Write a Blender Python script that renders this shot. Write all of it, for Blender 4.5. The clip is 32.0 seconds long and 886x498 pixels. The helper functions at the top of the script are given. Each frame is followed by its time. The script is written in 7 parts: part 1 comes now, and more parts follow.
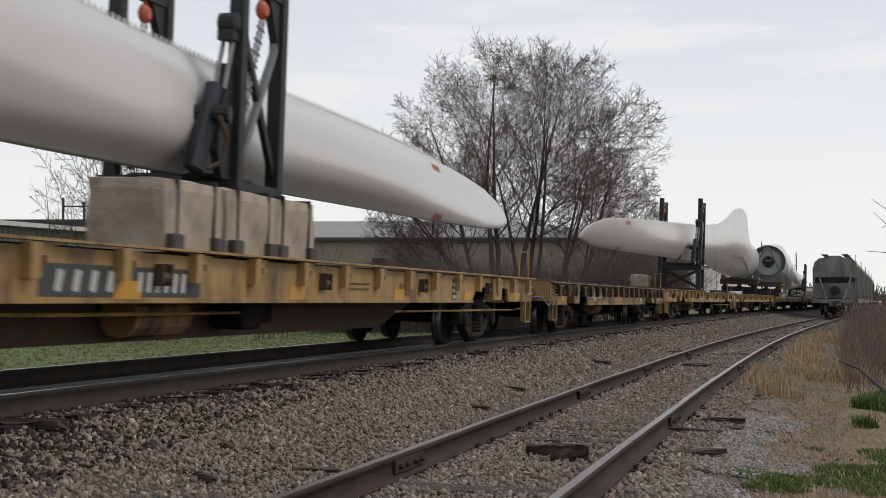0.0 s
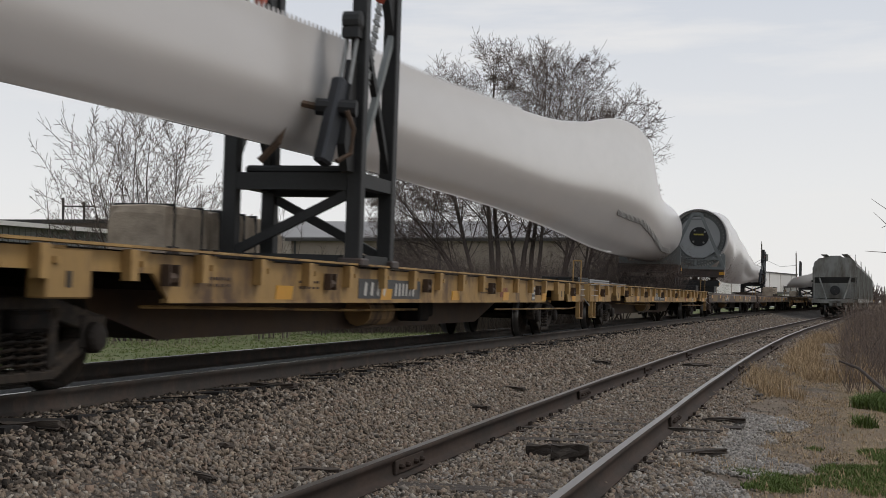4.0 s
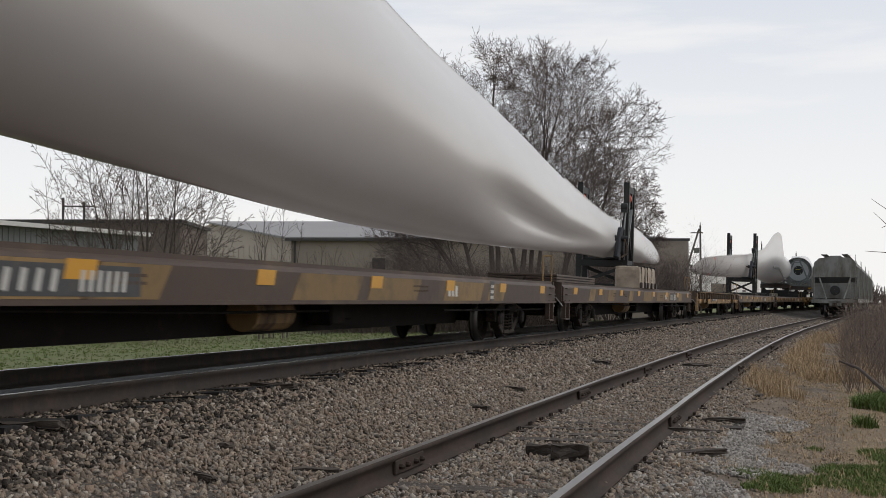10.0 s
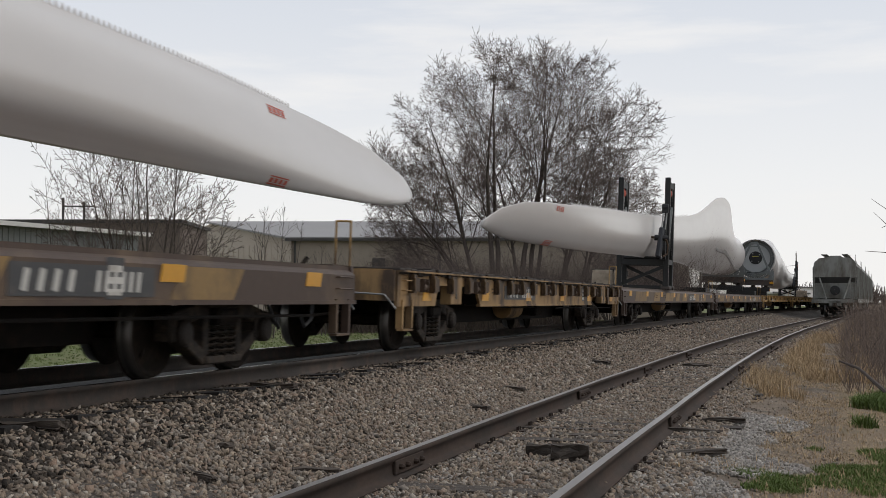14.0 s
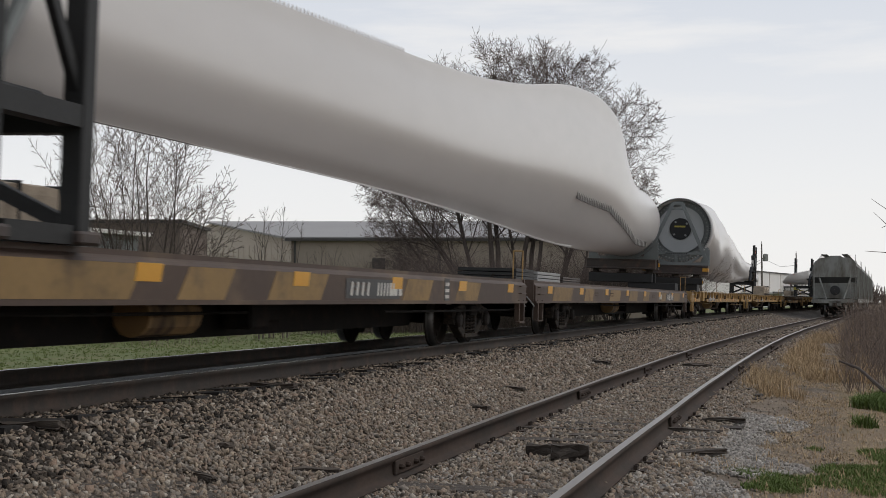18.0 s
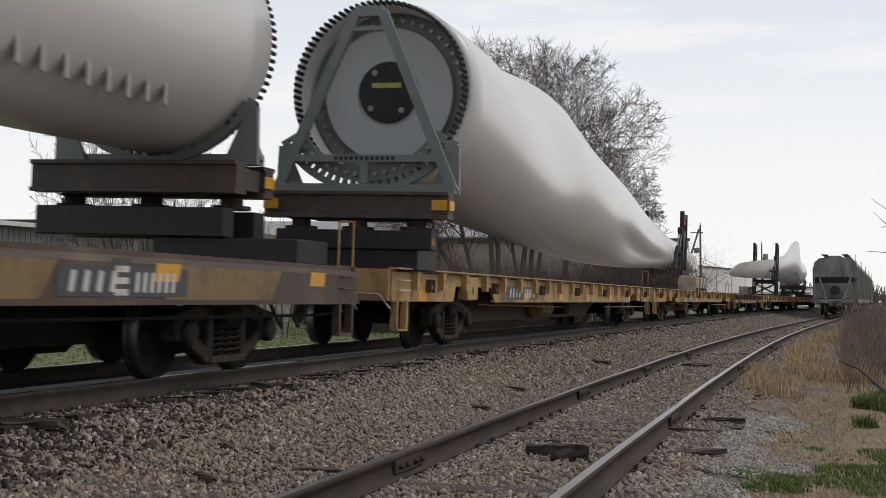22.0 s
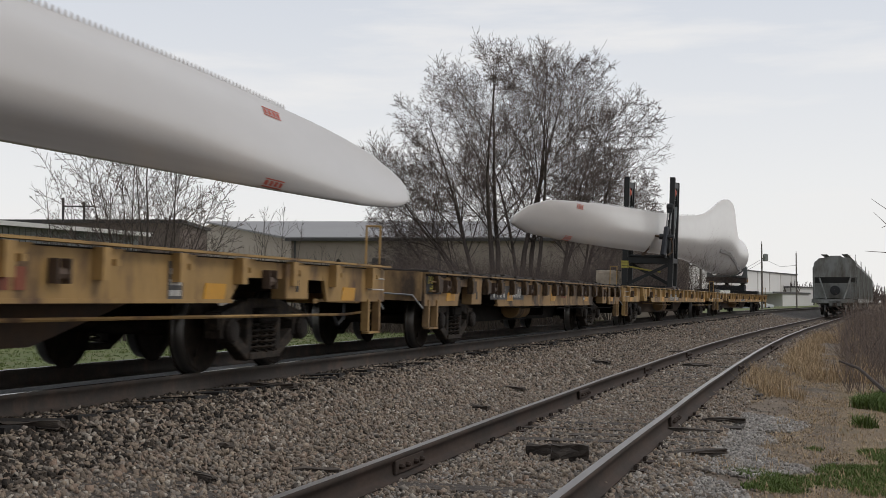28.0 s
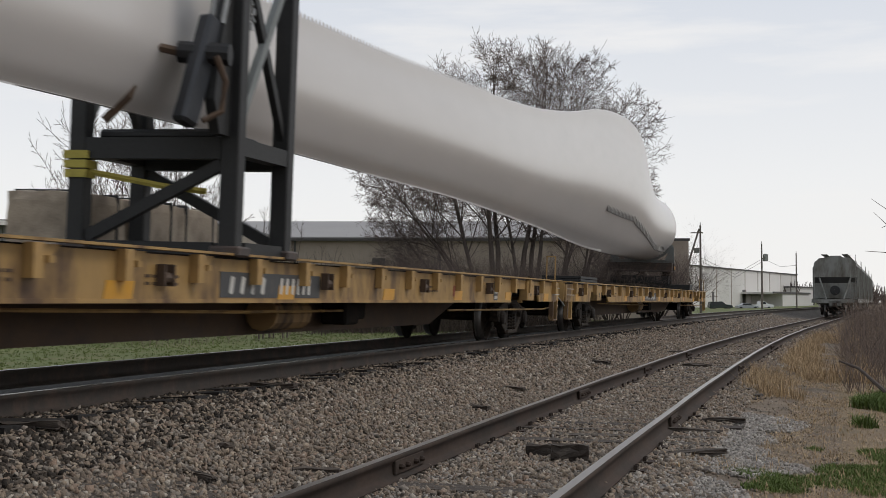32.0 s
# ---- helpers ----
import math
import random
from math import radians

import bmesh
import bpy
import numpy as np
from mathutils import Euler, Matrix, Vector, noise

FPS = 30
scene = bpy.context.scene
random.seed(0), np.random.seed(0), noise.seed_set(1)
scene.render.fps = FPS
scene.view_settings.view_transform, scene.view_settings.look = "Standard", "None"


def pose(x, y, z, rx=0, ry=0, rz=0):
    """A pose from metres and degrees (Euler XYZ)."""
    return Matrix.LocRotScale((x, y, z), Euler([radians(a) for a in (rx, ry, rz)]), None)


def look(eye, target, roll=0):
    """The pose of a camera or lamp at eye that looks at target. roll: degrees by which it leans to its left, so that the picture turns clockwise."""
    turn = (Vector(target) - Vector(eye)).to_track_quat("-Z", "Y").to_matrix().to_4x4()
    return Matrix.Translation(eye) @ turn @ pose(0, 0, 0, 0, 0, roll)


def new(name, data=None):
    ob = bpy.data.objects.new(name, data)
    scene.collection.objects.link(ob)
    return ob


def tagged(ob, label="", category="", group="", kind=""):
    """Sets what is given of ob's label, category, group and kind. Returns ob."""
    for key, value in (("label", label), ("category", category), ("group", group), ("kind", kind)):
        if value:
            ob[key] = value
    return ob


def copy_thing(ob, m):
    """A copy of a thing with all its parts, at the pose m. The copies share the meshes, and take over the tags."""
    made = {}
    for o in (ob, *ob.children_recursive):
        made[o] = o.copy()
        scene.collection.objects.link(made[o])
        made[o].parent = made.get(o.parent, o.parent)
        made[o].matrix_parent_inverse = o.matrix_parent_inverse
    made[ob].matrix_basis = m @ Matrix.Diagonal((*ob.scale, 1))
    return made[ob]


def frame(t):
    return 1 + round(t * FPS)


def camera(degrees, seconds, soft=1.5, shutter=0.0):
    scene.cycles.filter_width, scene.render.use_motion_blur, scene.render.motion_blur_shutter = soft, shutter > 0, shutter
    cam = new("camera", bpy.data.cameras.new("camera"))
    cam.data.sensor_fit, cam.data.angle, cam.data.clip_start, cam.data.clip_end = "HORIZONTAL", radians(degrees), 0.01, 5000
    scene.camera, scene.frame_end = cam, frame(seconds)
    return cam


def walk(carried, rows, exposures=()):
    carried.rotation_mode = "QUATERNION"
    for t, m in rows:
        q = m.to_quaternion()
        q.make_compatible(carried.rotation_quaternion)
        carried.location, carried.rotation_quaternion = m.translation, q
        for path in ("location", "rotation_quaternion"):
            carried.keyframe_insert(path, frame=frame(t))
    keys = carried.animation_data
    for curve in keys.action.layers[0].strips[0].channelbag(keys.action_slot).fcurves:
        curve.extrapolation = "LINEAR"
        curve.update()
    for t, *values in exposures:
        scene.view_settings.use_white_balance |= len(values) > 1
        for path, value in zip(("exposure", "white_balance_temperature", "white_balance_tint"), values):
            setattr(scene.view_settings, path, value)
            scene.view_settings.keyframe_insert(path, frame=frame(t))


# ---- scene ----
import functools
import itertools

# ---- camera: stands still on a tripod beside the siding ----
EYE = Vector((0.0, 0.0, 0.69))
YAW, TILT = radians(15.94), math.atan(93.4 / 2303.0)
AHEAD = Vector((-math.sin(YAW) * math.cos(TILT), math.cos(YAW) * math.cos(TILT), math.sin(TILT)))
cam = camera(37.6, 32.0, soft=0.85, shutter=0.25)
walk(cam, [(0.0, look(EYE, EYE + AHEAD)), (32.0, look(EYE, EYE + AHEAD))],
     exposures=[(0.0, 0.04), (2.0, -0.10), (3.3, -0.10), (5.5, 0.0), (7.0, 0.04), (9.0, 0.13), (10.0, 0.07), (13.0, 0.08), (14.5, 0.02), (17.0, 0.0), (19.0, 0.03), (21.0, 0.06), (22.3, 0.14), (23.4, 0.08), (25.5, 0.05), (28.0, -0.02), (30.0, -0.10), (31.0, 0.0), (32.0, 0.03)])

# ---- world: bright, thinly overcast spring sky ----
world = bpy.data.worlds.new("overcast_sky")
scene.world = world
world.use_nodes = True
wn, wl = world.node_tree.nodes, world.node_tree.links
wn.clear()
w_out = wn.new("ShaderNodeOutputWorld")
w_bg = wn.new("ShaderNodeBackground")
w_sky = wn.new("ShaderNodeTexSky")
w_sky.sky_type, w_sky.sun_disc = "NISHITA", False
w_sky.sun_elevation, w_sky.sun_rotation = radians(48), radians(75)
w_gain = wn.new("ShaderNodeMix")
w_gain.data_type, w_gain.blend_type = "RGBA", "MULTIPLY"
w_gain.inputs[0].default_value = 1.0
w_gain.inputs[7].default_value = (0.075, 0.075, 0.075, 1)
w_co = wn.new("ShaderNodeTexCoord")
w_sep = wn.new("ShaderNodeSeparateXYZ")
w_veil = wn.new("ShaderNodeValToRGB")      # cloud veil: pale at the horizon, greyer blue overhead
w_veil.color_ramp.elements[0].position, w_veil.color_ramp.elements[0].color = 0.0, (0.95, 0.937, 0.925, 1)
w_veil.color_ramp.elements[1].position, w_veil.color_ramp.elements[1].color = 0.55, (0.44, 0.49, 0.56, 1)
for pos_, col_ in ((0.09, (0.90, 0.90, 0.905, 1)), (0.22, (0.745, 0.775, 0.83, 1))):
    el_ = w_veil.color_ramp.elements.new(pos_)
    el_.color = col_
w_map = wn.new("ShaderNodeMapping")
w_map.inputs["Scale"].default_value = (2.4, 2.4, 16.0)
w_map.inputs["Location"].default_value = (0.35, 0.1, 0.4)
w_noise = wn.new("ShaderNodeTexNoise")
w_noise.inputs["Scale"].default_value, w_noise.inputs["Detail"].default_value = 1.6, 6.0
w_noise.inputs["Roughness"].default_value = 0.55
w_cr = wn.new("ShaderNodeValToRGB")
w_cr.color_ramp.elements[0].position, w_cr.color_ramp.elements[0].color = 0.50, (0, 0, 0, 1)
w_cr.color_ramp.elements[1].position, w_cr.color_ramp.elements[1].color = 0.70, (1, 1, 1, 1)
w_cloud = wn.new("ShaderNodeMix")
w_cloud.data_type = "RGBA"
w_cloud.inputs[7].default_value = (0.93, 0.915, 0.905, 1)
w_mix = wn.new("ShaderNodeMix")
w_mix.data_type = "RGBA"
w_mix.inputs[0].default_value = 0.9
w_bg.inputs["Strength"].default_value = 1.0
wl.new(w_sky.outputs[0], w_gain.inputs[6])
wl.new(w_co.outputs["Generated"], w_sep.inputs[0])
wl.new(w_sep.outputs["Z"], w_veil.inputs[0])
wl.new(w_co.outputs["Generated"], w_map.inputs[0])
wl.new(w_map.outputs[0], w_noise.inputs["Vector"])
wl.new(w_noise.outputs[0], w_cr.inputs[0])
wl.new(w_cr.outputs[0], w_cloud.inputs[0])
wl.new(w_veil.outputs[0], w_cloud.inputs[6])
wl.new(w_gain.outputs[2], w_mix.inputs[6])
wl.new(w_cloud.outputs[2], w_mix.inputs[7])
wl.new(w_mix.outputs[2], w_bg.inputs["Color"])
wl.new(w_bg.outputs[0], w_out.inputs[0])
scene.view_settings.exposure = 0.0

sun_data = bpy.data.lights.new("sun", "SUN")
sun_data.energy, sun_data.angle, sun_data.color = 1.0, radians(16), (1.0, 0.94, 0.86)
sun = new("sun", sun_data)
sun.matrix_world = look((40, 10, 50), (0, 0, 0))


# ---- materials ----
def mat(name, base, rough=0.6, metal=0.0, var=0.18, scale=6.0, fine=60.0, bump=0.1, alt=None, alt_at=0.55, alt_soft=0.12,
        stretch=(1, 1, 1), per_object=0.0, per_island=0.0, spec=0.5, alt_scale=None):
    """Base colour with two scales of variation, an optional second colour in patches (dirt, rust), and fine relief."""
    m = bpy.data.materials.new(name)
    m.use_nodes = True
    nt = m.node_tree
    n, l = nt.nodes, nt.links
    b = n["Principled BSDF"]
    co = n.new("ShaderNodeTexCoord")
    mp = n.new("ShaderNodeMapping")
    mp.inputs["Scale"].default_value = stretch
    l.new(co.outputs["Object"], mp.inputs[0])
    big = n.new("ShaderNodeTexNoise")
    big.inputs["Scale"].default_value, big.inputs["Detail"].default_value = scale, 6.0
    l.new(mp.outputs[0], big.inputs["Vector"])
    small = n.new("ShaderNodeTexNoise")
    small.inputs["Scale"].default_value, small.inputs["Detail"].default_value = fine, 4.0
    l.new(mp.outputs[0], small.inputs["Vector"])
    val = n.new("ShaderNodeMath")
    val.operation = "MULTIPLY_ADD"
    val.inputs[1].default_value, val.inputs[2].default_value = var * 2.2, 1.0 - var * 1.1
    l.new(big.outputs[0], val.inputs[0])
    val2 = n.new("ShaderNodeMath")
    val2.operation = "MULTIPLY_ADD"
    val2.inputs[1].default_value, val2.inputs[2].default_value = var * 1.6, -var * 0.8
    l.new(small.outputs[0], val2.inputs[0])
    add = n.new("ShaderNodeMath")
    l.new(val.outputs[0], add.inputs[0])
    l.new(val2.outputs[0], add.inputs[1])
    last = add.outputs[0]
    for amount, src in ((per_object, "ShaderNodeObjectInfo"), (per_island, "ShaderNodeNewGeometry")):
        if amount:
            oi = n.new(src)
            k = n.new("ShaderNodeMath")
            k.operation = "MULTIPLY_ADD"
            k.inputs[1].default_value, k.inputs[2].default_value = 2 * amount, 1 - amount
            l.new(oi.outputs["Random" if src.endswith("Info") else "Random Per Island"], k.inputs[0])
            mu = n.new("ShaderNodeMath")
            mu.operation = "MULTIPLY"
            l.new(last, mu.inputs[0])
            l.new(k.outputs[0], mu.inputs[1])
            last = mu.outputs[0]
    col = n.new("ShaderNodeMix")
    col.data_type, col.blend_type = "RGBA", "MULTIPLY"
    col.inputs[0].default_value = 1.0
    col.inputs[6].default_value = (*base, 1)
    if alt:
        pn = n.new("ShaderNodeTexNoise")
        pn.inputs["Scale"].default_value, pn.inputs["Detail"].default_value = alt_scale or scale * 1.7, 8.0
        pn.inputs["Roughness"].default_value = 0.65
        off_ = n.new("ShaderNodeMapping")
        off_.inputs["Location"].default_value = (7.3, 2.1, 4.4)
        l.new(mp.outputs[0], off_.inputs[0])
        l.new(off_.outputs[0], pn.inputs["Vector"])
        ra = n.new("ShaderNodeMapRange")
        ra.inputs[1].default_value, ra.inputs[2].default_value = alt_at - alt_soft, alt_at + alt_soft
        l.new(pn.outputs[0], ra.inputs[0])
        mx = n.new("ShaderNodeMix")
        mx.data_type = "RGBA"
        mx.inputs[6].default_value, mx.inputs[7].default_value = (*base, 1), (*alt, 1)
        l.new(ra.outputs[0], mx.inputs[0])
        l.new(mx.outputs[2], col.inputs[6])
    l.new(last, col.inputs[7])
    l.new(col.outputs[2], b.inputs["Base Color"])
    b.inputs["Roughness"].default_value, b.inputs["Metallic"].default_value = rough, metal
    b.inputs["Specular IOR Level"].default_value = spec
    if bump:
        bp = n.new("ShaderNodeBump")
        bp.inputs["Strength"].default_value, bp.inputs["Distance"].default_value = bump, 0.02
        l.new(small.outputs[0], bp.inputs["Height"])
        l.new(bp.outputs[0], b.inputs["Normal"])
    return m


M_TAN = mat("worn_yellow_paint", (0.37, 0.228, 0.082), 0.65, var=0.2, scale=1.2, fine=14, alt=(0.11, 0.062, 0.032), alt_at=0.575, alt_soft=0.09, stretch=(1, 1, 0.45), per_object=0.06)
M_TAN_OLD = mat("faded_yellow_paint", (0.30, 0.185, 0.08), 0.7, var=0.22, scale=1.0, fine=12, alt=(0.060, 0.038, 0.024), alt_at=0.53, alt_soft=0.06, stretch=(1, 1.3, 0.35), per_object=0.1, alt_scale=1.3)
M_BROWN = mat("faded_brown_paint", (0.062, 0.038, 0.027), 0.6, var=0.25, scale=0.8, fine=12, alt=(0.105, 0.068, 0.042), alt_at=0.56, alt_soft=0.05, stretch=(1, 0.55, 0.6), alt_scale=0.9)
M_PATCH = mat("patched_yellow_paint", (0.225, 0.140, 0.052), 0.6, var=0.22, scale=1.2, fine=16, alt=(0.125, 0.078, 0.036), alt_at=0.57, alt_soft=0.09, per_object=0.2)
M_UNDER = mat("underframe_grime", (0.011, 0.009, 0.008), 0.85, var=0.3, scale=3, fine=30, alt=(0.028, 0.018, 0.012), alt_at=0.62, spec=0.25)
M_SILL = mat("rusty_brown_sill", (0.085, 0.050, 0.028), 0.75, var=0.22, scale=1.5, fine=20, alt=(0.06, 0.04, 0.03), alt_at=0.52)
M_CAST = mat("grimy_cast_steel", (0.026, 0.022, 0.019), 0.8, 0.0, var=0.35, scale=5, fine=40, alt=(0.075, 0.055, 0.04), alt_at=0.58, spec=0.2)
M_WHEEL = mat("wheel_steel", (0.020, 0.016, 0.013), 0.9, 0.0, spec=0.15, var=0.35, scale=4, fine=30, alt=(0.04, 0.028, 0.02), alt_at=0.6)
M_TREAD = mat("polished_tread", (0.16, 0.155, 0.15), 0.4, 0.9, var=0.15, scale=5, fine=60)
M_BLUE = mat("grimy_bearing_cap", (0.024, 0.019, 0.016), 0.75, var=0.25, spec=0.25)
M_DECK = mat("dark_timber_deck", (0.030, 0.023, 0.019), 0.85, var=0.35, scale=3, fine=25, stretch=(0.4, 3, 1), bump=0.4)
M_ORANGE = mat("yellow_reflector", (0.56, 0.27, 0.012), 0.4, var=0.08, scale=8)
M_PLATE = mat("black_stencil_panel", (0.05, 0.05, 0.052), 0.55, var=0.2, scale=4, alt=(0.11, 0.09, 0.075), alt_at=0.66)
M_WHITE = mat("white_stencil", (0.55, 0.53, 0.49), 0.6, var=0.15, scale=6, alt=(0.28, 0.24, 0.2), alt_at=0.62)
M_RUSTMARK = mat("brown_stencil", (0.22, 0.06, 0.03), 0.6, var=0.15)
M_BLADE = mat("white_gelcoat", (0.640, 0.612, 0.595), 0.26, var=0.05, scale=0.35, fine=3.0, bump=0.01, stretch=(1, 0.25, 1))
M_VG = mat("grey_fin_tape", (0.34, 0.33, 0.315), 0.5, var=0.1)
M_BLADE_ROOT = mat("grey_root_plate", (0.42, 0.43, 0.43), 0.5, var=0.08, scale=1.5)
M_RED = mat("red_marking", (0.50, 0.09, 0.05), 0.5, var=0.1)
M_FRAME = mat("black_steel_frame", (0.022, 0.022, 0.022), 0.55, 0.0, var=0.3, scale=3, fine=25, spec=0.35)
M_JACK = mat("blue_grey_jack_steel", (0.035, 0.038, 0.045), 0.5, 0.2, var=0.2, scale=3, fine=25)
M_GREY = mat("grey_stand_paint", (0.165, 0.178, 0.175), 0.5, var=0.14, scale=2, fine=20)
M_BEAM = mat("dark_brown_beam", (0.055, 0.042, 0.037), 0.6, var=0.25, scale=2, fine=18, alt=(0.12, 0.07, 0.05), alt_at=0.62)
M_BLACK = mat("flat_black", (0.012, 0.012, 0.013), 0.6, var=0.2)
M_CHAIN = mat("galvanised_chain", (0.30, 0.30, 0.29), 0.45, 0.8, var=0.2)
M_STRAP = mat("yellow_strap", (0.45, 0.38, 0.08), 0.8, var=0.25, scale=10)
M_CONC = mat("weathered_concrete", (0.42, 0.345, 0.265), 0.9, var=0.18, scale=1.6, fine=40, bump=0.35, alt=(0.25, 0.205, 0.16), alt_at=0.58)
M_RAIL = mat("rusty_rail_web", (0.050, 0.040, 0.033), 0.8, 0.1, var=0.25, scale=2, fine=30, alt=(0.095, 0.062, 0.045), alt_at=0.6)
M_HEAD = mat("worn_rail_head", (0.50, 0.49, 0.48), 0.25, 1.0, var=0.1, scale=3, fine=20, stretch=(1, 0.1, 1))
M_HEAD_OLD = mat("lightly_rusted_rail_head", (0.33, 0.30, 0.28), 0.34, 0.95, var=0.16, scale=2, fine=20, stretch=(1, 0.1, 1), alt=(0.17, 0.12, 0.09), alt_at=0.66)
M_TIE = mat("creosoted_timber", (0.060, 0.047, 0.038), 0.9, var=0.35, scale=6, fine=30, stretch=(0.3, 3, 1), bump=0.6, alt=(0.115, 0.095, 0.078), alt_at=0.58, per_object=0.3)
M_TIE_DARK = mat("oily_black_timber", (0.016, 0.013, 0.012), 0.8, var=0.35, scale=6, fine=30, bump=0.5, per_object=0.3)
def stone_mat(name, tones, seed=0.0):
    """Crushed stone: every stone takes one of several tones, with a mottled, dusty face."""
    m = mat(name, (0.2, 0.2, 0.2), 0.95, var=0.16, scale=14, fine=90, bump=0.5, spec=0.25)
    n, l = m.node_tree.nodes, m.node_tree.links
    col = n["Principled BSDF"].inputs["Base Color"].links[0].from_node
    geo = n.new("ShaderNodeNewGeometry")
    ramp = n.new("ShaderNodeValToRGB")
    ramp.color_ramp.interpolation = "LINEAR"
    ramp.color_ramp.elements[0].position, ramp.color_ramp.elements[0].color = 0.0, (*tones[0], 1)
    ramp.color_ramp.elements[1].position, ramp.color_ramp.elements[1].color = 1.0, (*tones[-1], 1)
    for k, tone in enumerate(tones[1:-1]):
        ramp.color_ramp.elements.new((k + 1) / (len(tones) - 1)).color = (*tone, 1)
    l.new(geo.outputs["Random Per Island"], ramp.inputs[0])
    l.new(ramp.outputs[0], col.inputs[6])
    return m


M_RAIL_RUST = mat("rust_red_rail_web", (0.055, 0.036, 0.027), 0.85, 0.0, var=0.3, scale=2, fine=30, alt=(0.034, 0.026, 0.021), alt_at=0.53, stretch=(1, 0.4, 1), spec=0.3)
M_BALLAST = stone_mat("crushed_limestone", ((0.085, 0.070, 0.058), (0.29, 0.225, 0.168), (0.18, 0.150, 0.124), (0.35, 0.282, 0.212), (0.23, 0.200, 0.172), (0.28, 0.203, 0.152), (0.13, 0.112, 0.096), (0.50, 0.44, 0.37)))
M_BALLAST_LT = stone_mat("pale_crushed_stone", ((0.16, 0.145, 0.13), (0.33, 0.30, 0.27), (0.22, 0.205, 0.19), (0.40, 0.365, 0.33), (0.27, 0.24, 0.21), (0.50, 0.47, 0.43)))
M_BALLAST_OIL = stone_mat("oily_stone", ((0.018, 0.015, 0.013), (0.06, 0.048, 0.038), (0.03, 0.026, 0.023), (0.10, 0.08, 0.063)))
M_HOPPER = mat("grey_hopper_paint", (0.245, 0.25, 0.232), 0.65, var=0.2, scale=0.7, fine=8, alt=(0.10, 0.085, 0.065), alt_at=0.54, stretch=(1, 1, 0.35))
M_HOPDARK = mat("dark_hopper_end", (0.075, 0.078, 0.08), 0.7, var=0.25, scale=1.5)
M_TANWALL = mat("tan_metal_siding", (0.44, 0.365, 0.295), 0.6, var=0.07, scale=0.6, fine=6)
# tan siding at three quarters: the long wall's shade is in the colour
M_TANWALL_DIM = mat("grey_metal_siding", (0.33, 0.272, 0.222), 0.6, var=0.08, scale=0.6, fine=6)
M_SHED = mat("galvanised_siding", (0.27, 0.27, 0.265), 0.5, 0.2, var=0.14, scale=0.8, fine=8)
M_ROOF = mat("grey_metal_roof", (0.30, 0.285, 0.28), 0.65, 0.0, var=0.07, scale=0.4, fine=5)
M_BRICK = mat("brown_brickwork", (0.165, 0.128, 0.108), 0.85, var=0.2, scale=3, fine=20)
M_TRIM = mat("dark_trim", (0.05, 0.045, 0.042), 0.6, var=0.15)
M_PALE = mat("pale_metal_wall", (0.62, 0.60, 0.57), 0.55, var=0.05, scale=0.2, fine=2)
M_POLE = mat("weathered_pole", (0.13, 0.11, 0.095), 0.9, var=0.25, scale=3, stretch=(2, 2, 0.3))
M_BARK = mat("grey_brown_bark", (0.085, 0.068, 0.058), 0.92, var=0.25, scale=3, fine=20, bump=0.5, stretch=(2, 2, 0.5))
M_TWIG = mat("reddish_twigs", (0.135, 0.102, 0.088), 0.9, var=0.2, scale=2, per_island=0.25, bump=0)
M_BRUSH = mat("dry_brush_stems", (0.150, 0.113, 0.093), 0.9, var=0.25, scale=3, per_island=0.45, bump=0)
M_THICKET = mat("brown_thicket_stems", (0.095, 0.072, 0.058), 0.9, var=0.25, scale=3, per_island=0.45, bump=0)
M_LITTER = mat("flattened_brown_grass", (0.385, 0.29, 0.185), 0.95, var=0.3, scale=1.0, per_island=0.5, bump=0)
M_STRAW = mat("dry_straw_grass", (0.40, 0.285, 0.165), 0.9, var=0.25, scale=1.2, per_island=0.5, bump=0)
M_GRASS = mat("spring_grass", (0.092, 0.135, 0.026), 0.9, var=0.25, scale=1.5, per_island=0.4, bump=0)
M_LAWN = mat("mown_spring_lawn", (0.115, 0.142, 0.042), 0.9, var=0.25, scale=0.6, per_island=0.2, bump=0)
M_GREENLEAF = mat("green_weeds", (0.085, 0.125, 0.022), 0.8, var=0.2, scale=3, per_island=0.35, bump=0)
M_GLASS = mat("dark_window_glass", (0.02, 0.025, 0.03), 0.1, var=0.05, bump=0)
M_TYRE = mat("black_rubber", (0.02, 0.02, 0.02), 0.8, var=0.2)
M_CARDARK = mat("dark_green_car_paint", (0.025, 0.035, 0.033), 0.25, 0.2, var=0.05, bump=0)
M_CARGREY = mat("silver_car_paint", (0.32, 0.34, 0.36), 0.3, 0.5, var=0.05, bump=0)
M_CARWHITE = mat("white_car_paint", (0.75, 0.75, 0.74), 0.3, var=0.03, bump=0)


# ---- building blocks ----
def part(name, bm, material, parent, label="", at=None, smooth=False):
    me = bpy.data.meshes.new(name)
    if smooth:
        for f_ in bm.faces:
            f_.smooth = True
    bm.to_mesh(me)
    bm.free()
    for m_ in material if isinstance(material, (list, tuple)) else (material,):
        me.materials.append(m_)
    ob = new(name, me)
    if parent:
        ob.parent = parent
    if at is not None:
        ob.matrix_basis = at
    if label:
        ob["label"] = label
    return ob


def again(ob, parent, at):
    """Another part on the same mesh."""
    o = new(ob.name.split(".")[0], ob.data)
    o.parent = parent
    o.matrix_basis = at
    if "label" in ob:
        o["label"] = ob["label"]
    return o


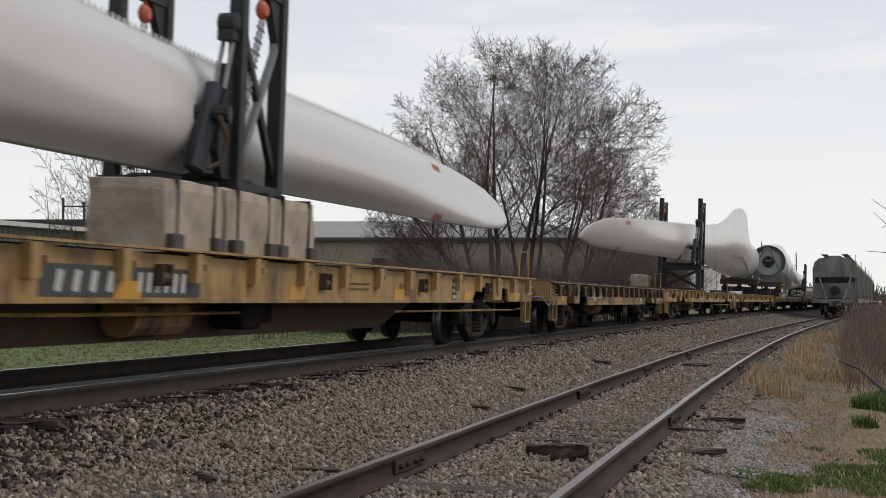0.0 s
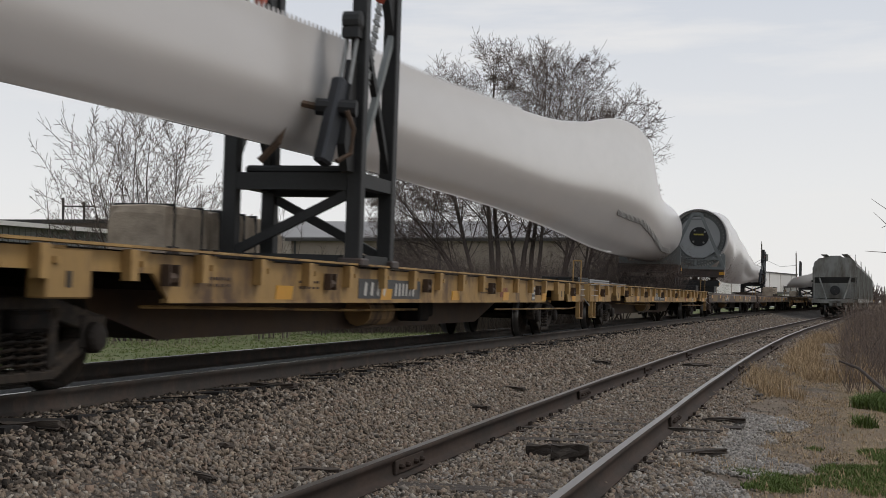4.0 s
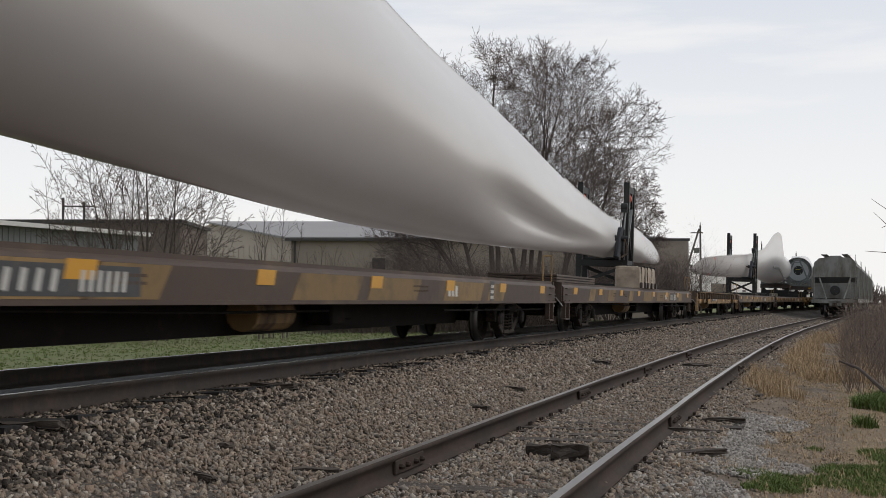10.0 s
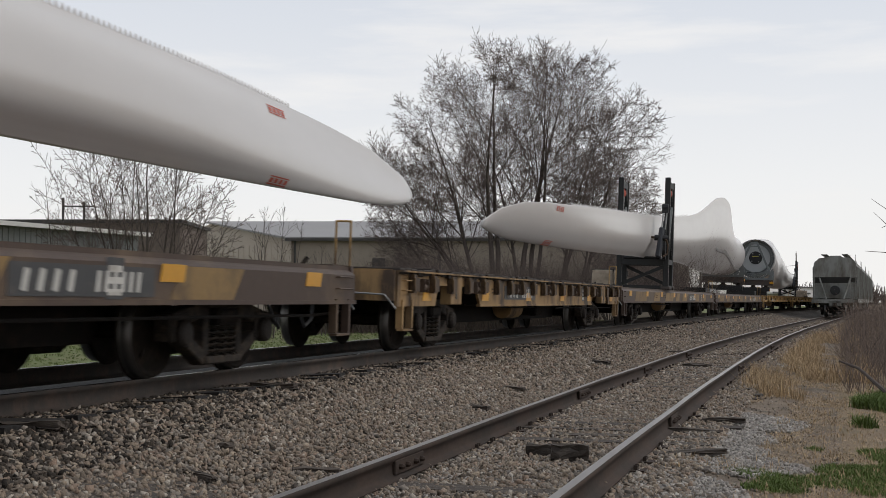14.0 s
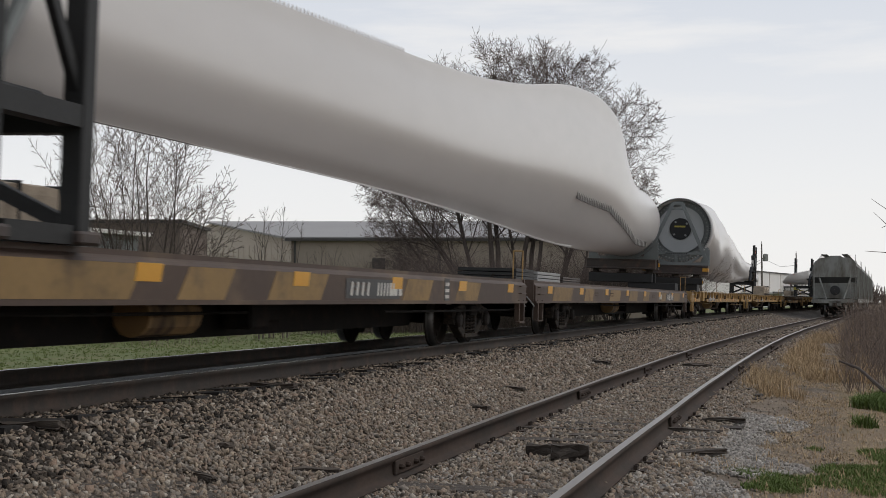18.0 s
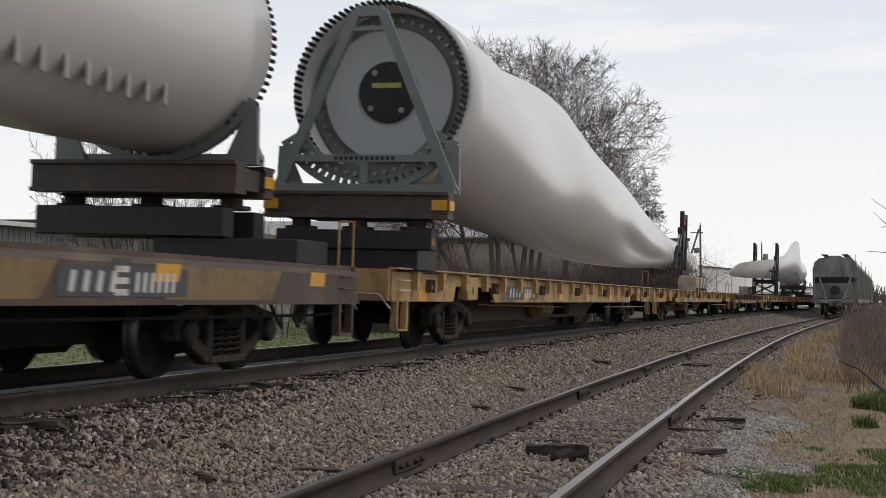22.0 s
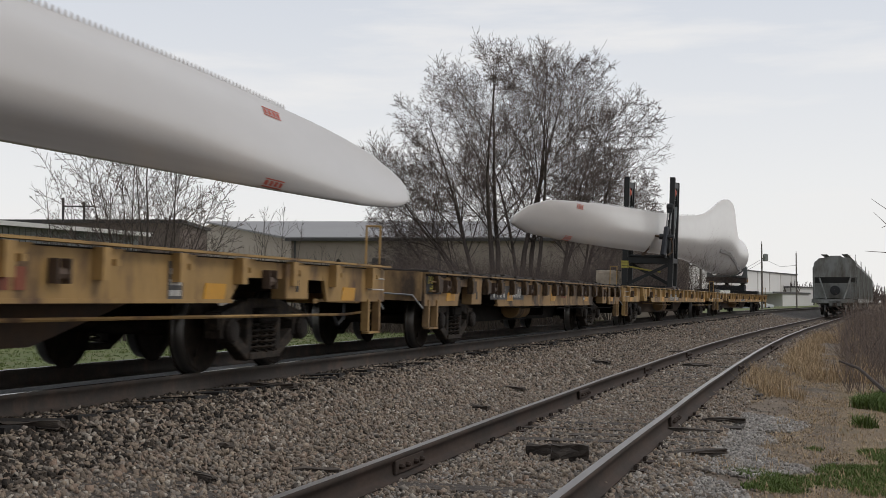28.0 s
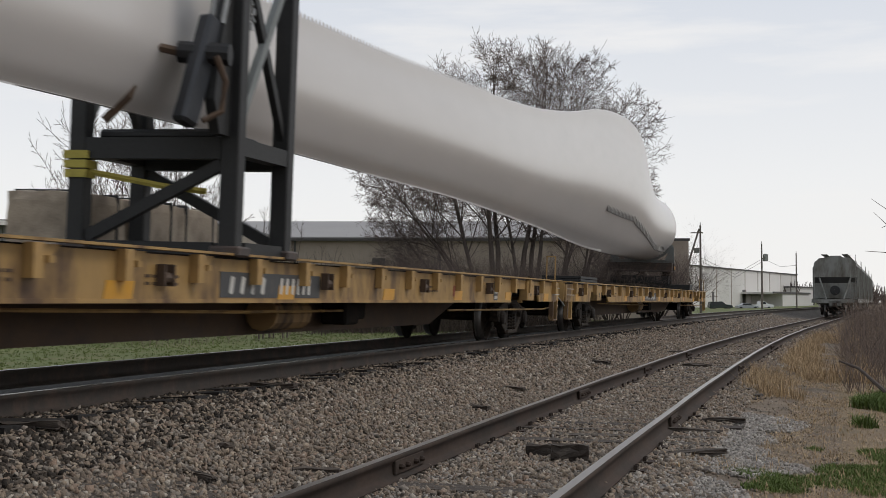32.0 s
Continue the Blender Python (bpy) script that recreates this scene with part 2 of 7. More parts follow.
def bx(bm, x0, x1, y0, y1, z0, z1, m=None, mi=0):
    vs = [bm.verts.new((x, y, z)) for x in (x0, x1) for y in (y0, y1) for z in (z0, z1)]
    if m is not None:
        for v in vs:
            v.co = m @ v.co
    for q in ((0, 1, 3, 2), (4, 6, 7, 5), (0, 4, 5, 1), (2, 3, 7, 6), (0, 2, 6, 4), (1, 5, 7, 3)):
        bm.faces.new([vs[i] for i in q]).material_index = mi
    return vs


def soft_box(x0, x1, y0, y1, z0, z1, r=0.01, seg=1):
    bm = bmesh.new()
    bx(bm, x0, x1, y0, y1, z0, z1)
    bmesh.ops.bevel(bm, geom=bm.edges[:], offset=r, segments=seg, affect="EDGES")
    return bm


def tube(bm, pts, r, n=8, mi=0, cap=True):
    """A round bar along points; r is one radius or one for each point."""
    pts = [Vector(p) for p in pts]
    rs = r if isinstance(r, (list, tuple)) else [r] * len(pts)
    rings = []
    for i, p in enumerate(pts):
        d = (pts[min(i + 1, len(pts) - 1)] - pts[max(i - 1, 0)]).normalized()
        a = d.cross(Vector((0, 0, 1)) if abs(d.z) < 0.9 else Vector((1, 0, 0))).normalized()
        b = d.cross(a)
        rings.append([bm.verts.new(p + rs[i] * (math.cos(t) * a + math.sin(t) * b)) for t in (2 * math.pi * k / n for k in range(n))])
    for s, t in zip(rings, rings[1:]):
        for k in range(n):
            bm.faces.new((s[k], s[(k + 1) % n], t[(k + 1) % n], t[k])).material_index = mi
    if cap:
        bm.faces.new(rings[0][::-1]).material_index = mi
        bm.faces.new(rings[-1]).material_index = mi


def beam(bm, p, q, w, h, mi=0):
    """A square bar from p to q."""
    p, q = Vector(p), Vector(q)
    d = (q - p).normalized()
    side = d.cross(Vector((0, 0, 1)) if abs(d.z) < 0.95 else Vector((0, 1, 0))).normalized()
    up = side.cross(d)
    m = Matrix((side, d, up)).transposed().to_4x4()
    m.translation = p
    bx(bm, -w / 2, w / 2, 0, (q - p).length, -h / 2, h / 2, m, mi)


def prism(bm, poly, axis, a, b, mi=0):
    """A polygon of two coordinates drawn out along an axis from a to b."""
    def co(u, v, w):
        return {"x": (w, u, v), "y": (u, w, v), "z": (u, v, w)}[axis]
    lo = [bm.verts.new(co(u, v, a)) for u, v in poly]
    hi = [bm.verts.new(co(u, v, b)) for u, v in poly]
    n = len(poly)
    fs = [bm.faces.new(lo), bm.faces.new(hi[::-1])]
    for i in range(n):
        fs.append(bm.faces.new((lo[i], hi[i], hi[(i + 1) % n], lo[(i + 1) % n])))
    for f_ in fs:
        f_.material_index = mi
    bmesh.ops.recalc_face_normals(bm, faces=fs)


def disc(bm, centre, axis, rings, n=24, mi=0):
    """A turned body: rings are (radius, offset along the axis)."""
    c, d = Vector(centre), Vector(axis).normalized()
    a = d.cross(Vector((0, 0, 1)) if abs(d.z) < 0.9 else Vector((1, 0, 0))).normalized()
    b = d.cross(a)
    made = [[bm.verts.new(c + d * o + max(r, 1e-4) * (math.cos(t) * a + math.sin(t) * b)) for t in (2 * math.pi * k / n for k in range(n))] for r, o in rings]
    fs = []
    for s, t in zip(made, made[1:]):
        for k in range(n):
            fs.append(bm.faces.new((s[k], s[(k + 1) % n], t[(k + 1) % n], t[k])))
    fs.append(bm.faces.new(made[0][::-1]))
    fs.append(bm.faces.new(made[-1]))
    for f_ in fs:
        f_.material_index = mi


def off(side, ahead, z=0.0):
    """A place so many metres ahead along the way that the camera faces, and to its right."""
    return Vector((side * math.cos(YAW) - ahead * math.sin(YAW), side * math.sin(YAW) + ahead * math.cos(YAW), z))


def raw(name, verts, faces, material, parent=None, label="", smooth=False):
    me = bpy.data.meshes.new(name)
    v = np.asarray(verts, dtype=np.float32)
    f_ = np.asarray(faces, dtype=np.int32)
    me.vertices.add(len(v))
    me.vertices.foreach_set("co", v.ravel())
    k = f_.shape[1]
    me.loops.add(f_.size)
    me.loops.foreach_set("vertex_index", f_.ravel())
    me.polygons.add(len(f_))
    me.polygons.foreach_set("loop_start", np.arange(len(f_), dtype=np.int32) * k)
    me.update(calc_edges=True)
    me.materials.append(material)
    if smooth:
        me.polygons.foreach_set("use_smooth", np.ones(len(f_), dtype=bool))
    ob = new(name, me)
    if parent:
        ob.parent = parent
    if label:
        ob["label"] = label
    return ob


# ---- the two tracks ----
MAIN_X, SIDE_X, GAUGE = -6.565, -2.166, 1.435
SIDE_Z = -0.40


def main_x(y):
    """Sideways place and slope of the main line, which bends to the right ahead."""
    if y < 12:
        return MAIN_X, 0.0
    if y < 130:
        return MAIN_X + (y - 12) ** 2 / 3148.0, (y - 12) / 1574.0
    return MAIN_X + 118 ** 2 / 3148.0 + (y - 130) * 118 / 1574.0, 118 / 1574.0


def side_x(y):
    if y < 12:
        return SIDE_X, 0.0
    if y < 62:
        return SIDE_X + (y - 12) ** 2 / 1800.0, (y - 12) / 900.0
    return SIDE_X + 50 ** 2 / 1800.0 + (y - 62) * 50 / 900.0, 50 / 900.0


def run_of(t):
    """Metres that the train has gone at t seconds; it slows a little."""
    s = t / 10.0
    return 10.14458 * t - 3.65054 * s ** 2 + 0.496926 * s ** 3 - 0.062335 * s ** 4


def train_pose(u, t):
    y = u - run_of(t)
    x, slope = main_x(y)
    return pose(x, y, 0.025, 0, 1.9, -math.degrees(math.atan(slope)))


def span_pose(u, v, t):
    """Pose of a long load whose root rides at u and whose other support rides at v."""
    p, q = (train_pose(w, t).translation for w in (u, v))
    d = (q - p) if v > u else (p - q)
    return pose(p.x, p.y, p.z, 0, 1.9, -math.degrees(math.atan2(d.x, d.y)))


# ---- ground: one sheet to the horizon ----
def step(a, b, v):
    k = min(1.0, max(0.0, (v - a) / (b - a)))
    return k * k * (3 - 2 * k)


LEFT_COLS = (-3000, -900, -300, -120, -60, -35, -22, -15, -10, -7, -5, -3.9, -3.1, -2.5, -1.9, -1.5, -0.75, 0.0, 0.75, 1.45)
LEFT_Z = (-1.0, -1.0, -1.0, -0.95, -0.85, -0.75, -0.68, -0.62, -0.58, -0.56, -0.55, -0.53, -0.48, -0.36, -0.24, -0.2, -0.19, -0.19, -0.19, -0.2)
RIGHT_COLS = (-1.55, -1.2, -0.75, 0.0, 0.75, 1.2, 1.5, 1.9, 2.4, 2.9, 3.4, 4.0, 4.8, 6, 8, 12, 20, 40, 120, 400, 900, 3000)
RIGHT_Z = (-0.57, -0.585, -0.605, -0.61, -0.605, -0.605, -0.63, -0.66, -0.69, -0.7, -0.71, -0.71, -0.71, -0.71, -0.72, -0.75, -0.8, -0.85, -0.95, -1.0, -1.0, -1.0)


def bank(ds, y):
    """The brushy bank beyond the siding."""
    return 0.55 * step(2.6, 6.5, ds) * step(16, 34, y) * (1 - 0.6 * step(8, 30, ds))


def ground_z(x, y):
    mx, sx = main_x(y)[0], side_x(y)[0]
    dm, ds = x - mx, x - sx
    if dm <= LEFT_COLS[-1]:
        z = float(np.interp(dm, LEFT_COLS, LEFT_Z))
    elif ds >= RIGHT_COLS[0]:
        z = float(np.interp(ds, RIGHT_COLS, RIGHT_Z)) + bank(ds, y)
    else:
        z = float(np.interp(x, (mx + LEFT_COLS[-1], mx + 2.3, sx + RIGHT_COLS[0]), (-0.2, -0.42, RIGHT_Z[0]))) if mx + 2.3 < sx - 1.55 else -0.4
    return z


def build_ground():
    ys = list(np.arange(-30, 3, 3.0)) + list(np.arange(3, 40, 0.6)) + list(np.arange(40, 100, 2.5)) + list(np.arange(100, 240, 8)) + [260, 320, 420, 600, 900, 1500, 3000]
    ys = [-3000, -800, -200, -80] + [float(y) for y in ys]
    rows, kinds = [], []
    for y in ys:
        mx, sx = main_x(min(y, 240))[0], side_x(min(y, 240))[0]
        xs = [mx + c for c in LEFT_COLS] + [mx + 2.3] + [sx + c for c in RIGHT_COLS]
        row = []
        for i, x in enumerate(xs):
            z = (LEFT_Z[i] if i < len(LEFT_COLS) else -0.42 if i == len(LEFT_COLS) else RIGHT_Z[i - len(LEFT_COLS) - 1] + bank(x - sx, y))
            amp = 0.03 if 2 < y < 60 else 0.0
            z += amp * noise.noise((x * 0.9, y * 0.9, 0.0))
            row.append((x, y, z))
        rows.append(row)
    nc = len(rows[0])
    nl = len(LEFT_COLS)
    bm = bmesh.new()
    vs = [[bm.verts.new(p) for p in row] for row in rows]
    for j in range(len(rows) - 1):
        for i in range(nc - 1):
            f_ = bm.faces.new((vs[j][i], vs[j][i + 1], vs[j + 1][i + 1], vs[j + 1][i]))
            f_.smooth = True
            if i < 10:
                f_.material_index = 0                       # lawn
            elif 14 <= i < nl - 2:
                f_.material_index = 4                       # oily bed of the main line, the train's shadow painted in
            elif i < nl + 1 + 5:
                f_.material_index = 1                       # ballast
            elif i < nl + 1 + 8:
                f_.material_index = 2                       # pale gravel and dirt
            else:
                f_.material_index = 3                       # dry grass
    lawn = mat("lawn_soil", (0.105, 0.128, 0.036), 0.95, var=0.25, scale=0.5, fine=20, bump=0.5, alt=(0.16, 0.135, 0.065), alt_at=0.60, alt_scale=0.6)
    bed = mat("ballast_bed", (0.060, 0.050, 0.042), 0.95, var=0.3, scale=3, fine=45, bump=1.0, alt=(0.13, 0.105, 0.085), alt_at=0.56, alt_scale=26)
    # near-black: holds the shadow under the train as well as oil
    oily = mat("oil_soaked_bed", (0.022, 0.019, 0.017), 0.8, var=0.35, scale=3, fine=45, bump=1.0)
    dirt = mat("gravelly_dirt", (0.185, 0.140, 0.100), 0.95, var=0.28, scale=2, fine=35, bump=1.0, alt=(0.075, 0.058, 0.044), alt_at=0.55, alt_scale=3)
    straw = mat("trampled_dry_grass", (0.225, 0.165, 0.105), 0.95, var=0.3, scale=1.2, fine=40, bump=1.0, alt=(0.065, 0.060, 0.030), alt_at=0.60, alt_scale=2.2)
    return tagged(part("ground", bm, (lawn, bed, dirt, straw, oily), None), "ground with gravel, spring lawn and dry grass", "ground", kind="structure")


ground = build_ground()

# ---- rails ----
RAIL_PROFILE = ((-0.072, 0.0), (0.072, 0.0), (0.072, 0.012), (0.02, 0.028), (0.009, 0.045), (0.009, 0.125), (0.034, 0.14), (0.037, 0.165), (0.031, 0.176),
                (-0.031, 0.176), (-0.037, 0.165), (-0.034, 0.14), (-0.009, 0.125), (-0.009, 0.045), (-0.02, 0.028), (-0.072, 0.012))


def rail(name, line, side, top, y0, y1, materials, parent):
    bm = bmesh.new()
    prev = None
    y = y0
    wob = 0.012 if line is side_x else 0.0
    while y <= y1:
        x, slope = line(y)
        n_ = Vector((1, -slope, 0)).normalized()
        c = Vector((x, y, top - 0.176)) + n_ * (side + wob * noise.noise((side * 5, y * 0.16, 3.0)))
        c.z += wob * 0.9 * noise.noise((side * 3, y * 0.2, 9.0))
        ring = [bm.verts.new(c + n_ * u + Vector((0, 0, v))) for u, v in RAIL_PROFILE]
        if prev:
            for k in range(len(ring)):
                f_ = bm.faces.new((prev[k], prev[(k + 1) % len(ring)], ring[(k + 1) % len(ring)], ring[k]))
                f_.material_index = 1 if k == 8 else 0
                f_.smooth = k not in (8,)
        prev = ring
        y += 1.0 if y < 60 else 4.0
    bmesh.ops.recalc_face_normals(bm, faces=bm.faces[:])
    return part(name, bm, materials, parent)


main_track = tagged(new("main_track"), "main line track with rust-brown rails and oily ties", "railway track", kind="structure")
siding = tagged(new("siding_track"), "worn siding track with bolted rails on old ties", "railway track", kind="structure")
rail("rail", main_x, 0.755, 0.0, -40, 400, (M_RAIL, M_HEAD), main_track)
rail("rail", main_x, -0.755, 0.05, -40, 400, (M_RAIL, M_HEAD), main_track)
rail("rail", side_x, 0.755, SIDE_Z, -20, 220, (M_RAIL_RUST, M_HEAD_OLD), siding)
rail("rail", side_x, -0.755, SIDE_Z, -20, 220, (M_RAIL_RUST, M_HEAD_OLD), siding)


# ---- the train: flatcars ----
WHEEL_R = 0.419


@functools.lru_cache(None)
def truck_meshes():
    """Meshes of one three-piece freight truck, about its own centre at rail level."""
    out = {}
    bm = bmesh.new()                                                     # side frame: an open casting of bars
    for s in (-1, 1):
        beam(bm, (0, s * 1.10, 0.50), (0, s * 0.30, 0.66), 0.15, 0.16)
        beam(bm, (0, s * 0.92, 0.44), (0, s * 0.34, 0.16), 0.15, 0.13)
        bx(bm, -0.09, 0.09, s * 0.89 - 0.17, s * 0.89 + 0.17, 0.34, 0.60)
        bx(bm, -0.075, 0.075, s * 0.36 - 0.06, s * 0.36 + 0.06, 0.20, 0.66)
    bx(bm, -0.08, 0.08, -0.42, 0.42, 0.64, 0.74)
    bx(bm, -0.10, 0.10, -0.38, 0.38, 0.115, 0.19)
    bmesh.ops.bevel(bm, geom=bm.edges[:], offset=0.012, segments=1, affect="EDGES")
    out["side_frame"] = bm
    bm = bmesh.new()                                                     # one coil spring
    pts = [(0.062 * math.cos(a), 0.062 * math.sin(a), 0.19 + 0.28 * a / (2 * math.pi * 5)) for a in (2 * math.pi * k / 10 for k in range(51))]
    tube(bm, pts, 0.014, 5)
    out["coil_spring"] = bm
    bm = bmesh.new()                                                     # bolster
    bx(bm, -1.14, 1.14, -0.22, 0.22, 0.48, 0.64)
    bx(bm, -0.35, 0.35, -0.25, 0.25, 0.60, 0.70)
    bmesh.ops.bevel(bm, geom=bm.edges[:], offset=0.03, segments=1, affect="EDGES")
    out["bolster"] = bm
    bm = bmesh.new()                                                     # axle with two wheels, about the axle's centre
    tube(bm, [(-1.08, 0, 0), (1.08, 0, 0)], 0.075, 10)
    for s in (-1, 1):
        c = (s * 0.70, 0, 0)
        disc(bm, c, (s, 0, 0), [(0.10, 0.12), (0.12, 0.10), (0.30, 0.05), (0.355, 0.055), (0.37, 0.115), (0.411, 0.115), (0.419, 0.02), (0.422, -0.005), (0.445, -0.012), (0.445, -0.03), (0.36, -0.035), (0.34, 0.0), (0.12, -0.04), (0.09, -0.05)], 28)
        for k in range(3):                                               # lightening marks and chalk
            a = k * 2.1
            bx(bm, -0.006, 0.006, -0.05, 0.05, -0.02, 0.02, Matrix.Translation((s * 0.775, 0.22 * math.cos(a), 0.22 * math.sin(a))))
    bmesh.ops.recalc_face_normals(bm, faces=bm.faces[:])
    for f_ in bm.faces:
        rr = [math.hypot(v.co.y, v.co.z) for v in f_.verts]
        if min(rr) > 0.405 and max(rr) < 0.43:
            f_.material_index = 1
        f_.smooth = len(f_.verts) == 4
    out["wheelset"] = bm
    bm = bmesh.new()
    disc(bm, (0, 0, 0), (1, 0, 0), [(0.11, -0.05), (0.125, 0.0), (0.125, 0.06), (0.10, 0.09), (0.05, 0.10)], 14)
    out["bearing_cap"] = bm
    bm = bmesh.new()
    bx(bm, -0.05, 0.05, -0.14, 0.14, -0.22, 0.22)
    bmesh.ops.bevel(bm, geom=bm.edges[:], offset=0.02, segments=1, affect="EDGES")
    out["brake_shoe"] = bm
    meshes = {}
    mats = {"side_frame": (M_CAST,), "coil_spring": (M_CAST,), "bolster": (M_UNDER,), "wheelset": (M_WHEEL, M_TREAD), "bearing_cap": (M_BLUE,), "brake_shoe": (M_UNDER,)}
    for k, b in out.items():
        me = bpy.data.meshes.new(k)
        b.to_mesh(me)
        b.free()
        for m_ in mats[k]:
            me.materials.append(m_)
        meshes[k] = me
    return meshes


WHEELSETS = []


def sub(name, mesh, parent, m, label=""):
    o = new(name, mesh)
    o.parent = parent
    o.matrix_basis = m
    if label:
        o["label"] = label
    return o


def truck(car, y):
    ms = truck_meshes()
    t = sub("truck", ms["bolster"], car, pose(0, y, 0), "grimy cast steel freight truck")
    for s in (-1, 1):
        sub("side_frame", ms["side_frame"], t, pose(s * 1.0, 0, 0))
        for dy, dx in ((-0.2, 0.06), (0.0, 0.07), (0.2, 0.06)):
            sub("coil_spring", ms["coil_spring"], t, pose(s * (1.0 + dx - 0.03), dy, 0))
        for dy in (-0.889, 0.889):
            sub("bearing_cap", ms["bearing_cap"], t, pose(s * 1.07, dy, WHEEL_R, 0, 0, 0 if s > 0 else 180), "dark blue bearing cap")
    for dy in (-0.889, 0.889):
        w = sub("wheelset", ms["wheelset"], t, pose(0, dy, WHEEL_R))
        WHEELSETS.append((w, dy))
    sub("brake_shoe", ms["brake_shoe"], t, pose(0.72, 0.40, 0.42))
    sub("brake_shoe", ms["brake_shoe"], t, pose(0.72, -0.40, 0.42))
    return t


def marks(car, y, z, n, h, w, gap, material, x, name="stencil_mark", slant=0):
    """A row of plain bars where the car carries its lettering."""
    bm = bmesh.new()
    bx(bm, 0, 0.004, -w / 2, w / 2, -h / 2, h / 2)
    first = None
    for k in range(n):
        m = pose(x, y + k * (w + gap), z, -slant)
        if first is None:
            first = part(name, bm, material, car, "", m)
        else:
            again(first, car, m)


def flatcar(u0, u1, style, plate=None, seed=0, brake_end=1, label="", reach=(0.0, 0.0)):
    """A flatcar between two couplings; its own y runs along the train, x towards the camera's side."""
    rnd = random.Random(seed)
    car = new("flatcar")
    L = u1 - u0
    h = L / 2 - 0.45                                   # half of the body
    tf = h - {"yellow": 3.8, "brown": 4.1, "short": 2.65}[style]        # truck centres, front and rear
    tr = h - {"yellow": 2.9, "brown": 2.8, "short": 2.65}[style]
    paint = {"yellow": M_TAN, "brown": M_BROWN, "short": M_TAN_OLD}[style]
    W = 1.37
    # centre sill, a fish belly
    bm = bmesh.new()
    zb = 0.31
    k1, k2 = (1.5, 3.2) if style == "yellow" else (0.95, 1.3)
    prism(bm, [(-h, 0.98), (-h, 0.72), (-tf - 1.4, 0.70), (-tf + k1, 0.70), (-tf + k2, zb), (tr - k2, zb), (tr - k1, 0.70), (tr + 1.4, 0.70), (h, 0.72), (h, 0.98)], "x", -0.42, 0.42)
    part("centre_sill", bm, M_SILL if style == "yellow" else M_UNDER, car, "rust-brown fish-belly sill" if style == "yellow" else "grimy black sill")
    # deck
    if style == "short":
        bm = bmesh.new()
        bx(bm, -1.33, 1.33, -h, h, 0.98, 1.05)
        part("deck", bm, M_UNDER, car)
        bm = bmesh.new()
        bx(bm, -1.42, 1.42, -0.1165, 0.1165, 0, 0.085)
        bmesh.ops.bevel(bm, geom=bm.edges[:], offset=0.01, segments=1, affect="EDGES")
        first = None
        yy = -h + 0.15
        while yy < h - 0.1:
            m = pose(rnd.gauss(0, 0.018), yy, 1.055 + abs(rnd.gauss(0, 0.012)), rnd.uniform(-1.2, 1.2), rnd.uniform(-0.5, 0.5), rnd.uniform(-0.4, 0.4))
            if first is None:
                first = part("plank", bm, M_DECK, car, "weathered dark deck plank", m)
            else:
                again(first, car, m)
            yy += 0.235
    else:
        bm = bmesh.new()
        bx(bm, -1.33, 1.33, -h, h, 1.02, 1.115)
        for k in range(int(2 * h / 1.3)):
            yy = -h + 0.5 + k * 1.3
            bx(bm, -1.2, 1.2, yy - 0.05, yy + 0.05, 0.80, 1.02)
        part("deck", bm, M_DECK if style == "yellow" else M_BROWN, car)
    # side sills with the cut-out over each truck
    z0, top = (0.65 if style == "short" else 0.715), 1.10
    for s in (1, -1):
        def strip(name, wide, a, b, lo, hi):
            bm = bmesh.new()
            bx(bm, s * W - wide, s * W + wide, a, b, lo, hi)
            part(name, bm, paint, car)

        def web(name, poly):
            bm = bmesh.new()
            prism(bm, poly, "x", s * W - 0.02, s * W + 0.02)
            part(name, bm, paint, car)
        if style == "brown":
            bm = bmesh.new()                            # box sill with a sloping, worn top edge
            prism(bm, [(s * (W - 0.02), z0), (s * (W + 0.02), z0), (s * (W + 0.02), 1.015), (s * (W - 0.005), 1.045), (s * (W - 0.075), 1.098), (s * (W - 0.12), 1.10), (s * (W - 0.12), 1.06), (s * (W - 0.02), 1.0)], "y", -h, h)
            part("side_sill", bm, paint, car)
            strip("bottom_flange", 0.045, -h, h, z0 - 0.03, z0 + 0.012)
        else:
            web("end_panel", [(-h, z0), (-h, top), (-tf - 0.75, top), (-tf - 0.95, z0)])
            web("end_panel", [(tr + 0.95, z0), (tr + 0.75, top), (h, top), (h, z0)])
            a, b = -tf + 1.25, tr - 1.25
            web("side_sill", [(a + 0.30, z0), (a, 0.95), (a - 0.1, top), (b + 0.1, top), (b, 0.95), (b - 0.30, z0)])
            strip("truck_arch", 0.0195, -tf - 0.8, -tf + 1.25, 0.94, top)
            strip("truck_arch", 0.0195, tr - 1.25, tr + 0.8, 0.94, top)
            strip("bottom_flange", 0.035, -tf + 1.5, tr - 1.5, z0 - 0.015, z0 + 0.02)
            bm = bmesh.new()                            # coaming that overhangs the web
            lip = top + (0.055 if style == "yellow" else 0.02)
            bx(bm, min(s * (W - 0.04), s * (W + 0.105)), max(s * (W - 0.04), s * (W + 0.105)), -h, h, lip - 0.022, lip)
            part("top_flange", bm, paint, car)
            for yc in (tr, -tf):                        # slotted jacking box over each truck
                bm = bmesh.new()
                bx(bm, min(s * (W - 0.10), s * (W + 0.07)), max(s * (W - 0.10), s * (W + 0.07)), yc - 0.32, yc + 0.26, z0 + 0.02, top - 0.005)
                bmesh.ops.bevel(bm, geom=bm.edges[:], offset=0.012, segments=1, affect="EDGES")
                box = part("jacking_box", bm, paint, car)
                bm = bmesh.new()
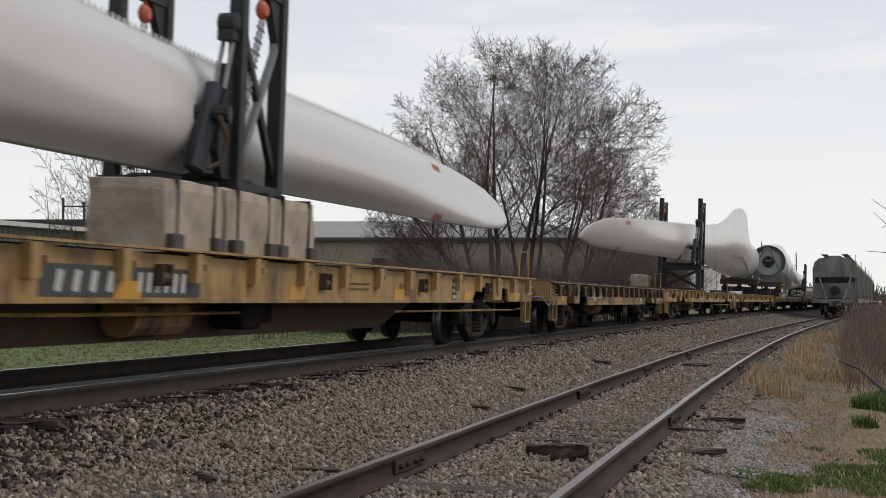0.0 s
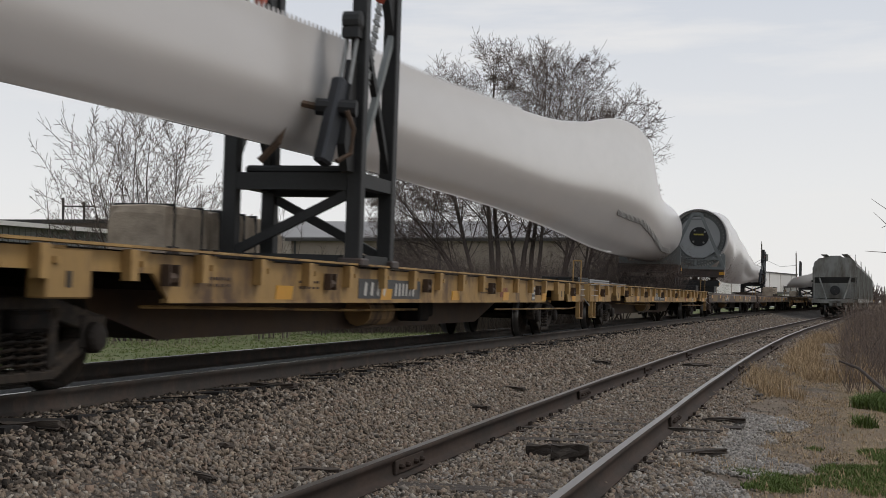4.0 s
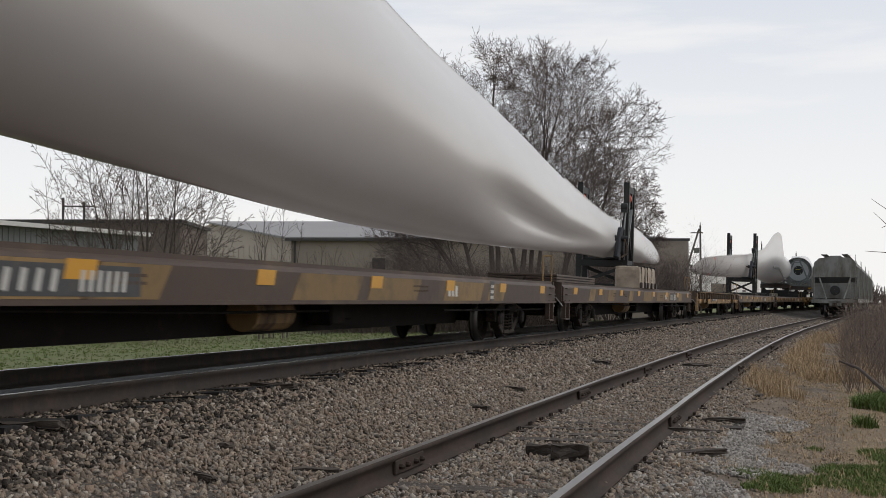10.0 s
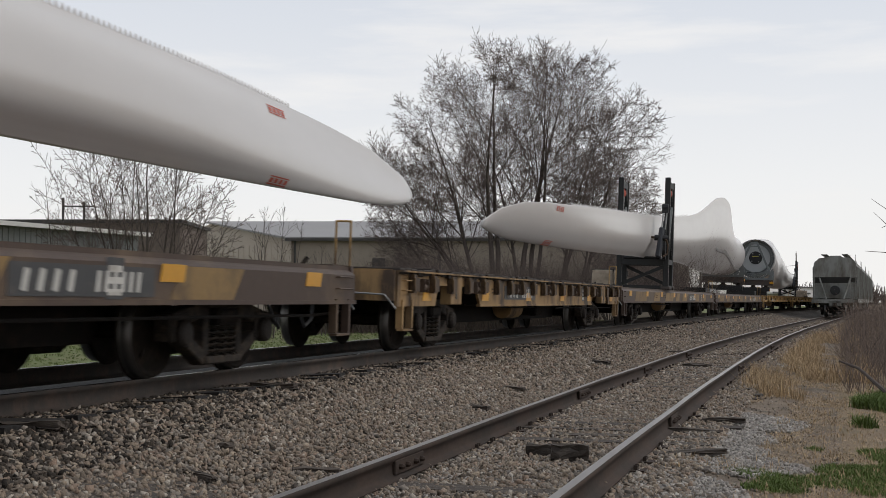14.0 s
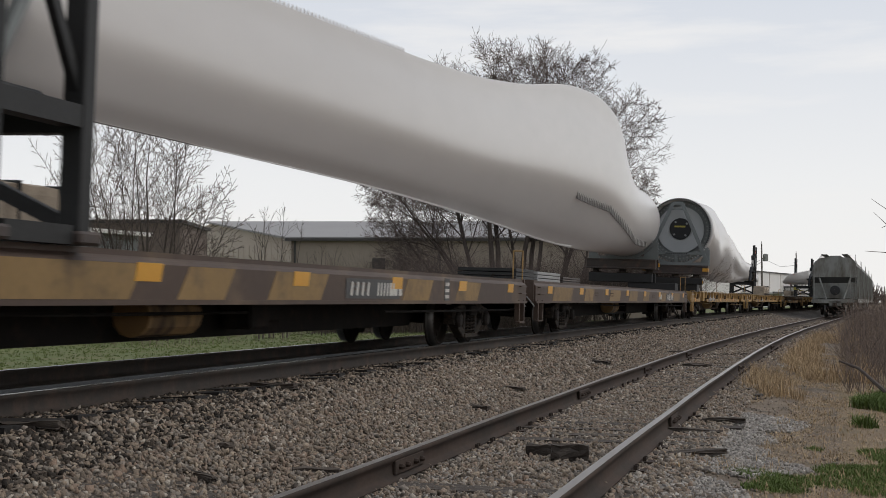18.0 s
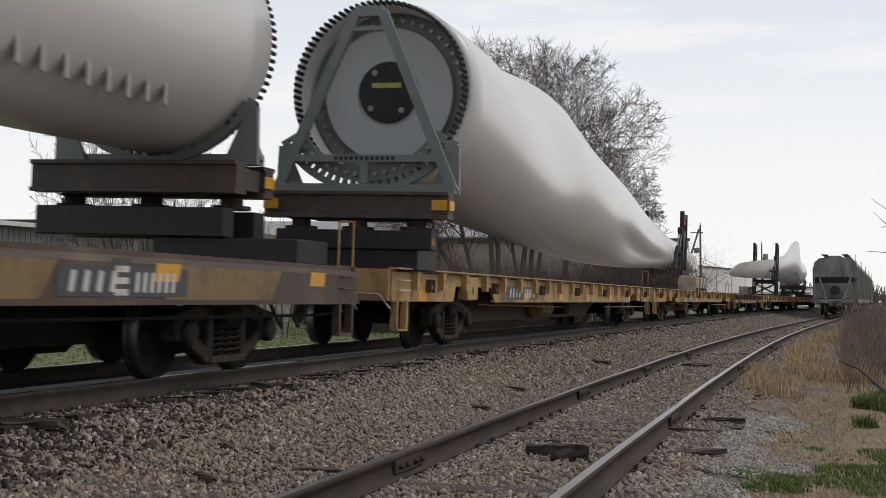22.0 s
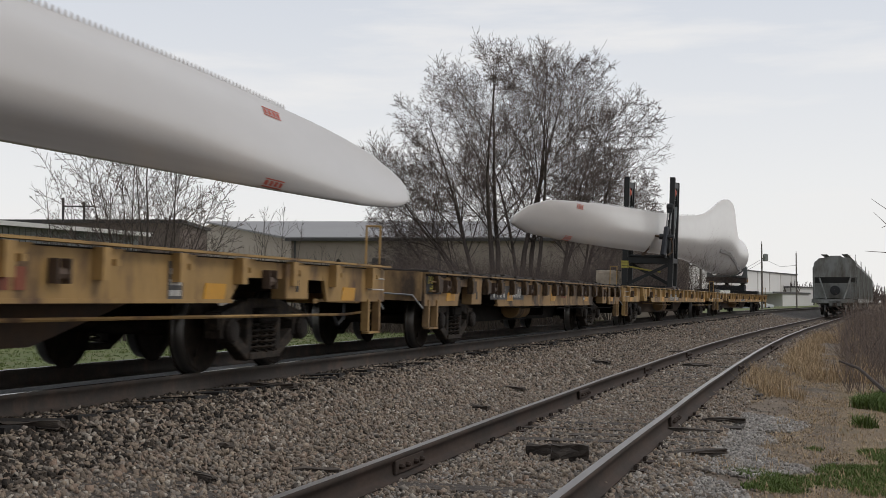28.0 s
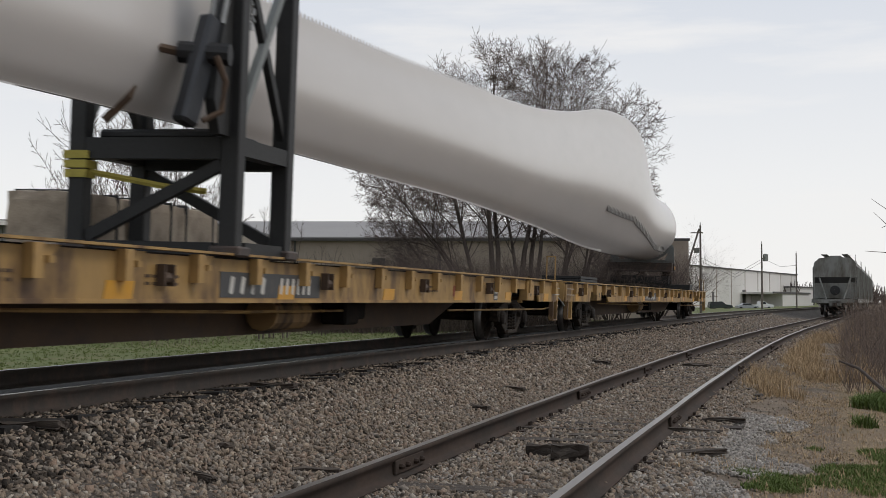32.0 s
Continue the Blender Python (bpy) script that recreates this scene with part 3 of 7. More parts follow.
                bx(bm, s * (W + 0.0715) - 0.002, s * (W + 0.0715) + 0.002, yc - 0.08, yc - 0.01, z0 + 0.10, z0 + 0.22)
                part("slot", bm, M_BLACK, box, "dark slot")
    # stake pockets
    if style in ("yellow", "short"):
        bm = bmesh.new()
        bx(bm, 0.0, 0.085, -0.10, 0.02, -0.21, 0.035)
        prism(bm, [(0.02, 0.03), (0.30, 0.03), (0.02, -0.20)], "x", 0.0, 0.03)
        bx(bm, 0.03, 0.075, 0.10, 0.17, -0.10, -0.05)
        if style == "short":
            bx(bm, 0.0, 0.10, -0.10, 0.10, -0.19, -0.01)
        first = None
        gap = 1.22 if style == "yellow" else 0.92
        n = int((2 * h - 0.8) / gap)
        for s in (1, -1):
            for k in range(n + 1):
                m = pose(s * (W + 0.022), -n * gap / 2 + k * gap, 1.085 if style == "yellow" else 1.04, 0, 0, 0 if s > 0 else 180)
                if first is None:
                    first = part("stake_pocket", bm, paint, car, "", m)
                else:
                    again(first, car, m)
        bm = bmesh.new()                                # tie-down winches under some pockets
        tube(bm, [(0.0, -0.07, -0.05), (0.0, 0.07, -0.05)], 0.045, 8)
        bx(bm, -0.03, 0.05, -0.09, -0.07, -0.12, 0.06)
        bx(bm, -0.03, 0.05, 0.07, 0.09, -0.12, 0.06)
        first = None
        for k in range(0, n, 3):
            m = pose(W + 0.06, -n * gap / 2 + (k + 0.5) * gap, 0.96)
            first = again(first, car, m) if first else part("winch", bm, M_SILL, car, "rusty tie-down winch", m)
    # reflectors
    bm = bmesh.new()
    prism(bm, [(-0.22, -0.075), (0.20, -0.075), (0.24, 0.075), (-0.18, 0.075)], "x", 0, 0.005)
    first = None
    n = int(2 * h / 3.0)
    for k in range(n):
        yy = -h + 1.3 + k * (2 * h - 2.6) / max(1, n - 1)
        if style != "brown" and min(abs(yy - tr), abs(yy + tf)) < 1.3:
            continue
        m = pose(W + 0.022, yy, 0.80 if style != "brown" else 0.95)
        first = again(first, car, m) if first else part("reflector", bm, M_ORANGE, car, "yellow reflector patch", m)
    if style == "brown":                                # slanted paint patches
        for k in range(7):
            yy = -h + 1.2 + (2 * h - 4) * (k + rnd.random() * 0.6) / 7
            w = rnd.uniform(0.7, 2.6)
            bm = bmesh.new()
            prism(bm, [(yy, z0 + 0.015), (yy + w, z0 + 0.015), (yy + w + 0.22, 1.013), (yy + 0.22, 1.013)], "x", W + 0.0205, W + 0.0235)
            part("paint_patch", bm, M_PATCH, car, "slanted patch of old yellow paint")
    # reporting panel with plain bars
    if plate is not None:
        a, w = plate
        bm = bmesh.new()
        bx(bm, W + 0.021, W + 0.026, a, a + w, 0.75, 0.985)
        part("lettering_panel", bm, M_PLATE, car, "black panel with pale lettering bars")
        cw = w * 0.075
        marks(car, a + w * 0.10, 0.865, 4, 0.16, cw * 0.42, cw * 0.85, M_WHITE, W + 0.026, slant=14)
        marks(car, a + w * 0.57, 0.865, 6, 0.16, cw * 0.34, cw * 0.46, M_WHITE, W + 0.026, slant=8)
    marks(car, tr - 5.2, 0.87, 3, 0.16, 0.13, 0.06, M_RUSTMARK if style != "brown" else M_WHITE, W + 0.0225)
    for yy, n in ((-h * 0.35, 5), (h * 0.25, 6), (-tf + 2.3, 4)):
        marks(car, yy, 0.92, n, 0.025, 0.09, 0.03, M_SILL, W + 0.0225, "small_stencil")
        marks(car, yy, 0.86, n, 0.025, 0.07, 0.05, M_SILL, W + 0.0225, "small_stencil")
    bm = bmesh.new()
    bx(bm, W + 0.021, W + 0.025, -0.13, 0.13, -0.16, 0.16)
    for k in range(3):
        bx(bm, W + 0.025, W + 0.028, -0.10, 0.10, -0.13 + 0.09 * k, -0.08 + 0.09 * k, None, 1)
    part("data_panel", bm, (M_PLATE, M_WHITE), car, "small black and white data panel", pose(0, tr - 2.6, 0.89))
    # ends: end sill, coupler, steps, handrails, hoses
    for s in (1, -1):
        g = h + reach[0 if s < 0 else 1]
        bm = bmesh.new()
        bx(bm, -1.36, 1.36, s * h - 0.06, s * h + 0.02, 0.72, 1.12)
        bx(bm, -0.45, 0.45, min(s * h, s * (h + 0.16)), max(s * h, s * (h + 0.16)), 0.66, 1.02)
        bx(bm, -1.30, 1.30, min(s * h, s * (h - 0.5)), max(s * h, s * (h - 0.5)), 1.118, 1.13)
        part("end_sill", bm, paint, car)
        bm = bmesh.new()
        bx(bm, -0.075, 0.075, min(s * h, s * (g + 0.30)), max(s * h, s * (g + 0.30)), 0.78, 0.93)
        bx(bm, -0.15, 0.10, min(s * (g + 0.28), s * (g + 0.48)), max(s * (g + 0.28), s * (g + 0.48)), 0.72, 1.0)
        bx(bm, 0.02, 0.15, min(s * (g + 0.36), s * (g + 0.56)), max(s * (g + 0.36), s * (g + 0.56)), 0.74, 0.98)
        bmesh.ops.bevel(bm, geom=bm.edges[:], offset=0.02, segments=1, affect="EDGES")
        part("coupler", bm, M_CAST, car)
        bm = bmesh.new()
        tube(bm, [(0.25, s * (h + 0.05), 0.70), (0.3, s * (h + 0.22), 0.45), (0.28, s * (h + 0.4), 0.36), (0.24, s * (h + 0.45), 0.5)], 0.025, 6)
        part("brake_hose", bm, M_BLACK, car)
        bm = bmesh.new()
        tube(bm, [(0.1, s * (h + 0.12), 0.86), (0.7, s * (h + 0.16), 0.82), (1.25, s * (h + 0.10), 0.80), (1.38, s * (h + 0.02), 0.62)], 0.013, 5)
        part("uncoupling_lever", bm, M_CHAIN, car)
        for side in (1, -1):
            bm = bmesh.new()                             # sill step
            x = side * (W + 0.01)
            yc = s * (h - 0.40)
            for d in (-0.2, 0.2):
                bx(bm, x - 0.06, x + 0.03, yc + d - 0.03, yc + d + 0.03, 0.36, 0.74)
            bx(bm, x - 0.05, x + 0.04, yc - 0.21, yc + 0.21, 0.33, 0.355)
            part("sill_step", bm, paint, car)
            bm = bmesh.new()                             # grab irons on the side
            for z in (0.86, 0.99):
                tube(bm, [(x, yc - 0.22, z), (x + side * 0.06, yc - 0.22, z), (x + side * 0.06, yc + 0.22, z), (x, yc + 0.22, z)], 0.009, 5)
            part("grab_iron", bm, M_WHITE if style == "yellow" else paint, car)
    bm = bmesh.new()                                     # brake platform ladder at one end
    s = brake_end
    for x in (1.12, 1.30):
        tube(bm, [(x, s * (h + 0.05), 0.75), (x, s * (h + 0.05), 1.66)], 0.014, 6)
    for z in (1.65,):
        tube(bm, [(1.12, s * (h + 0.05), z), (1.30, s * (h + 0.05), z)], 0.014, 6)
    part("brake_handrail", bm, M_TAN, car, "yellow tubular handrail")
    bm = bmesh.new()
    beam(bm, (0.55, s * (h + 0.06), 0.92), (0.75, s * (h + 0.10), 1.22), 0.03, 0.05)
    part("hand_brake_lever", bm, M_CAST, car)
    # underfloor gear
    bm = bmesh.new()
    tube(bm, [(0.62, -0.5, 0.55), (0.62, 0.55, 0.55)], 0.19, 12)
    part("air_reservoir", bm, M_TAN_OLD, car)
    bm = bmesh.new()
    bx(bm, 0.5, 0.85, 1.6, 2.1, 0.40, 0.72)
    bx(bm, 0.55, 0.78, 2.2, 2.55, 0.46, 0.70)
    bmesh.ops.bevel(bm, geom=bm.edges[:], offset=0.03, segments=1, affect="EDGES")
    part("brake_valve", bm, M_UNDER, car)
    bm = bmesh.new()
    tube(bm, [(1.1, -tf + 1.6, 0.66), (1.1, -2.0, 0.60), (0.8, 1.6, 0.58)], 0.016, 5)
    part("brake_pipe", bm, M_TAN if style == "yellow" else M_UNDER, car)
    bm = bmesh.new()
    tube(bm, [(1.25, tr - 5.0, 0.58), (1.25, tr + 1.9, 0.56), (1.3, h - 0.2, 0.60)], 0.016, 5)
    part("brake_pipe", bm, M_TAN if style == "yellow" else M_UNDER, car)
    truck(car, tr)
    truck(car, -tf)
    tagged(car, label, "flatcar", "flatcars of the train")
    return car


# couplings along the train, metres back from the start line
CUTS = (-3.0, 24.94, 44.02, 70.1, 98.21, 125.02, 151.12, 170.97, 197.09, 224.44, 250.6, 278.76, 297.6, 324.14, 354.83)
SLACK = {1: 0.36, 6: 0.40, 9: 0.27, 11: 0.45}                   # longer couplings, metres more on each side
STYLES = ("yellow", "short", "yellow", "yellow", "brown", "brown", "short", "brown", "brown", "yellow", "yellow", "short", "yellow", "yellow")
PLATES = {0: 7.86, 1: 29.75, 2: 54.43, 3: 81.45, 4: 105.51, 5: 143.49, 6: 157.76, 7: 186.99, 8: 217.42, 9: 231.35, 10: 259.1, 11: 283.3, 12: 307.7, 13: 336.27}
LABELS = {"yellow": "worn yellow steel flatcar with stake pockets", "short": "short faded yellow flatcar with ragged timber deck", "brown": "faded brown flatcar with yellow paint patches"}
CARS = []
for i, style in enumerate(STYLES):
    a, b = SLACK.get(i, 0.0), SLACK.get(i + 1, 0.0)
    mid = (CUTS[i] + a + CUTS[i + 1] - b) / 2
    CARS.append((flatcar(CUTS[i] + a, CUTS[i + 1] - b, style, (PLATES[i] - mid, 2.45 if style != "brown" else 2.0), 10 + i, 1, LABELS[style], (a, b)), mid))

# warning panel at the head end of the last short car
hump = CARS[11][0]
hy = -(CUTS[12] - CUTS[11] - SLACK[11]) / 2 + 0.45
bm = bmesh.new()
bx(bm, 1.395, 1.399, hy + 0.06, hy + 0.80, 0.82, 1.07)
panel = part("warning_panel", bm, M_BLACK, hump, "black panel with yellow warning words")
for line, z in (("DO NOT", 0.965), ("HUMP", 0.845)):
    font = bpy.data.curves.new("words", "FONT")
    font.body, font.size, font.extrude, font.align_x = line, 0.15, 0.001, "CENTER"
    words = new("warning_words", font)
    words.parent = panel
    words.matrix_basis = Matrix.Translation((1.4015, hy + 0.43, z)) @ pose(0, 0, 0, 90, 0, 90)
    font.materials.append(M_STRAP)

# ---- blades ----
BLADE_L = 66.0
ROOT_Z = 3.755                                           # height of the root's centre


def airfoil(chord, thick, roundness, n=44):
    """Section points (c, t): c runs from the nose (negative) to the trailing edge; roundness 1 is a circle."""
    pts = []
    for k in range(n):
        a = 2 * math.pi * k / n
        ex, et = math.cos(a), math.sin(a)
        s = (1 + ex) / 2                                 # 1 at the trailing edge, 0 at the nose
        half = 5.0 * thick * (0.2969 * math.sqrt(s) - 0.126 * s - 0.3516 * s * s + 0.2843 * s ** 3 - 0.1015 * s ** 4) + 0.012
        curve = 0.09 * chord * math.sin(math.pi * s) * s
        pt = half + curve * 0.3 if et >= 0 else -half * (0.8 - 0.5 * s) + curve * 0.7
        px = (s - 0.33) * chord
        pts.append((px * (1 - roundness) + thick / 2 * ex * roundness, pt * (1 - roundness) + thick / 2 * et * roundness))
    return pts


def near_face(pts, kind, s, z0, z1):
    """Shapes the side of a section towards the camera: an upper panel that rolls under at a knuckle, a crease, and a nose panel below it."""
    b = step(2.0, 13.0, s) * (1 - 0.9 * step(50.0, 64.0, s))
    if b <= 0:
        return pts
    n = len(pts)
    h = z1 - z0
    wide = float(np.interp(s, (0, 8, 15, 25, 35, 45, 58, 66), (1.90, 1.60, 1.22, 0.75, 0.3, -0.05, -0.4, -0.75) if kind == "flat" else (0.2, 0.25, 0.3, 0.45, 0.75, 0.95, 0.85, 0.45)))
    if kind == "flat":
        knee = float(np.interp(s, (15, 24, 32, 42, 55), (0.40, 0.32, 0.22, 0.26, 0.3)))
        far_on = step(17, 27, s) * (1 - step(33, 45, s))
        round_x = (-0.36, -0.24, -0.10, -0.02, 0.0, -0.018, -0.034, -0.13, -0.24)
        crease_x = (-0.22, -0.16, -0.13, -0.125, -0.03, 0.0, -0.035, -0.10, -0.13)
        blur = 0.10 - 0.075 * far_on
    else:
        knee, far_on = 0.24, 0.0
        round_x = (-0.26, -0.19, -0.145, -0.085, -0.02, 0.0, 0.0, -0.01, 0.0)
        crease_x, blur = round_x, 0.06
    zr = (0.0, 0.05, knee * 0.5, knee, knee + 0.14, knee + 0.26, 0.72, 0.9, 1.0)
    xr = [p * (1 - far_on) + q * far_on for p, q in zip(round_x, crease_x)]
    out = pts.copy()
    for i, (x, z) in enumerate(pts):
        k = (z - z0) / h
        near = wide + h * sum(float(np.interp(min(1, max(0, k + d * blur)), zr, xr)) for d in (-1, -0.6, -0.2, 0.2, 0.6, 1)) / 6
        camera_side = i <= n // 2 if kind == "up" else (i >= n // 2 or i == 0)
        if camera_side:
            goal = near
        else:
            goal = max(min(x, near - 0.9 * (0.04 + k * (1 - k)) * min(1.0, 0.3 * h)), near - 0.12 - 1.6 * h * k)
        out[i, 0] = x + (goal - x) * b
    return out


def blade(kind, length=BLADE_L, sag=0.0):
    """kind 'up': root towards the train's tail, trailing edge up and leaning to the camera's side; 'flat': the other way round.
    Own y runs from root to tip."""
    ch = {0: 2.69, 2: 2.69, 4: 2.8, 6.5: 3.5, 9: 4.25, 13: 4.7, 17: 4.5, 21: 4.15, 26: 3.5, 33: 2.7, 41: 2.15, 50: 1.7, 57: 1.4, 62: 1.2, 64.5: 0.85, 65.6: 0.42, 66: 0.1}
    th = {0: 2.69, 2: 2.69, 4: 2.65, 6.5: 2.45, 9: 2.25, 13: 1.95, 17: 1.6, 21: 1.3, 26: 1.05, 33: 0.78, 41: 0.57, 50: 0.43, 57: 0.32, 62: 0.24, 64.5: 0.15, 65.6: 0.09, 66: 0.03}
    rd = {0: 1, 2: 1, 4: 0.88, 6.5: 0.5, 9: 0.24, 13: 0.1, 18: 0.03}
    roll = {0: 22, 12: 22, 20: 25, 27: 28, 38: 26, 66: 24} if kind == "up" else {0: 30, 12: 30, 20: 34, 27: 34, 34: 22, 42: 10, 66: 8}
    if kind == "up":
        low = {0: 2.41, 5: 2.33, 11: 2.28, 17: 2.32, 25: 2.47, 35: 2.53, 46: 2.46, 54: 2.35, 60: 2.31, 64: 2.33, 66: 2.48}
        high = {0: 5.10, 4: 5.10, 6.5: 5.34, 8: 5.67, 10.5: 6.37, 14: 6.55, 18.4: 6.25, 21.6: 5.87, 24.6: 5.4, 29.6: 4.83, 33.6: 4.52, 41: 4.07, 49: 3.75, 56: 3.49, 61: 3.31, 63.5: 3.17, 65.0: 2.95, 65.6: 2.78, 66: 2.61}
        lat = {0: -1.10, 10: -0.95, 20: -0.5, 33: 0.1, 46: 0.5, 56: 0.5, 66: 0.3}
        lean, near = 1, 1
    else:
        low = {0: 2.36, 3: 2.12, 8: 1.90, 13.5: 1.75, 20: 1.74, 27.3: 1.82, 38: 2.05, 44: 2.09, 57: 2.23, 63: 2.32, 65: 2.42, 65.6: 2.5, 66: 2.62}
        high = {0: 4.92, 4: 5.02, 7: 5.28, 10: 5.38, 13: 5.10, 16: 4.84, 20.8: 4.55, 26.6: 4.12, 32.4: 3.78, 38.2: 3.58, 44: 3.45, 49.8: 3.46, 55.6: 3.5, 61: 3.43, 63.5: 3.28, 65: 3.06, 65.6: 2.95, 66: 2.75}
        lat = {0: 0.62, 8: 0.5, 16: 0.25, 24: 0.0, 33: -0.3, 44: -0.6, 56: -0.8, 66: -0.95}
        lean, near = -1, -1

    def f_(tab, s):
        return float(np.interp(s, list(tab), list(tab.values())))

    def soft(tab, s, w=1.2):
        return sum(f_(tab, s + d * w) for d in (-1, -0.5, 0, 0.5, 1)) / 5 if 1.5 < s < 62 else f_(tab, s)
    n = 52
    ys = sorted(set([0.0, 0.6, 1.2, 2, 3] + list(np.linspace(3, 62, 60)) + [62.8, 63.6, 64.2, 64.7, 65.1, 65.5, 65.8, 66.0]))
    rings = []
    for s in ys:
        sec = airfoil(soft(ch, s), soft(th, s), soft(rd, s), n)
        a = radians(soft(roll, s, 3))
        pts = np.array([(p * lean * math.sin(a) + near * q * math.cos(a), p * math.cos(a) - near * q * lean * math.sin(a)) for p, q in sec])
        lo, hi = pts[:, 1].min(), pts[:, 1].max()
        z0, z1 = soft(low, s, 2.0), soft(high, s)
        pts[:, 1] = z0 + (pts[:, 1] - lo) / (hi - lo) * (z1 - z0)
        pts[:, 0] += soft(lat, s, 4)
        pts = near_face(pts, kind, s, z0, z1)
        pts[:, 1] += sag * min(s, 46.0) / 46.0
        out = s if s < 15 else 15 + (s - 15) * (length - 15) / (BLADE_L - 15)
        rings.append([(float(x), out, float(z)) for x, z in pts])
    return rings, n


def blade_thing(kind, root_u, label, length=BLADE_L, sag=0.0):
    ob = new("turbine_blade")
    rings, n = blade(kind, length, sag)
    rx = sum(p[0] for p in rings[0]) / n
    rz, rk = (ROOT_Z, 1.0) if kind == "up" else (ROOT_Z - 0.115, 0.952)     # height and size of the root
    flip = -1 if kind == "up" else 1
    bm = bmesh.new()
    vs = [[bm.verts.new((x, flip * y, z)) for x, y, z in r] for r in rings]
    for r, q in zip(vs, vs[1:]):
        for k in range(n):
            bm.faces.new((r[k], r[(k + 1) % n], q[(k + 1) % n], q[k]))
    bm.faces.new(vs[-1])
    # hollow root: inner wall set back from the rim
    c0 = Vector((rx, 0, rz))
    rim = [bm.verts.new(c0 + (v.co - c0) * 0.93) for v in vs[0]]
    deep = [bm.verts.new(c0 + (v.co - c0) * 0.93 + Vector((0, flip * 0.5, 0))) for v in vs[0]]
    for k in range(n):
        bm.faces.new((vs[0][(k + 1) % n], vs[0][k], rim[k], rim[(k + 1) % n]))
        bm.faces.new((rim[(k + 1) % n], rim[k], deep[k], deep[(k + 1) % n]))
    bm.faces.new(deep)
    bmesh.ops.recalc_face_normals(bm, faces=bm.faces[:])
    shell = part("shell", bm, M_BLADE, ob, "smooth white fibreglass shell", None, True)
    # root closing plate with its round hatch
    bm = bmesh.new()
    disc(bm, (rx, flip * 0.30, rz), (0, -flip, 0), [(1.0 * rk, -0.06), (1.0 * rk, 0.02), (0.47, 0.02), (0.47, 0.0)], 48)
    part("root_plate", bm, M_BLADE_ROOT, ob, "grey round root cover plate")
    bm = bmesh.new()
    disc(bm, (rx, flip * 0.40, rz), (0, -flip, 0), [(1.25 * rk, -0.04), (1.25 * rk, 0.0), (0.95 * rk, 0.0), (0.95 * rk, -0.03)], 48)
    part("root_ring", bm, M_GREY, ob, "grey inner mounting ring")
    bm = bmesh.new()
    disc(bm, (0, 0, 0), (0, -flip, 0), [(0.03, -0.01), (0.03, 0.05)], 6)
    first = None
    for k in range(44):
        a = 2 * math.pi * k / 44
        m = pose(rx + 1.13 * rk * math.cos(a), flip * 0.40, rz + 1.13 * rk * math.sin(a))
        first = again(first, ob, m) if first else part("ring_bolt", bm, M_CHAIN, ob, "", m)
    bm = bmesh.new()
    disc(bm, (rx, flip * 0.30, rz + 0.03), (0, -flip, 0), [(0.44, 0.0), (0.44, 0.045), (0.36, 0.05), (0.02, 0.05)], 28)
    hatch = part("root_hatch", bm, M_BLACK, ob, "black round hatch")
    bm = bmesh.new()
    bx(bm, rx - 0.24, rx + 0.20, flip * 0.24 - 0.006, flip * 0.24 + 0.006, rz + 0.09, rz + 0.16)
    part("warning_label", bm, M_STRAP, ob, "small yellow warning label", pose(0, 0, 0, 0, 0, 0))
    for a in (0.7, 2.2, 3.9, 5.4):
        bm = bmesh.new()
        disc(bm, (rx + 0.34 * math.cos(a), flip * 0.25, rz + 0.03 + 0.34 * math.sin(a)), (0, -flip, 0), [(0.045, 0), (0.045, 0.03)], 8)
        part("hatch_clip", bm, M_CHAIN, hatch)
    # ring of studs round the root
    bm = bmesh.new()
    tube(bm, [(0, 0, 0), (0, -flip * 0.21, 0)], 0.026, 6)
    first = None
    for k in range(88):
        a = 2 * math.pi * k / 88
        m = pose(rx + 1.30 * rk * math.cos(a), 0, rz + 1.30 * rk * math.sin(a))
        first = again(first, ob, m) if first else part("root_stud", bm, M_BLACK, ob, "", m)
    if kind == "up":
        # zigzag strip of small fins on the near face
        first = low_fin = None
        for k in range(44):
            s = 16.5 - k * 0.29 if k < 20 else 10.75 - (k - 20) * 0.375
            z = float(np.interp(s, (2.0, 3.0, 5.0, 6.9, 9.0, 10.8, 16.6), (2.90, 2.86, 2.87, 3.10, 3.36, 3.55, 3.54)))
            m = pose(surface_x(rings, s, z), -s, z, 0, 0, 24)
            if k < 20:
                first = again(first, ob, m) if first else part("vortex_fin", soft_box(-0.018, 0.018, -0.065, 0.065, -0.15, 0.15, 0.016), M_VG, ob, "small grey fin", m)
            else:
                low_fin = again(low_fin, ob, m) if low_fin else part("vortex_fin", soft_box(-0.022, 0.022, -0.075, 0.075, -0.21, 0.21, 0.02), M_VG, ob, "small grey fin", m)
    bm = bmesh.new()                                     # toothed trailing edge
    for k in range(190):
        s = length - 29 + k * 0.12
        x, z = edge_at(rings, s)
        for d in (-0.006, 0.006):
            bm.faces.new([bm.verts.new(p) for p in ((x + d, flip * s - 0.055, z - 0.04), (x + d, flip * s + 0.055, z - 0.04), (x + d, flip * s, z + 0.07))])
    tagged(part("serrated_edge", bm, M_BLADE, ob, "toothed trailing edge strip"), kind="stuff")
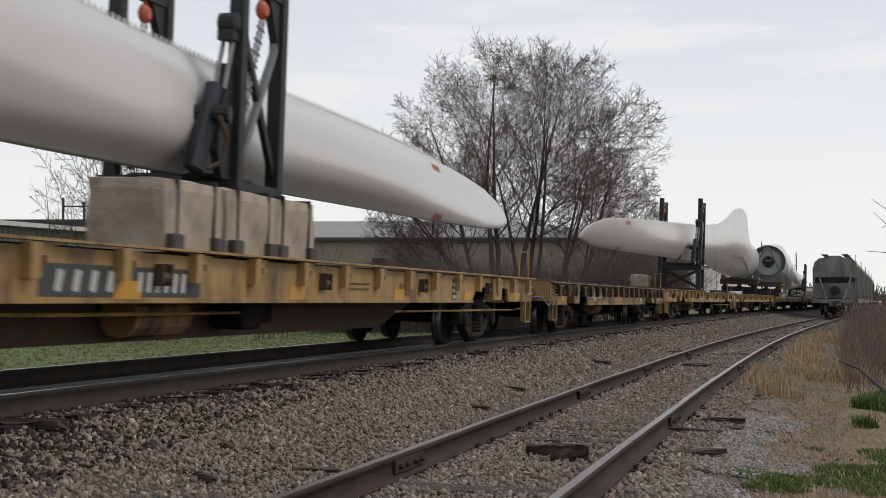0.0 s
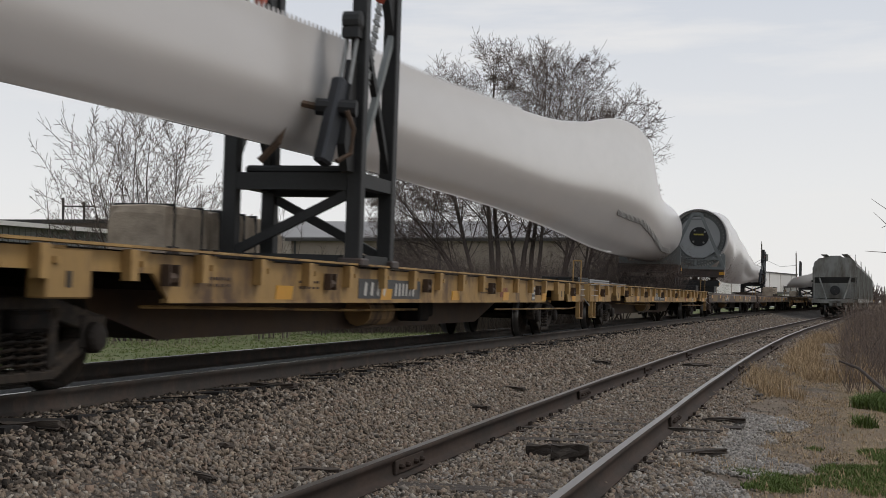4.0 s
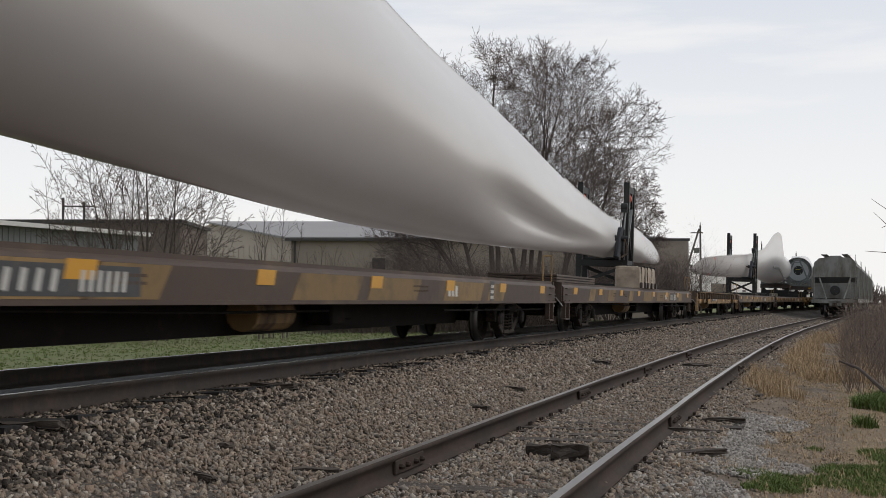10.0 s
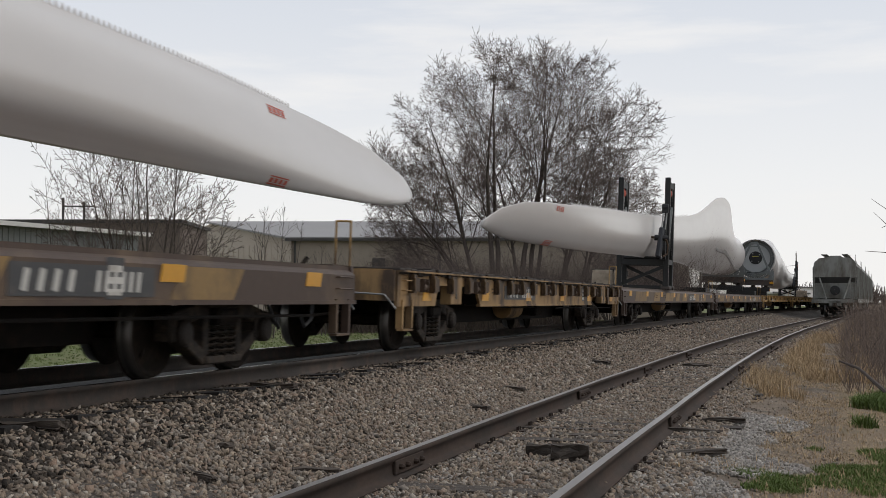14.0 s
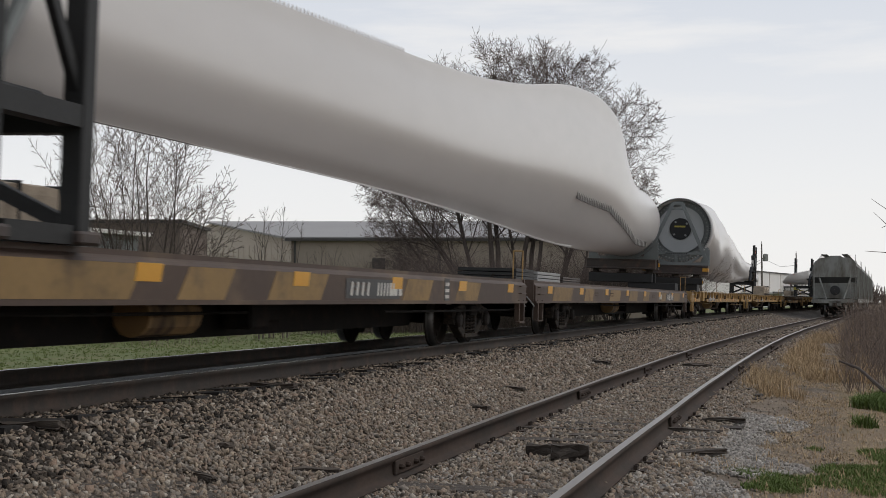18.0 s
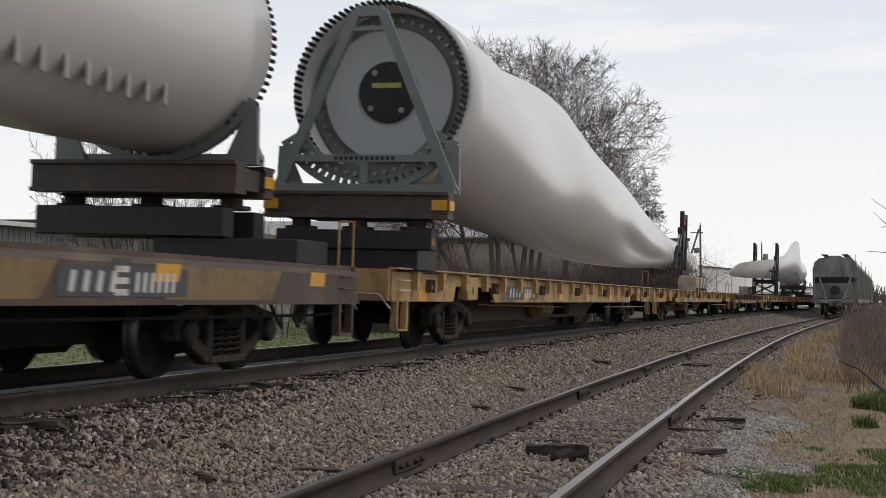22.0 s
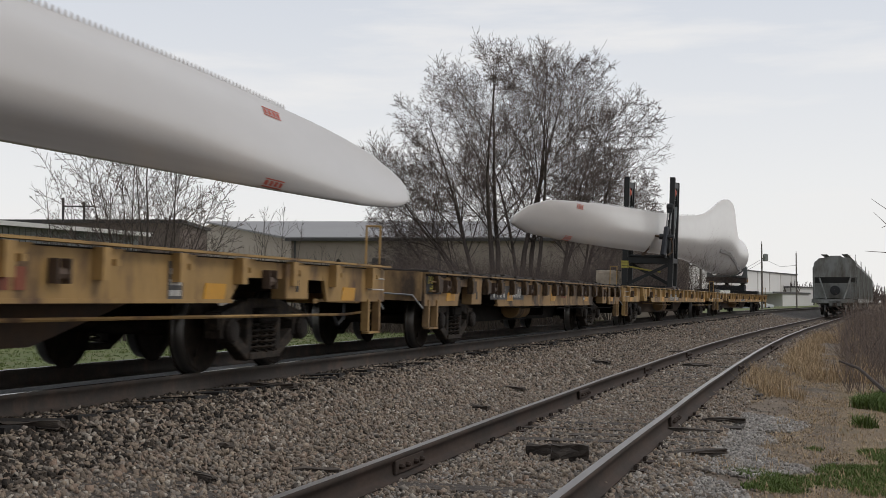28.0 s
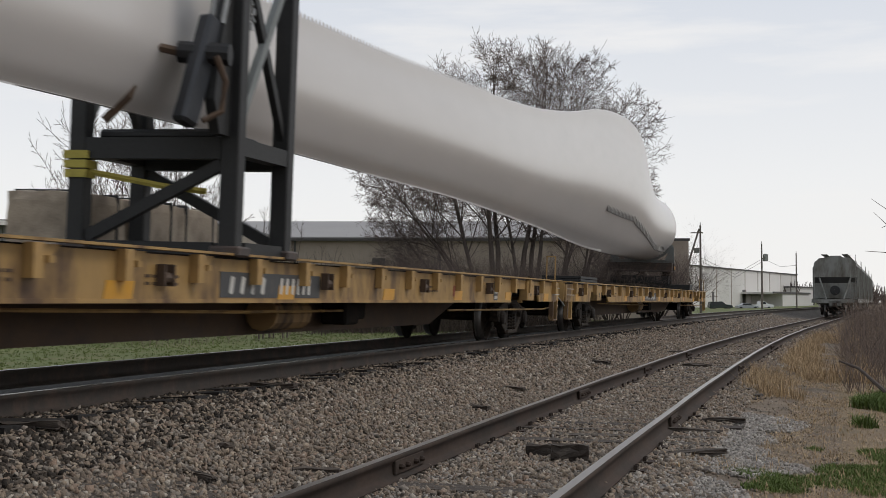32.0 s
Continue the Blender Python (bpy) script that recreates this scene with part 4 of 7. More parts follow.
    for s, zz in ((length - (5.2 if kind == "up" else 7.0), 0.86), (length - (5.2 if kind == "up" else 7.0), 0.06)):
        ring = min(rings, key=lambda r: abs(r[0][1] - s))
        zlo, zhi = min(p[2] for p in ring), max(p[2] for p in ring)
        z = zlo + (zhi - zlo) * zz
        x = surface_x(rings, s, z)
        bm = bmesh.new()
        for d in (-0.27, -0.09, 0.09, 0.27):
            q = [bm.verts.new((surface_x(rings, s + d + e, z + g) + 0.008, flip * (s + d + e), z + g)) for e, g in ((-0.06, -0.03), (0.06, -0.03), (0.06, 0.03), (-0.06, 0.03))]
            bm.faces.new(q)
            for g in (-0.05, 0.05):
                q = [bm.verts.new((surface_x(rings, s + d + e, z + g + h) + 0.008, flip * (s + d + e), z + g + h)) for e, h in ((-0.09, -0.008), (0.09, -0.008), (0.09, 0.008), (-0.09, 0.008))]
                bm.faces.new(q)
        part("red_mark", bm, M_RED, ob, "small red position mark")
    tagged(ob, label, "wind blade", "wind turbine blades on the train")
    return ob


def surface_x(rings, s, z):
    """Near side of the shell at a place along it and a height."""
    out = []
    i = max(k for k in range(len(rings) - 1) if rings[k][0][1] <= s)
    for ring in rings[i:i + 2]:
        best = -9.0
        for p, q in zip(ring, ring[1:] + ring[:1]):
            if (p[2] - z) * (q[2] - z) <= 0 and abs(p[2] - q[2]) > 1e-6:
                k = (z - p[2]) / (q[2] - p[2])
                best = max(best, p[0] + k * (q[0] - p[0]))
        out.append(best)
    k = (s - rings[i][0][1]) / (rings[i + 1][0][1] - rings[i][0][1])
    return out[0] * (1 - k) + out[1] * k


def edge_at(rings, s):
    i = max(k for k in range(len(rings) - 1) if rings[k][0][1] <= s)
    k = (s - rings[i][0][1]) / (rings[i + 1][0][1] - rings[i][0][1])
    p, q = (max(r, key=lambda v: v[2]) for r in rings[i:i + 2])
    return p[0] * (1 - k) + q[0] * k, p[2] * (1 - k) + q[2] * k


# root places along the train
BLADES = []
SHAPE = {0: (59.0, 0.0), 1: (61.4, 0.0), 2: (59.5, 0.0), 3: (62.0, -0.28), 4: (59.5, -0.05), 5: (61.9, -0.05)}   # length and droop of single blades
for kind, u in (("flat", -27.3), ("up", 97.5), ("flat", 100.25), ("up", 223.6), ("flat", 226.6), ("up", 352.5)):
    BLADES.append((blade_thing(kind, u, "white wind turbine blade lashed on flatcars" + (", tip towards the head" if kind == "up" else ", root towards the head"), *SHAPE.get(len(BLADES), (BLADE_L, 0.0))), u, u - 42.5 if kind == "up" else u + 38.0))


# ---- root stands ----
def root_stand(face, x0):
    """Stand that holds a blade root; face is the side on which the studs show (-1 towards the train's head)."""
    ob = new("root_stand")
    s = face
    for y0 in (-0.55, 0.30):
        long = 1.40 if s > 0 or y0 < 0 else 0.95
        bm = bmesh.new()                                # an I-section on its own
        prism(bm, [(y0 - 0.03, 1.96), (y0 + 0.31, 1.96), (y0 + 0.31, 2.01), (y0 + 0.26, 2.02), (y0 + 0.26, 2.30), (y0 + 0.31, 2.31), (y0 + 0.31, 2.36), (y0 - 0.03, 2.36),
                   (y0 - 0.03, 2.31), (y0 + 0.02, 2.30), (y0 + 0.02, 2.02), (y0 - 0.03, 2.01)], "x", -long, long)
        part("base_beam", bm, M_BEAM, ob, "dark brown steel base beam")
    for x in (-1.2, 1.2) if s > 0 else (-0.8, 0.8):
        part("tie_beam", soft_box(x - 0.14, x + 0.14, -0.28, 0.29, 2.02, 2.30, 0.01), M_BEAM, ob)
    for y0 in (-0.6, 0.3):
        wide, low = (1.28, 1.42) if s > 0 else (1.18 if y0 < 0 else 0.9, 1.50)
        part("lower_beam", soft_box(-wide, wide, y0, y0 + 0.3, low, 1.78, 0.012), M_BLACK, ob, "black steel lower beam")
    part("deck_plate", soft_box(-0.95 if x0 > -1 else 0.3, 0.95 if x0 > -1 else 2.2, -0.5, 0.5, 1.125 if s > 0 else 1.195, 1.418 if s > 0 else 1.498, 0.015), M_BLACK, ob, "black steel deck plate")
    for x in (-1.1, 0.0, 1.1):
        bm = bmesh.new()
        disc(bm, (x * (1 if s > 0 else 0.8), 0 if s > 0 else -0.36, 1.782), (0, 0, 1), [(0.24, 0), (0.24, 0.05), (0.14, 0.06), (0.14, 0.15), (0.24, 0.176)], 12)
        part("pivot_pad", bm, M_CAST, ob)
    for x in (-1.0, 1.0):
        bm = soft_box(-0.11, 0.11, -0.012, 0.012, -0.075, 0.075, 0.004)
        part("reflector", bm, M_ORANGE, ob, "yellow marker plate", pose(x * 1.28, s * 0.60 if s < 0 else 0.62, 2.16))
        bm = soft_box(-0.11, 0.11, -0.012, 0.012, -0.06, 0.06, 0.004)
        part("reflector", bm, M_ORANGE, ob, "yellow marker plate", pose(x * 1.1, s * 0.57, 1.62))
    bm = soft_box(-0.012, 0.012, -0.12, 0.12, -0.075, 0.075, 0.004)
    part("reflector", bm, M_ORANGE, ob, "yellow marker plate", pose(1.41, 0.40 if s > 0 else -0.41, 2.16))
    # A-frame on the stud side
    y = s * 0.16
    for x in (-1, 1):
        bm = bmesh.new()
        beam(bm, (x * 1.36, y, 2.40), (x * 0.20, y, 5.16), 0.11, 0.15)
        part("a_frame_leg", bm, M_GREY, ob)
    bm = bmesh.new()
    prism(bm, [(-0.26, 5.08), (0.26, 5.08), (0.20, 5.24), (-0.20, 5.24)], "y", y - 0.06, y + 0.06)
    bx(bm, -0.28, 0.28, y - 0.04, y + 0.04, 4.86, 4.93)
    bmesh.ops.recalc_face_normals(bm, faces=bm.faces[:])
    part("a_frame_head", bm, M_GREY, ob)
    bm = bmesh.new()
    bx(bm, -1.12, 1.12, y - 0.05, y + 0.05, 2.84, 2.95)
    part("cross_bar", bm, M_GREY, ob)
    bm = bmesh.new()
    bx(bm, -0.06, 0.06, y - 0.045, y + 0.045, 2.51, 2.838)
    part("strut", bm, M_GREY, ob)
    bm = bmesh.new()
    bx(bm, -1.40, 1.40, y - 0.10, y + 0.10, 2.362, 2.50)
    part("sole_bar", bm, M_GREY, ob)
    marks_bm = bmesh.new()
    for k in range(12):
        bx(marks_bm, -0.46 + 0.08 * k, -0.41 + 0.08 * k, min(y + s * 0.051, y + s * 0.054), max(y + s * 0.051, y + s * 0.054), 2.87, 2.92)
    part("stencil_mark", marks_bm, M_FRAME, ob)
    # curved cradle plate under the root
    bm = bmesh.new()
    n = 24
    def arc(r0, r1, a0, a1):
        poly = [(r0 * math.cos(a0), 3.95 + r0 * math.sin(a0)), (r0 * math.cos(a1), 3.95 + r0 * math.sin(a1)), (r1 * math.cos(a1), 3.95 + r1 * math.sin(a1)), (r1 * math.cos(a0), 3.95 + r1 * math.sin(a0))]
        prism(bm, poly, "y", y * 0.2 - 0.05, y * 0.2 + 0.05)
    for k in range(n):                                  # two bands joined by webs, with open holes between
        a0, a1 = radians(210 + 120 * k / n), radians(210 + 120 * (k + 1) / n)
        arc(1.20, 1.40, a0, a1)
        arc(1.485, 1.58, a0, a1)
        arc(1.4, 1.485, a0, a0 + (a1 - a0) * 0.45)
    bmesh.ops.remove_doubles(bm, verts=bm.verts[:], dist=1e-4)
    part("cradle_plate", bm, M_GREY, ob, "grey curved cradle plate")
    for x in (-1, 1):
        bm = bmesh.new()
        prism(bm, [(x * 1.42, 2.36), (x * 0.95, 2.36), (x * 1.28, 3.1), (x * 1.40, 3.1)], "y", y * 0.2 - 0.04, y * 0.2 + 0.04)
        part("gusset", bm, M_GREY, ob)
    bm = bmesh.new()
    disc(bm, (0, 0, 0), (0, -1, 0), [(0.035, -0.03), (0.035, 0.06)], 7)
    first = None
    for k in range(17):
        a = radians(216 + 108 * k / 16)
        m = pose(1.30 * math.cos(a), y * 0.2 + s * 0.06, 3.95 + 1.30 * math.sin(a))
        first = again(first, ob, m) if first else part("cradle_bolt", bm, M_CHAIN, ob, "", m)
    fit = Matrix.Translation((x0, 0, 1.12 if s > 0 else 1.06)) @ Matrix.Diagonal((0.947, 0.947, 0.93, 1) if s > 0 else (0.933, 0.90, 0.89, 1)) @ Matrix.Translation((0, 0, -1.12))
    for o in ob.children:
        o.matrix_basis = fit @ o.matrix_basis
    tagged(ob, "grey A-frame blade root stand on dark steel beams", "blade stand", "blade root stands")
    return ob


STANDS = [(root_stand(1, -1.10), 97.2), (root_stand(-1, 0.59), 99.85), (root_stand(1, -1.10), 223.3), (root_stand(-1, 0.59), 226.2), (root_stand(1, -1.10), 352.0)]


# ---- mid-blade support frames ----
def support_frame(centre, half, deep, zt, zm, label, strap=False):
    """Four posts on a braced base, a saddle beam at zm, and hanging chain hoists; centre and half width across the deck."""
    ob = new("blade_frame")
    zb = 1.12
    xn, xf = centre + half, centre - half
    for x in (xn, xf):
        for y in (0.0, deep):
            part("post", soft_box(x - 0.09, x + 0.09, y - 0.08, y + 0.08, zb, zt if y == 0 else zt - 0.10, 0.012), M_FRAME, ob)
            part("foot", soft_box(x - 0.15, x + 0.15, y - 0.14, y + 0.14, zb, zb + 0.10, 0.02), M_BEAM, ob)
        bm = bmesh.new()
        bx(bm, x - 0.07, x + 0.07, 0.082, deep - 0.082, zt - 0.34, zt - 0.14)
        part("top_bar", bm, M_FRAME, ob)
        bm = bmesh.new()                                # gusset under the top bar
        prism(bm, [(deep - 0.40, zt - 0.341), (deep - 0.083, zt - 0.341), (deep - 0.083, zt - 0.95)], "x", x - 0.05, x + 0.05)
        part("gusset", bm, M_FRAME, ob)
        for k, (a, b) in enumerate((((0.0, zm + 1.9), (deep, zm + 0.05)), ((deep, zm + 1.9), (0.0, zm + 0.05)))):
            bm = bmesh.new()
            beam(bm, (x + 0.012 * k, a[0], min(a[1], zt - 0.5)), (x + 0.012 * k, b[0], b[1]), 0.07, 0.09)
            part("cross_brace", bm, M_FRAME if k == 0 else M_GREY, ob, "" if k == 0 else "grey steel brace")
        bm = bmesh.new()
        bx(bm, x - 0.08, x + 0.08, 0.082, deep - 0.082, zm - 0.16, zm)
        part("side_rail", bm, M_FRAME, ob)
        bm = bmesh.new()
        bx(bm, x - 0.085, x + 0.085, 0.15, deep - 0.15, zb + 0.002, zb + 0.14)
        part("base_rail", bm, M_FRAME, ob)
        bm = bmesh.new()                                # doubled hoist chain
        for q in (-0.05, 0.05):
            for k in range(15):
                z = zt - 0.62 - k * 0.075
                y = deep * 0.55 - 0.028 * k + q
                tube(bm, [(x - 0.018 * (k % 2), y, z), (x + 0.018 * (k % 2), y - 0.01, z - 0.072)], 0.02, 5)
        part("chain", bm, M_CHAIN, ob, "galvanised chain")
        bm = bmesh.new()
        disc(bm, (x, deep * 0.55, zt - 0.50), (1, 0, 0), [(0.07, -0.06), (0.12, -0.02), (0.12, 0.02), (0.07, 0.06)], 12)
        tube(bm, [(x, deep * 0.55, zt - 0.34), (x, deep * 0.55, zt - 0.46)], 0.03, 6)
        part("chain_hoist", bm, M_RED, ob, "red chain hoist")
    for y in (0.0, deep):
        bm = bmesh.new()
        bx(bm, xf + 0.091, xn - 0.091, y - 0.075, y + 0.075, zm - 0.20, zm)
        part("saddle_beam", bm, M_FRAME, ob)
        bm = bmesh.new()
        ends = (xf + 0.09, xn - 0.09) if y == 0 else (xn - 0.09, xf + 0.09)
        beam(bm, (ends[0], y, zb + 0.16), (ends[1], y, zm - 0.24), 0.09, 0.11)
        part("cross_truss", bm, M_FRAME, ob)
        bm = bmesh.new()
        bx(bm, xf + 0.151, xn - 0.151, y - 0.07, y + 0.07, zb + 0.005, zb + 0.13)
        part("base_bar", bm, M_FRAME, ob)
    # hinged jack on the camera's side: pad arm, cylinder, twin rods and a bent handle
    x = xn - 0.05
    bm = bmesh.new()
    prism(bm, [(-0.30, zm + 0.003), (-0.081, zm + 0.003), (-0.081, zm + 1.30), (-0.20, zm + 1.30), (-0.36, zm + 0.75), (-0.42, zm + 0.30)], "x", x - 0.05, x + 0.05)
    part("jack_bracket", bm, M_FRAME, ob)
    bm = bmesh.new()
    beam(bm, (x - 0.14, -0.62, zm + 0.05), (x - 0.06, -0.30, zm + 1.05), 0.16, 0.22)
    bmesh.ops.bevel(bm, geom=bm.edges[:], offset=0.03, segments=1, affect="EDGES")
    part("jack_arm", bm, M_JACK, ob, "dark blue-grey jack arm")
    bm = bmesh.new()
    for d in (-0.06, 0.06):
        tube(bm, [(x + d - 0.03, -0.28, zm + 1.0), (x + d, -0.10, zm + 1.72)], 0.026, 6)
    part("jack_rod", bm, M_CHAIN, ob)
    bm = bmesh.new()
    disc(bm, (x, -0.14, zm + 1.76), (1, 0, 0), [(0.06, -0.12), (0.12, -0.10), (0.12, 0.10), (0.06, 0.12)], 12)
    bx(bm, x - 0.10, x + 0.10, -0.24, -0.082, zm + 1.56, zm + 1.68)
    part("jack_head", bm, M_FRAME, ob)
    bm = bmesh.new()
    tube(bm, [(x - 0.30, -0.45, zm + 0.72), (x + 0.16, -0.36, zm + 0.70)], 0.10, 10)
    part("jack_cylinder", bm, M_BLACK, ob)
    bm = bmesh.new()
    tube(bm, [(x - 0.30, -0.46, zm + 0.72), (x - 0.52, -0.58, zm + 0.76), (x - 0.56, -0.62, zm + 0.62), (x - 0.64, -0.72, zm + 0.28), (x - 0.82, -0.80, zm + 0.06)], 0.045, 6)
    part("bent_handle", bm, M_SILL, ob, "rusty bent jack handle")
    bm = bmesh.new()
    tube(bm, [(x + 0.10, -0.52, zm + 0.66), (x + 0.16, -0.44, zm + 0.45), (x + 0.14, -0.46, zm + 0.18), (x + 0.02, -0.58, zm + 0.08)], 0.03, 6)
    part("hose_loop", bm, M_SILL, ob, "brown hose loop")
    part("saddle_pad", soft_box(centre - half + 0.12, centre + half - 0.22, 0.08, deep - 0.08, zm + 0.002, zm + 0.10, 0.03), M_BLACK, ob, "black saddle pad under the blade")
    if strap:
        bm = bmesh.new()
        for k, z in enumerate((1.84, 1.93, 2.02)):
            bx(bm, xf - 0.115 - 0.008 * k, xf + 0.115 + 0.008 * k, -0.105, 0.105, z, z + 0.075)
        tube(bm, [(xf + 0.1, 0.0, 1.9), (xf + 0.8, 0.15, 1.78), (xf + 1.2, 0.25, 1.74)], 0.03, 5)
        part("lashing", bm, M_STRAP, ob, "yellow webbing lashed round a post")
    tagged(ob, label, "support frame", "blade support frames")
    return ob


TIP_FRAME, MID_FRAME = "black steel frame with chain hoists holding a blade", "tall black steel frame with chain hoists cradling a blade"
FRAMES = [(support_frame(-0.55, 0.77, 1.12, 4.60, 2.03, TIP_FRAME), 13.39), (support_frame(0.57, 0.79, 1.14, 4.96, 2.21, MID_FRAME), 54.31), (support_frame(-0.55, 0.77, 1.12, 4.60, 2.03, TIP_FRAME), 140.94),
          (support_frame(0.57, 0.79, 1.12, 4.90, 2.13, MID_FRAME), 180.23), (support_frame(-0.55, 0.77, 1.12, 4.64, 2.05, TIP_FRAME), 266.88), (support_frame(0.57, 0.79, 1.16, 5.02, 2.22, MID_FRAME, True), 307.94)]


# ---- concrete ballast blocks on the decks ----
def block(sx, sy, sz, seed):
    bm = bmesh.new()
    bx(bm, -sx / 2, sx / 2, -sy / 2, sy / 2, 0, sz)
    bmesh.ops.subdivide_edges(bm, edges=bm.edges[:], cuts=5, use_grid_fill=True)
    for v in bm.verts:
        k = noise.noise_vector(v.co * 3.1 + Vector((seed * 5.3, 0, 0)))
        v.co += k * 0.018
        e = sum((abs(v.co.x) > sx / 2 - 0.04, abs(v.co.y) > sy / 2 - 0.04, v.co.z > sz - 0.04))
        if e >= 2:
            v.co += Vector((-math.copysign(0.02, v.co.x), -math.copysign(0.02, v.co.y), -0.02)) * (1 + noise.noise(v.co * 5))
        v.co.z = max(v.co.z, 0.0)
    return bm


BLOCKS = []
for group, (u, rows) in enumerate(((10.25, (0.98,)), (137.2, (0.98,)), (263.45, (0.98,)), (53.9, (-0.95,)), (181.6, (-0.95,)), (308.9, (-0.95,)))):
    for k, x0 in itertools.product(range(3), rows):
        ob = tagged(part("concrete_block", block(0.76, 1.10, 0.64, group * 7 + k * 2 + (x0 > 0)), M_CONC, None), "weathered concrete block strapped on a flatcar deck", "concrete block", "ballast blocks")
        for y in (-0.35, 0.35):
            bm = bmesh.new()
            bx(bm, -0.392, 0.392, y - 0.016, y + 0.016, 0.012, 0.655)
            part("steel_strap", bm, M_FRAME, ob)
        bm = soft_box(0.36, 0.44, -0.5, -0.30, 0.0, 0.16, 0.01)
        part("chock", bm, M_BEAM, ob)
        bm = soft_box(0.36, 0.44, 0.30, 0.5, 0.0, 0.16, 0.01)
        part("chock", bm, M_BEAM, ob)
        BLOCKS.append((ob, u + k * 1.13, x0 + (0.03 if k == 1 else 0.0)))

# ---- loose dunnage on the decks near the couplings ----
DUNNAGE = []
for u, x, w, l, h, m_, lab in ((74.6, 0.3, 1.1, 3.0, 0.16, M_SHED, "stack of grey steel grating"), (77.84, 0.3, 1.1, 2.6, 0.10, M_SHED, "stack of grey steel grating"),
                               (72.17, 0.4, 0.9, 1.4, 0.18, M_FRAME, "dark steel box on the deck"), (198.94, 0.2, 1.2, 1.6, 0.24, M_FRAME, "dark steel box on the deck"),
                               (127.46, 0.5, 1.5, 4.6, 0.17, M_BROWN, "long dark brown steel box on the deck"), (201.33, 0.2, 1.2, 2.4, 0.22, M_SHED, "stack of grey steel grating"), (204.47, 0.2, 1.0, 2.2, 0.16, M_BEAM, "dark brown steel bundle"), (330.8, 0.2, 1.0, 2.4, 0.22, M_FRAME, "dark steel box on the deck")):
    ob = new("deck_crate")
    for k in range(3):
        z = 1.125 + k * h / 3
        bm = soft_box(-w / 2, w / 2, -l / 2, l / 2, z, z + h / 3 - 0.012, 0.006)
        part("layer", bm, m_, ob)
    tagged(ob, lab, "deck load", "loads on the decks")
    DUNNAGE.append((ob, u, x))


# ---- parked covered hoppers on the siding ----
def hopper():
    ob = new("covered_hopper")
    h, w, zt = 8.6, 1.58, 4.62
    sec = [(-w, 1.35), (-w, 3.7), (-w * 0.93, 4.1), (-w * 0.72, 4.38), (0, 4.5), (w * 0.72, 4.38), (w * 0.93, 4.1), (w, 3.7), (w, 1.35)]
    bm = bmesh.new()
    prism(bm, sec, "y", -h + 1.35, h - 1.35)
    part("body", bm, M_HOPPER, ob)
    for s in (-1, 1):
        bm = bmesh.new()                                # upper end sheet, then the slope sheet down to the sill
        prism(bm, [(-w, 2.95), (-w, 3.7), (-w * 0.93, 4.1), (-w * 0.72, 4.38), (0, 4.5), (w * 0.72, 4.38), (w * 0.93, 4.1), (w, 3.7), (w, 2.95)], "y", min(s * (h - 1.36), s * (h - 0.75)), max(s * (h - 1.36), s * (h - 0.75)))
        part("end_sheet", bm, M_HOPPER, ob)
        bm = bmesh.new()
        prism(bm, [(s * (h - 0.76), 2.95), (s * (h - 1.4), 2.95), (s * (h - 3.2), 1.40), (s * (h - 2.9), 1.35)], "x", -w + 0.03, w - 0.03)
        part("slope_sheet", bm, M_HOPDARK, ob, "dark sloping end sheet")
        bm = bmesh.new()
        bx(bm, -w, w, min(s * h, s * (h - 0.35)), max(s * h, s * (h - 0.35)), 1.0, 1.28)
        bx(bm, -0.4, 0.4, min(s * h, s * (h - 2.5)), max(s * h, s * (h - 2.5)), 0.78, 1.15)
        part("end_sill", bm, M_HOPPER, ob)
        bm = bmesh.new()
        for x in (-1, 1):
            beam(bm, (x * 0.62, s * (h - 0.3), 1.28), (x * 1.15, s * (h - 0.85), 2.98), 0.09, 0.09)
            beam(bm, (x * 1.5, s * (h - 0.1), 1.28), (x * 1.5, s * (h - 0.78), 4.0), 0.06, 0.06)
        part("end_brace", bm, M_HOPPER, ob)
        bm = bmesh.new()
        for k in range(7):
            tube(bm, [(1.12, s * (h - 0.05), 1.3 + 0.4 * k), (1.5, s * (h - 0.05), 1.3 + 0.4 * k)], 0.02, 5)
        for x in (1.12, 1.5):
            tube(bm, [(x, s * (h - 0.05), 1.1), (x, s * (h - 0.05), 4.2), (x, s * (h - 0.3), 4.6)], 0.022, 5)
        part("ladder", bm, M_HOPPER, ob)
        bm = bmesh.new()
        disc(bm, (0, s * (h - 1.35), 1.95), (0, s, 0), [(0.36, -0.7), (0.36, 0.9), (0.2, 0.92)], 16)
        part("brake_cylinder", bm, M_BLACK, ob)
        bm = bmesh.new()
        bx(bm, -0.16, 0.16, min(s * h, s * (h + 0.5)), max(s * h, s * (h + 0.5)), 0.70, 1.02)
        bmesh.ops.bevel(bm, geom=bm.edges[:], offset=0.04, segments=1, affect="EDGES")
        part("coupler", bm, M_CAST, ob)
    for s in (-1, 1):
        for k in range(9):
            y = -h + 1.6 + k * (2 * h - 3.2) / 8
            bm = bmesh.new()
            bx(bm, s * w - 0.02 if s > 0 else s * w - 0.09, s * w + 0.09 if s > 0 else s * w + 0.02, y - 0.05, y + 0.05, 1.2, 3.72)
            part("side_post", bm, M_HOPPER, ob)
        bm = bmesh.new()
        bx(bm, s * w - 0.1, s * w + 0.1, -h, h, 1.02, 1.32)
        part("side_sill", bm, M_HOPPER, ob)
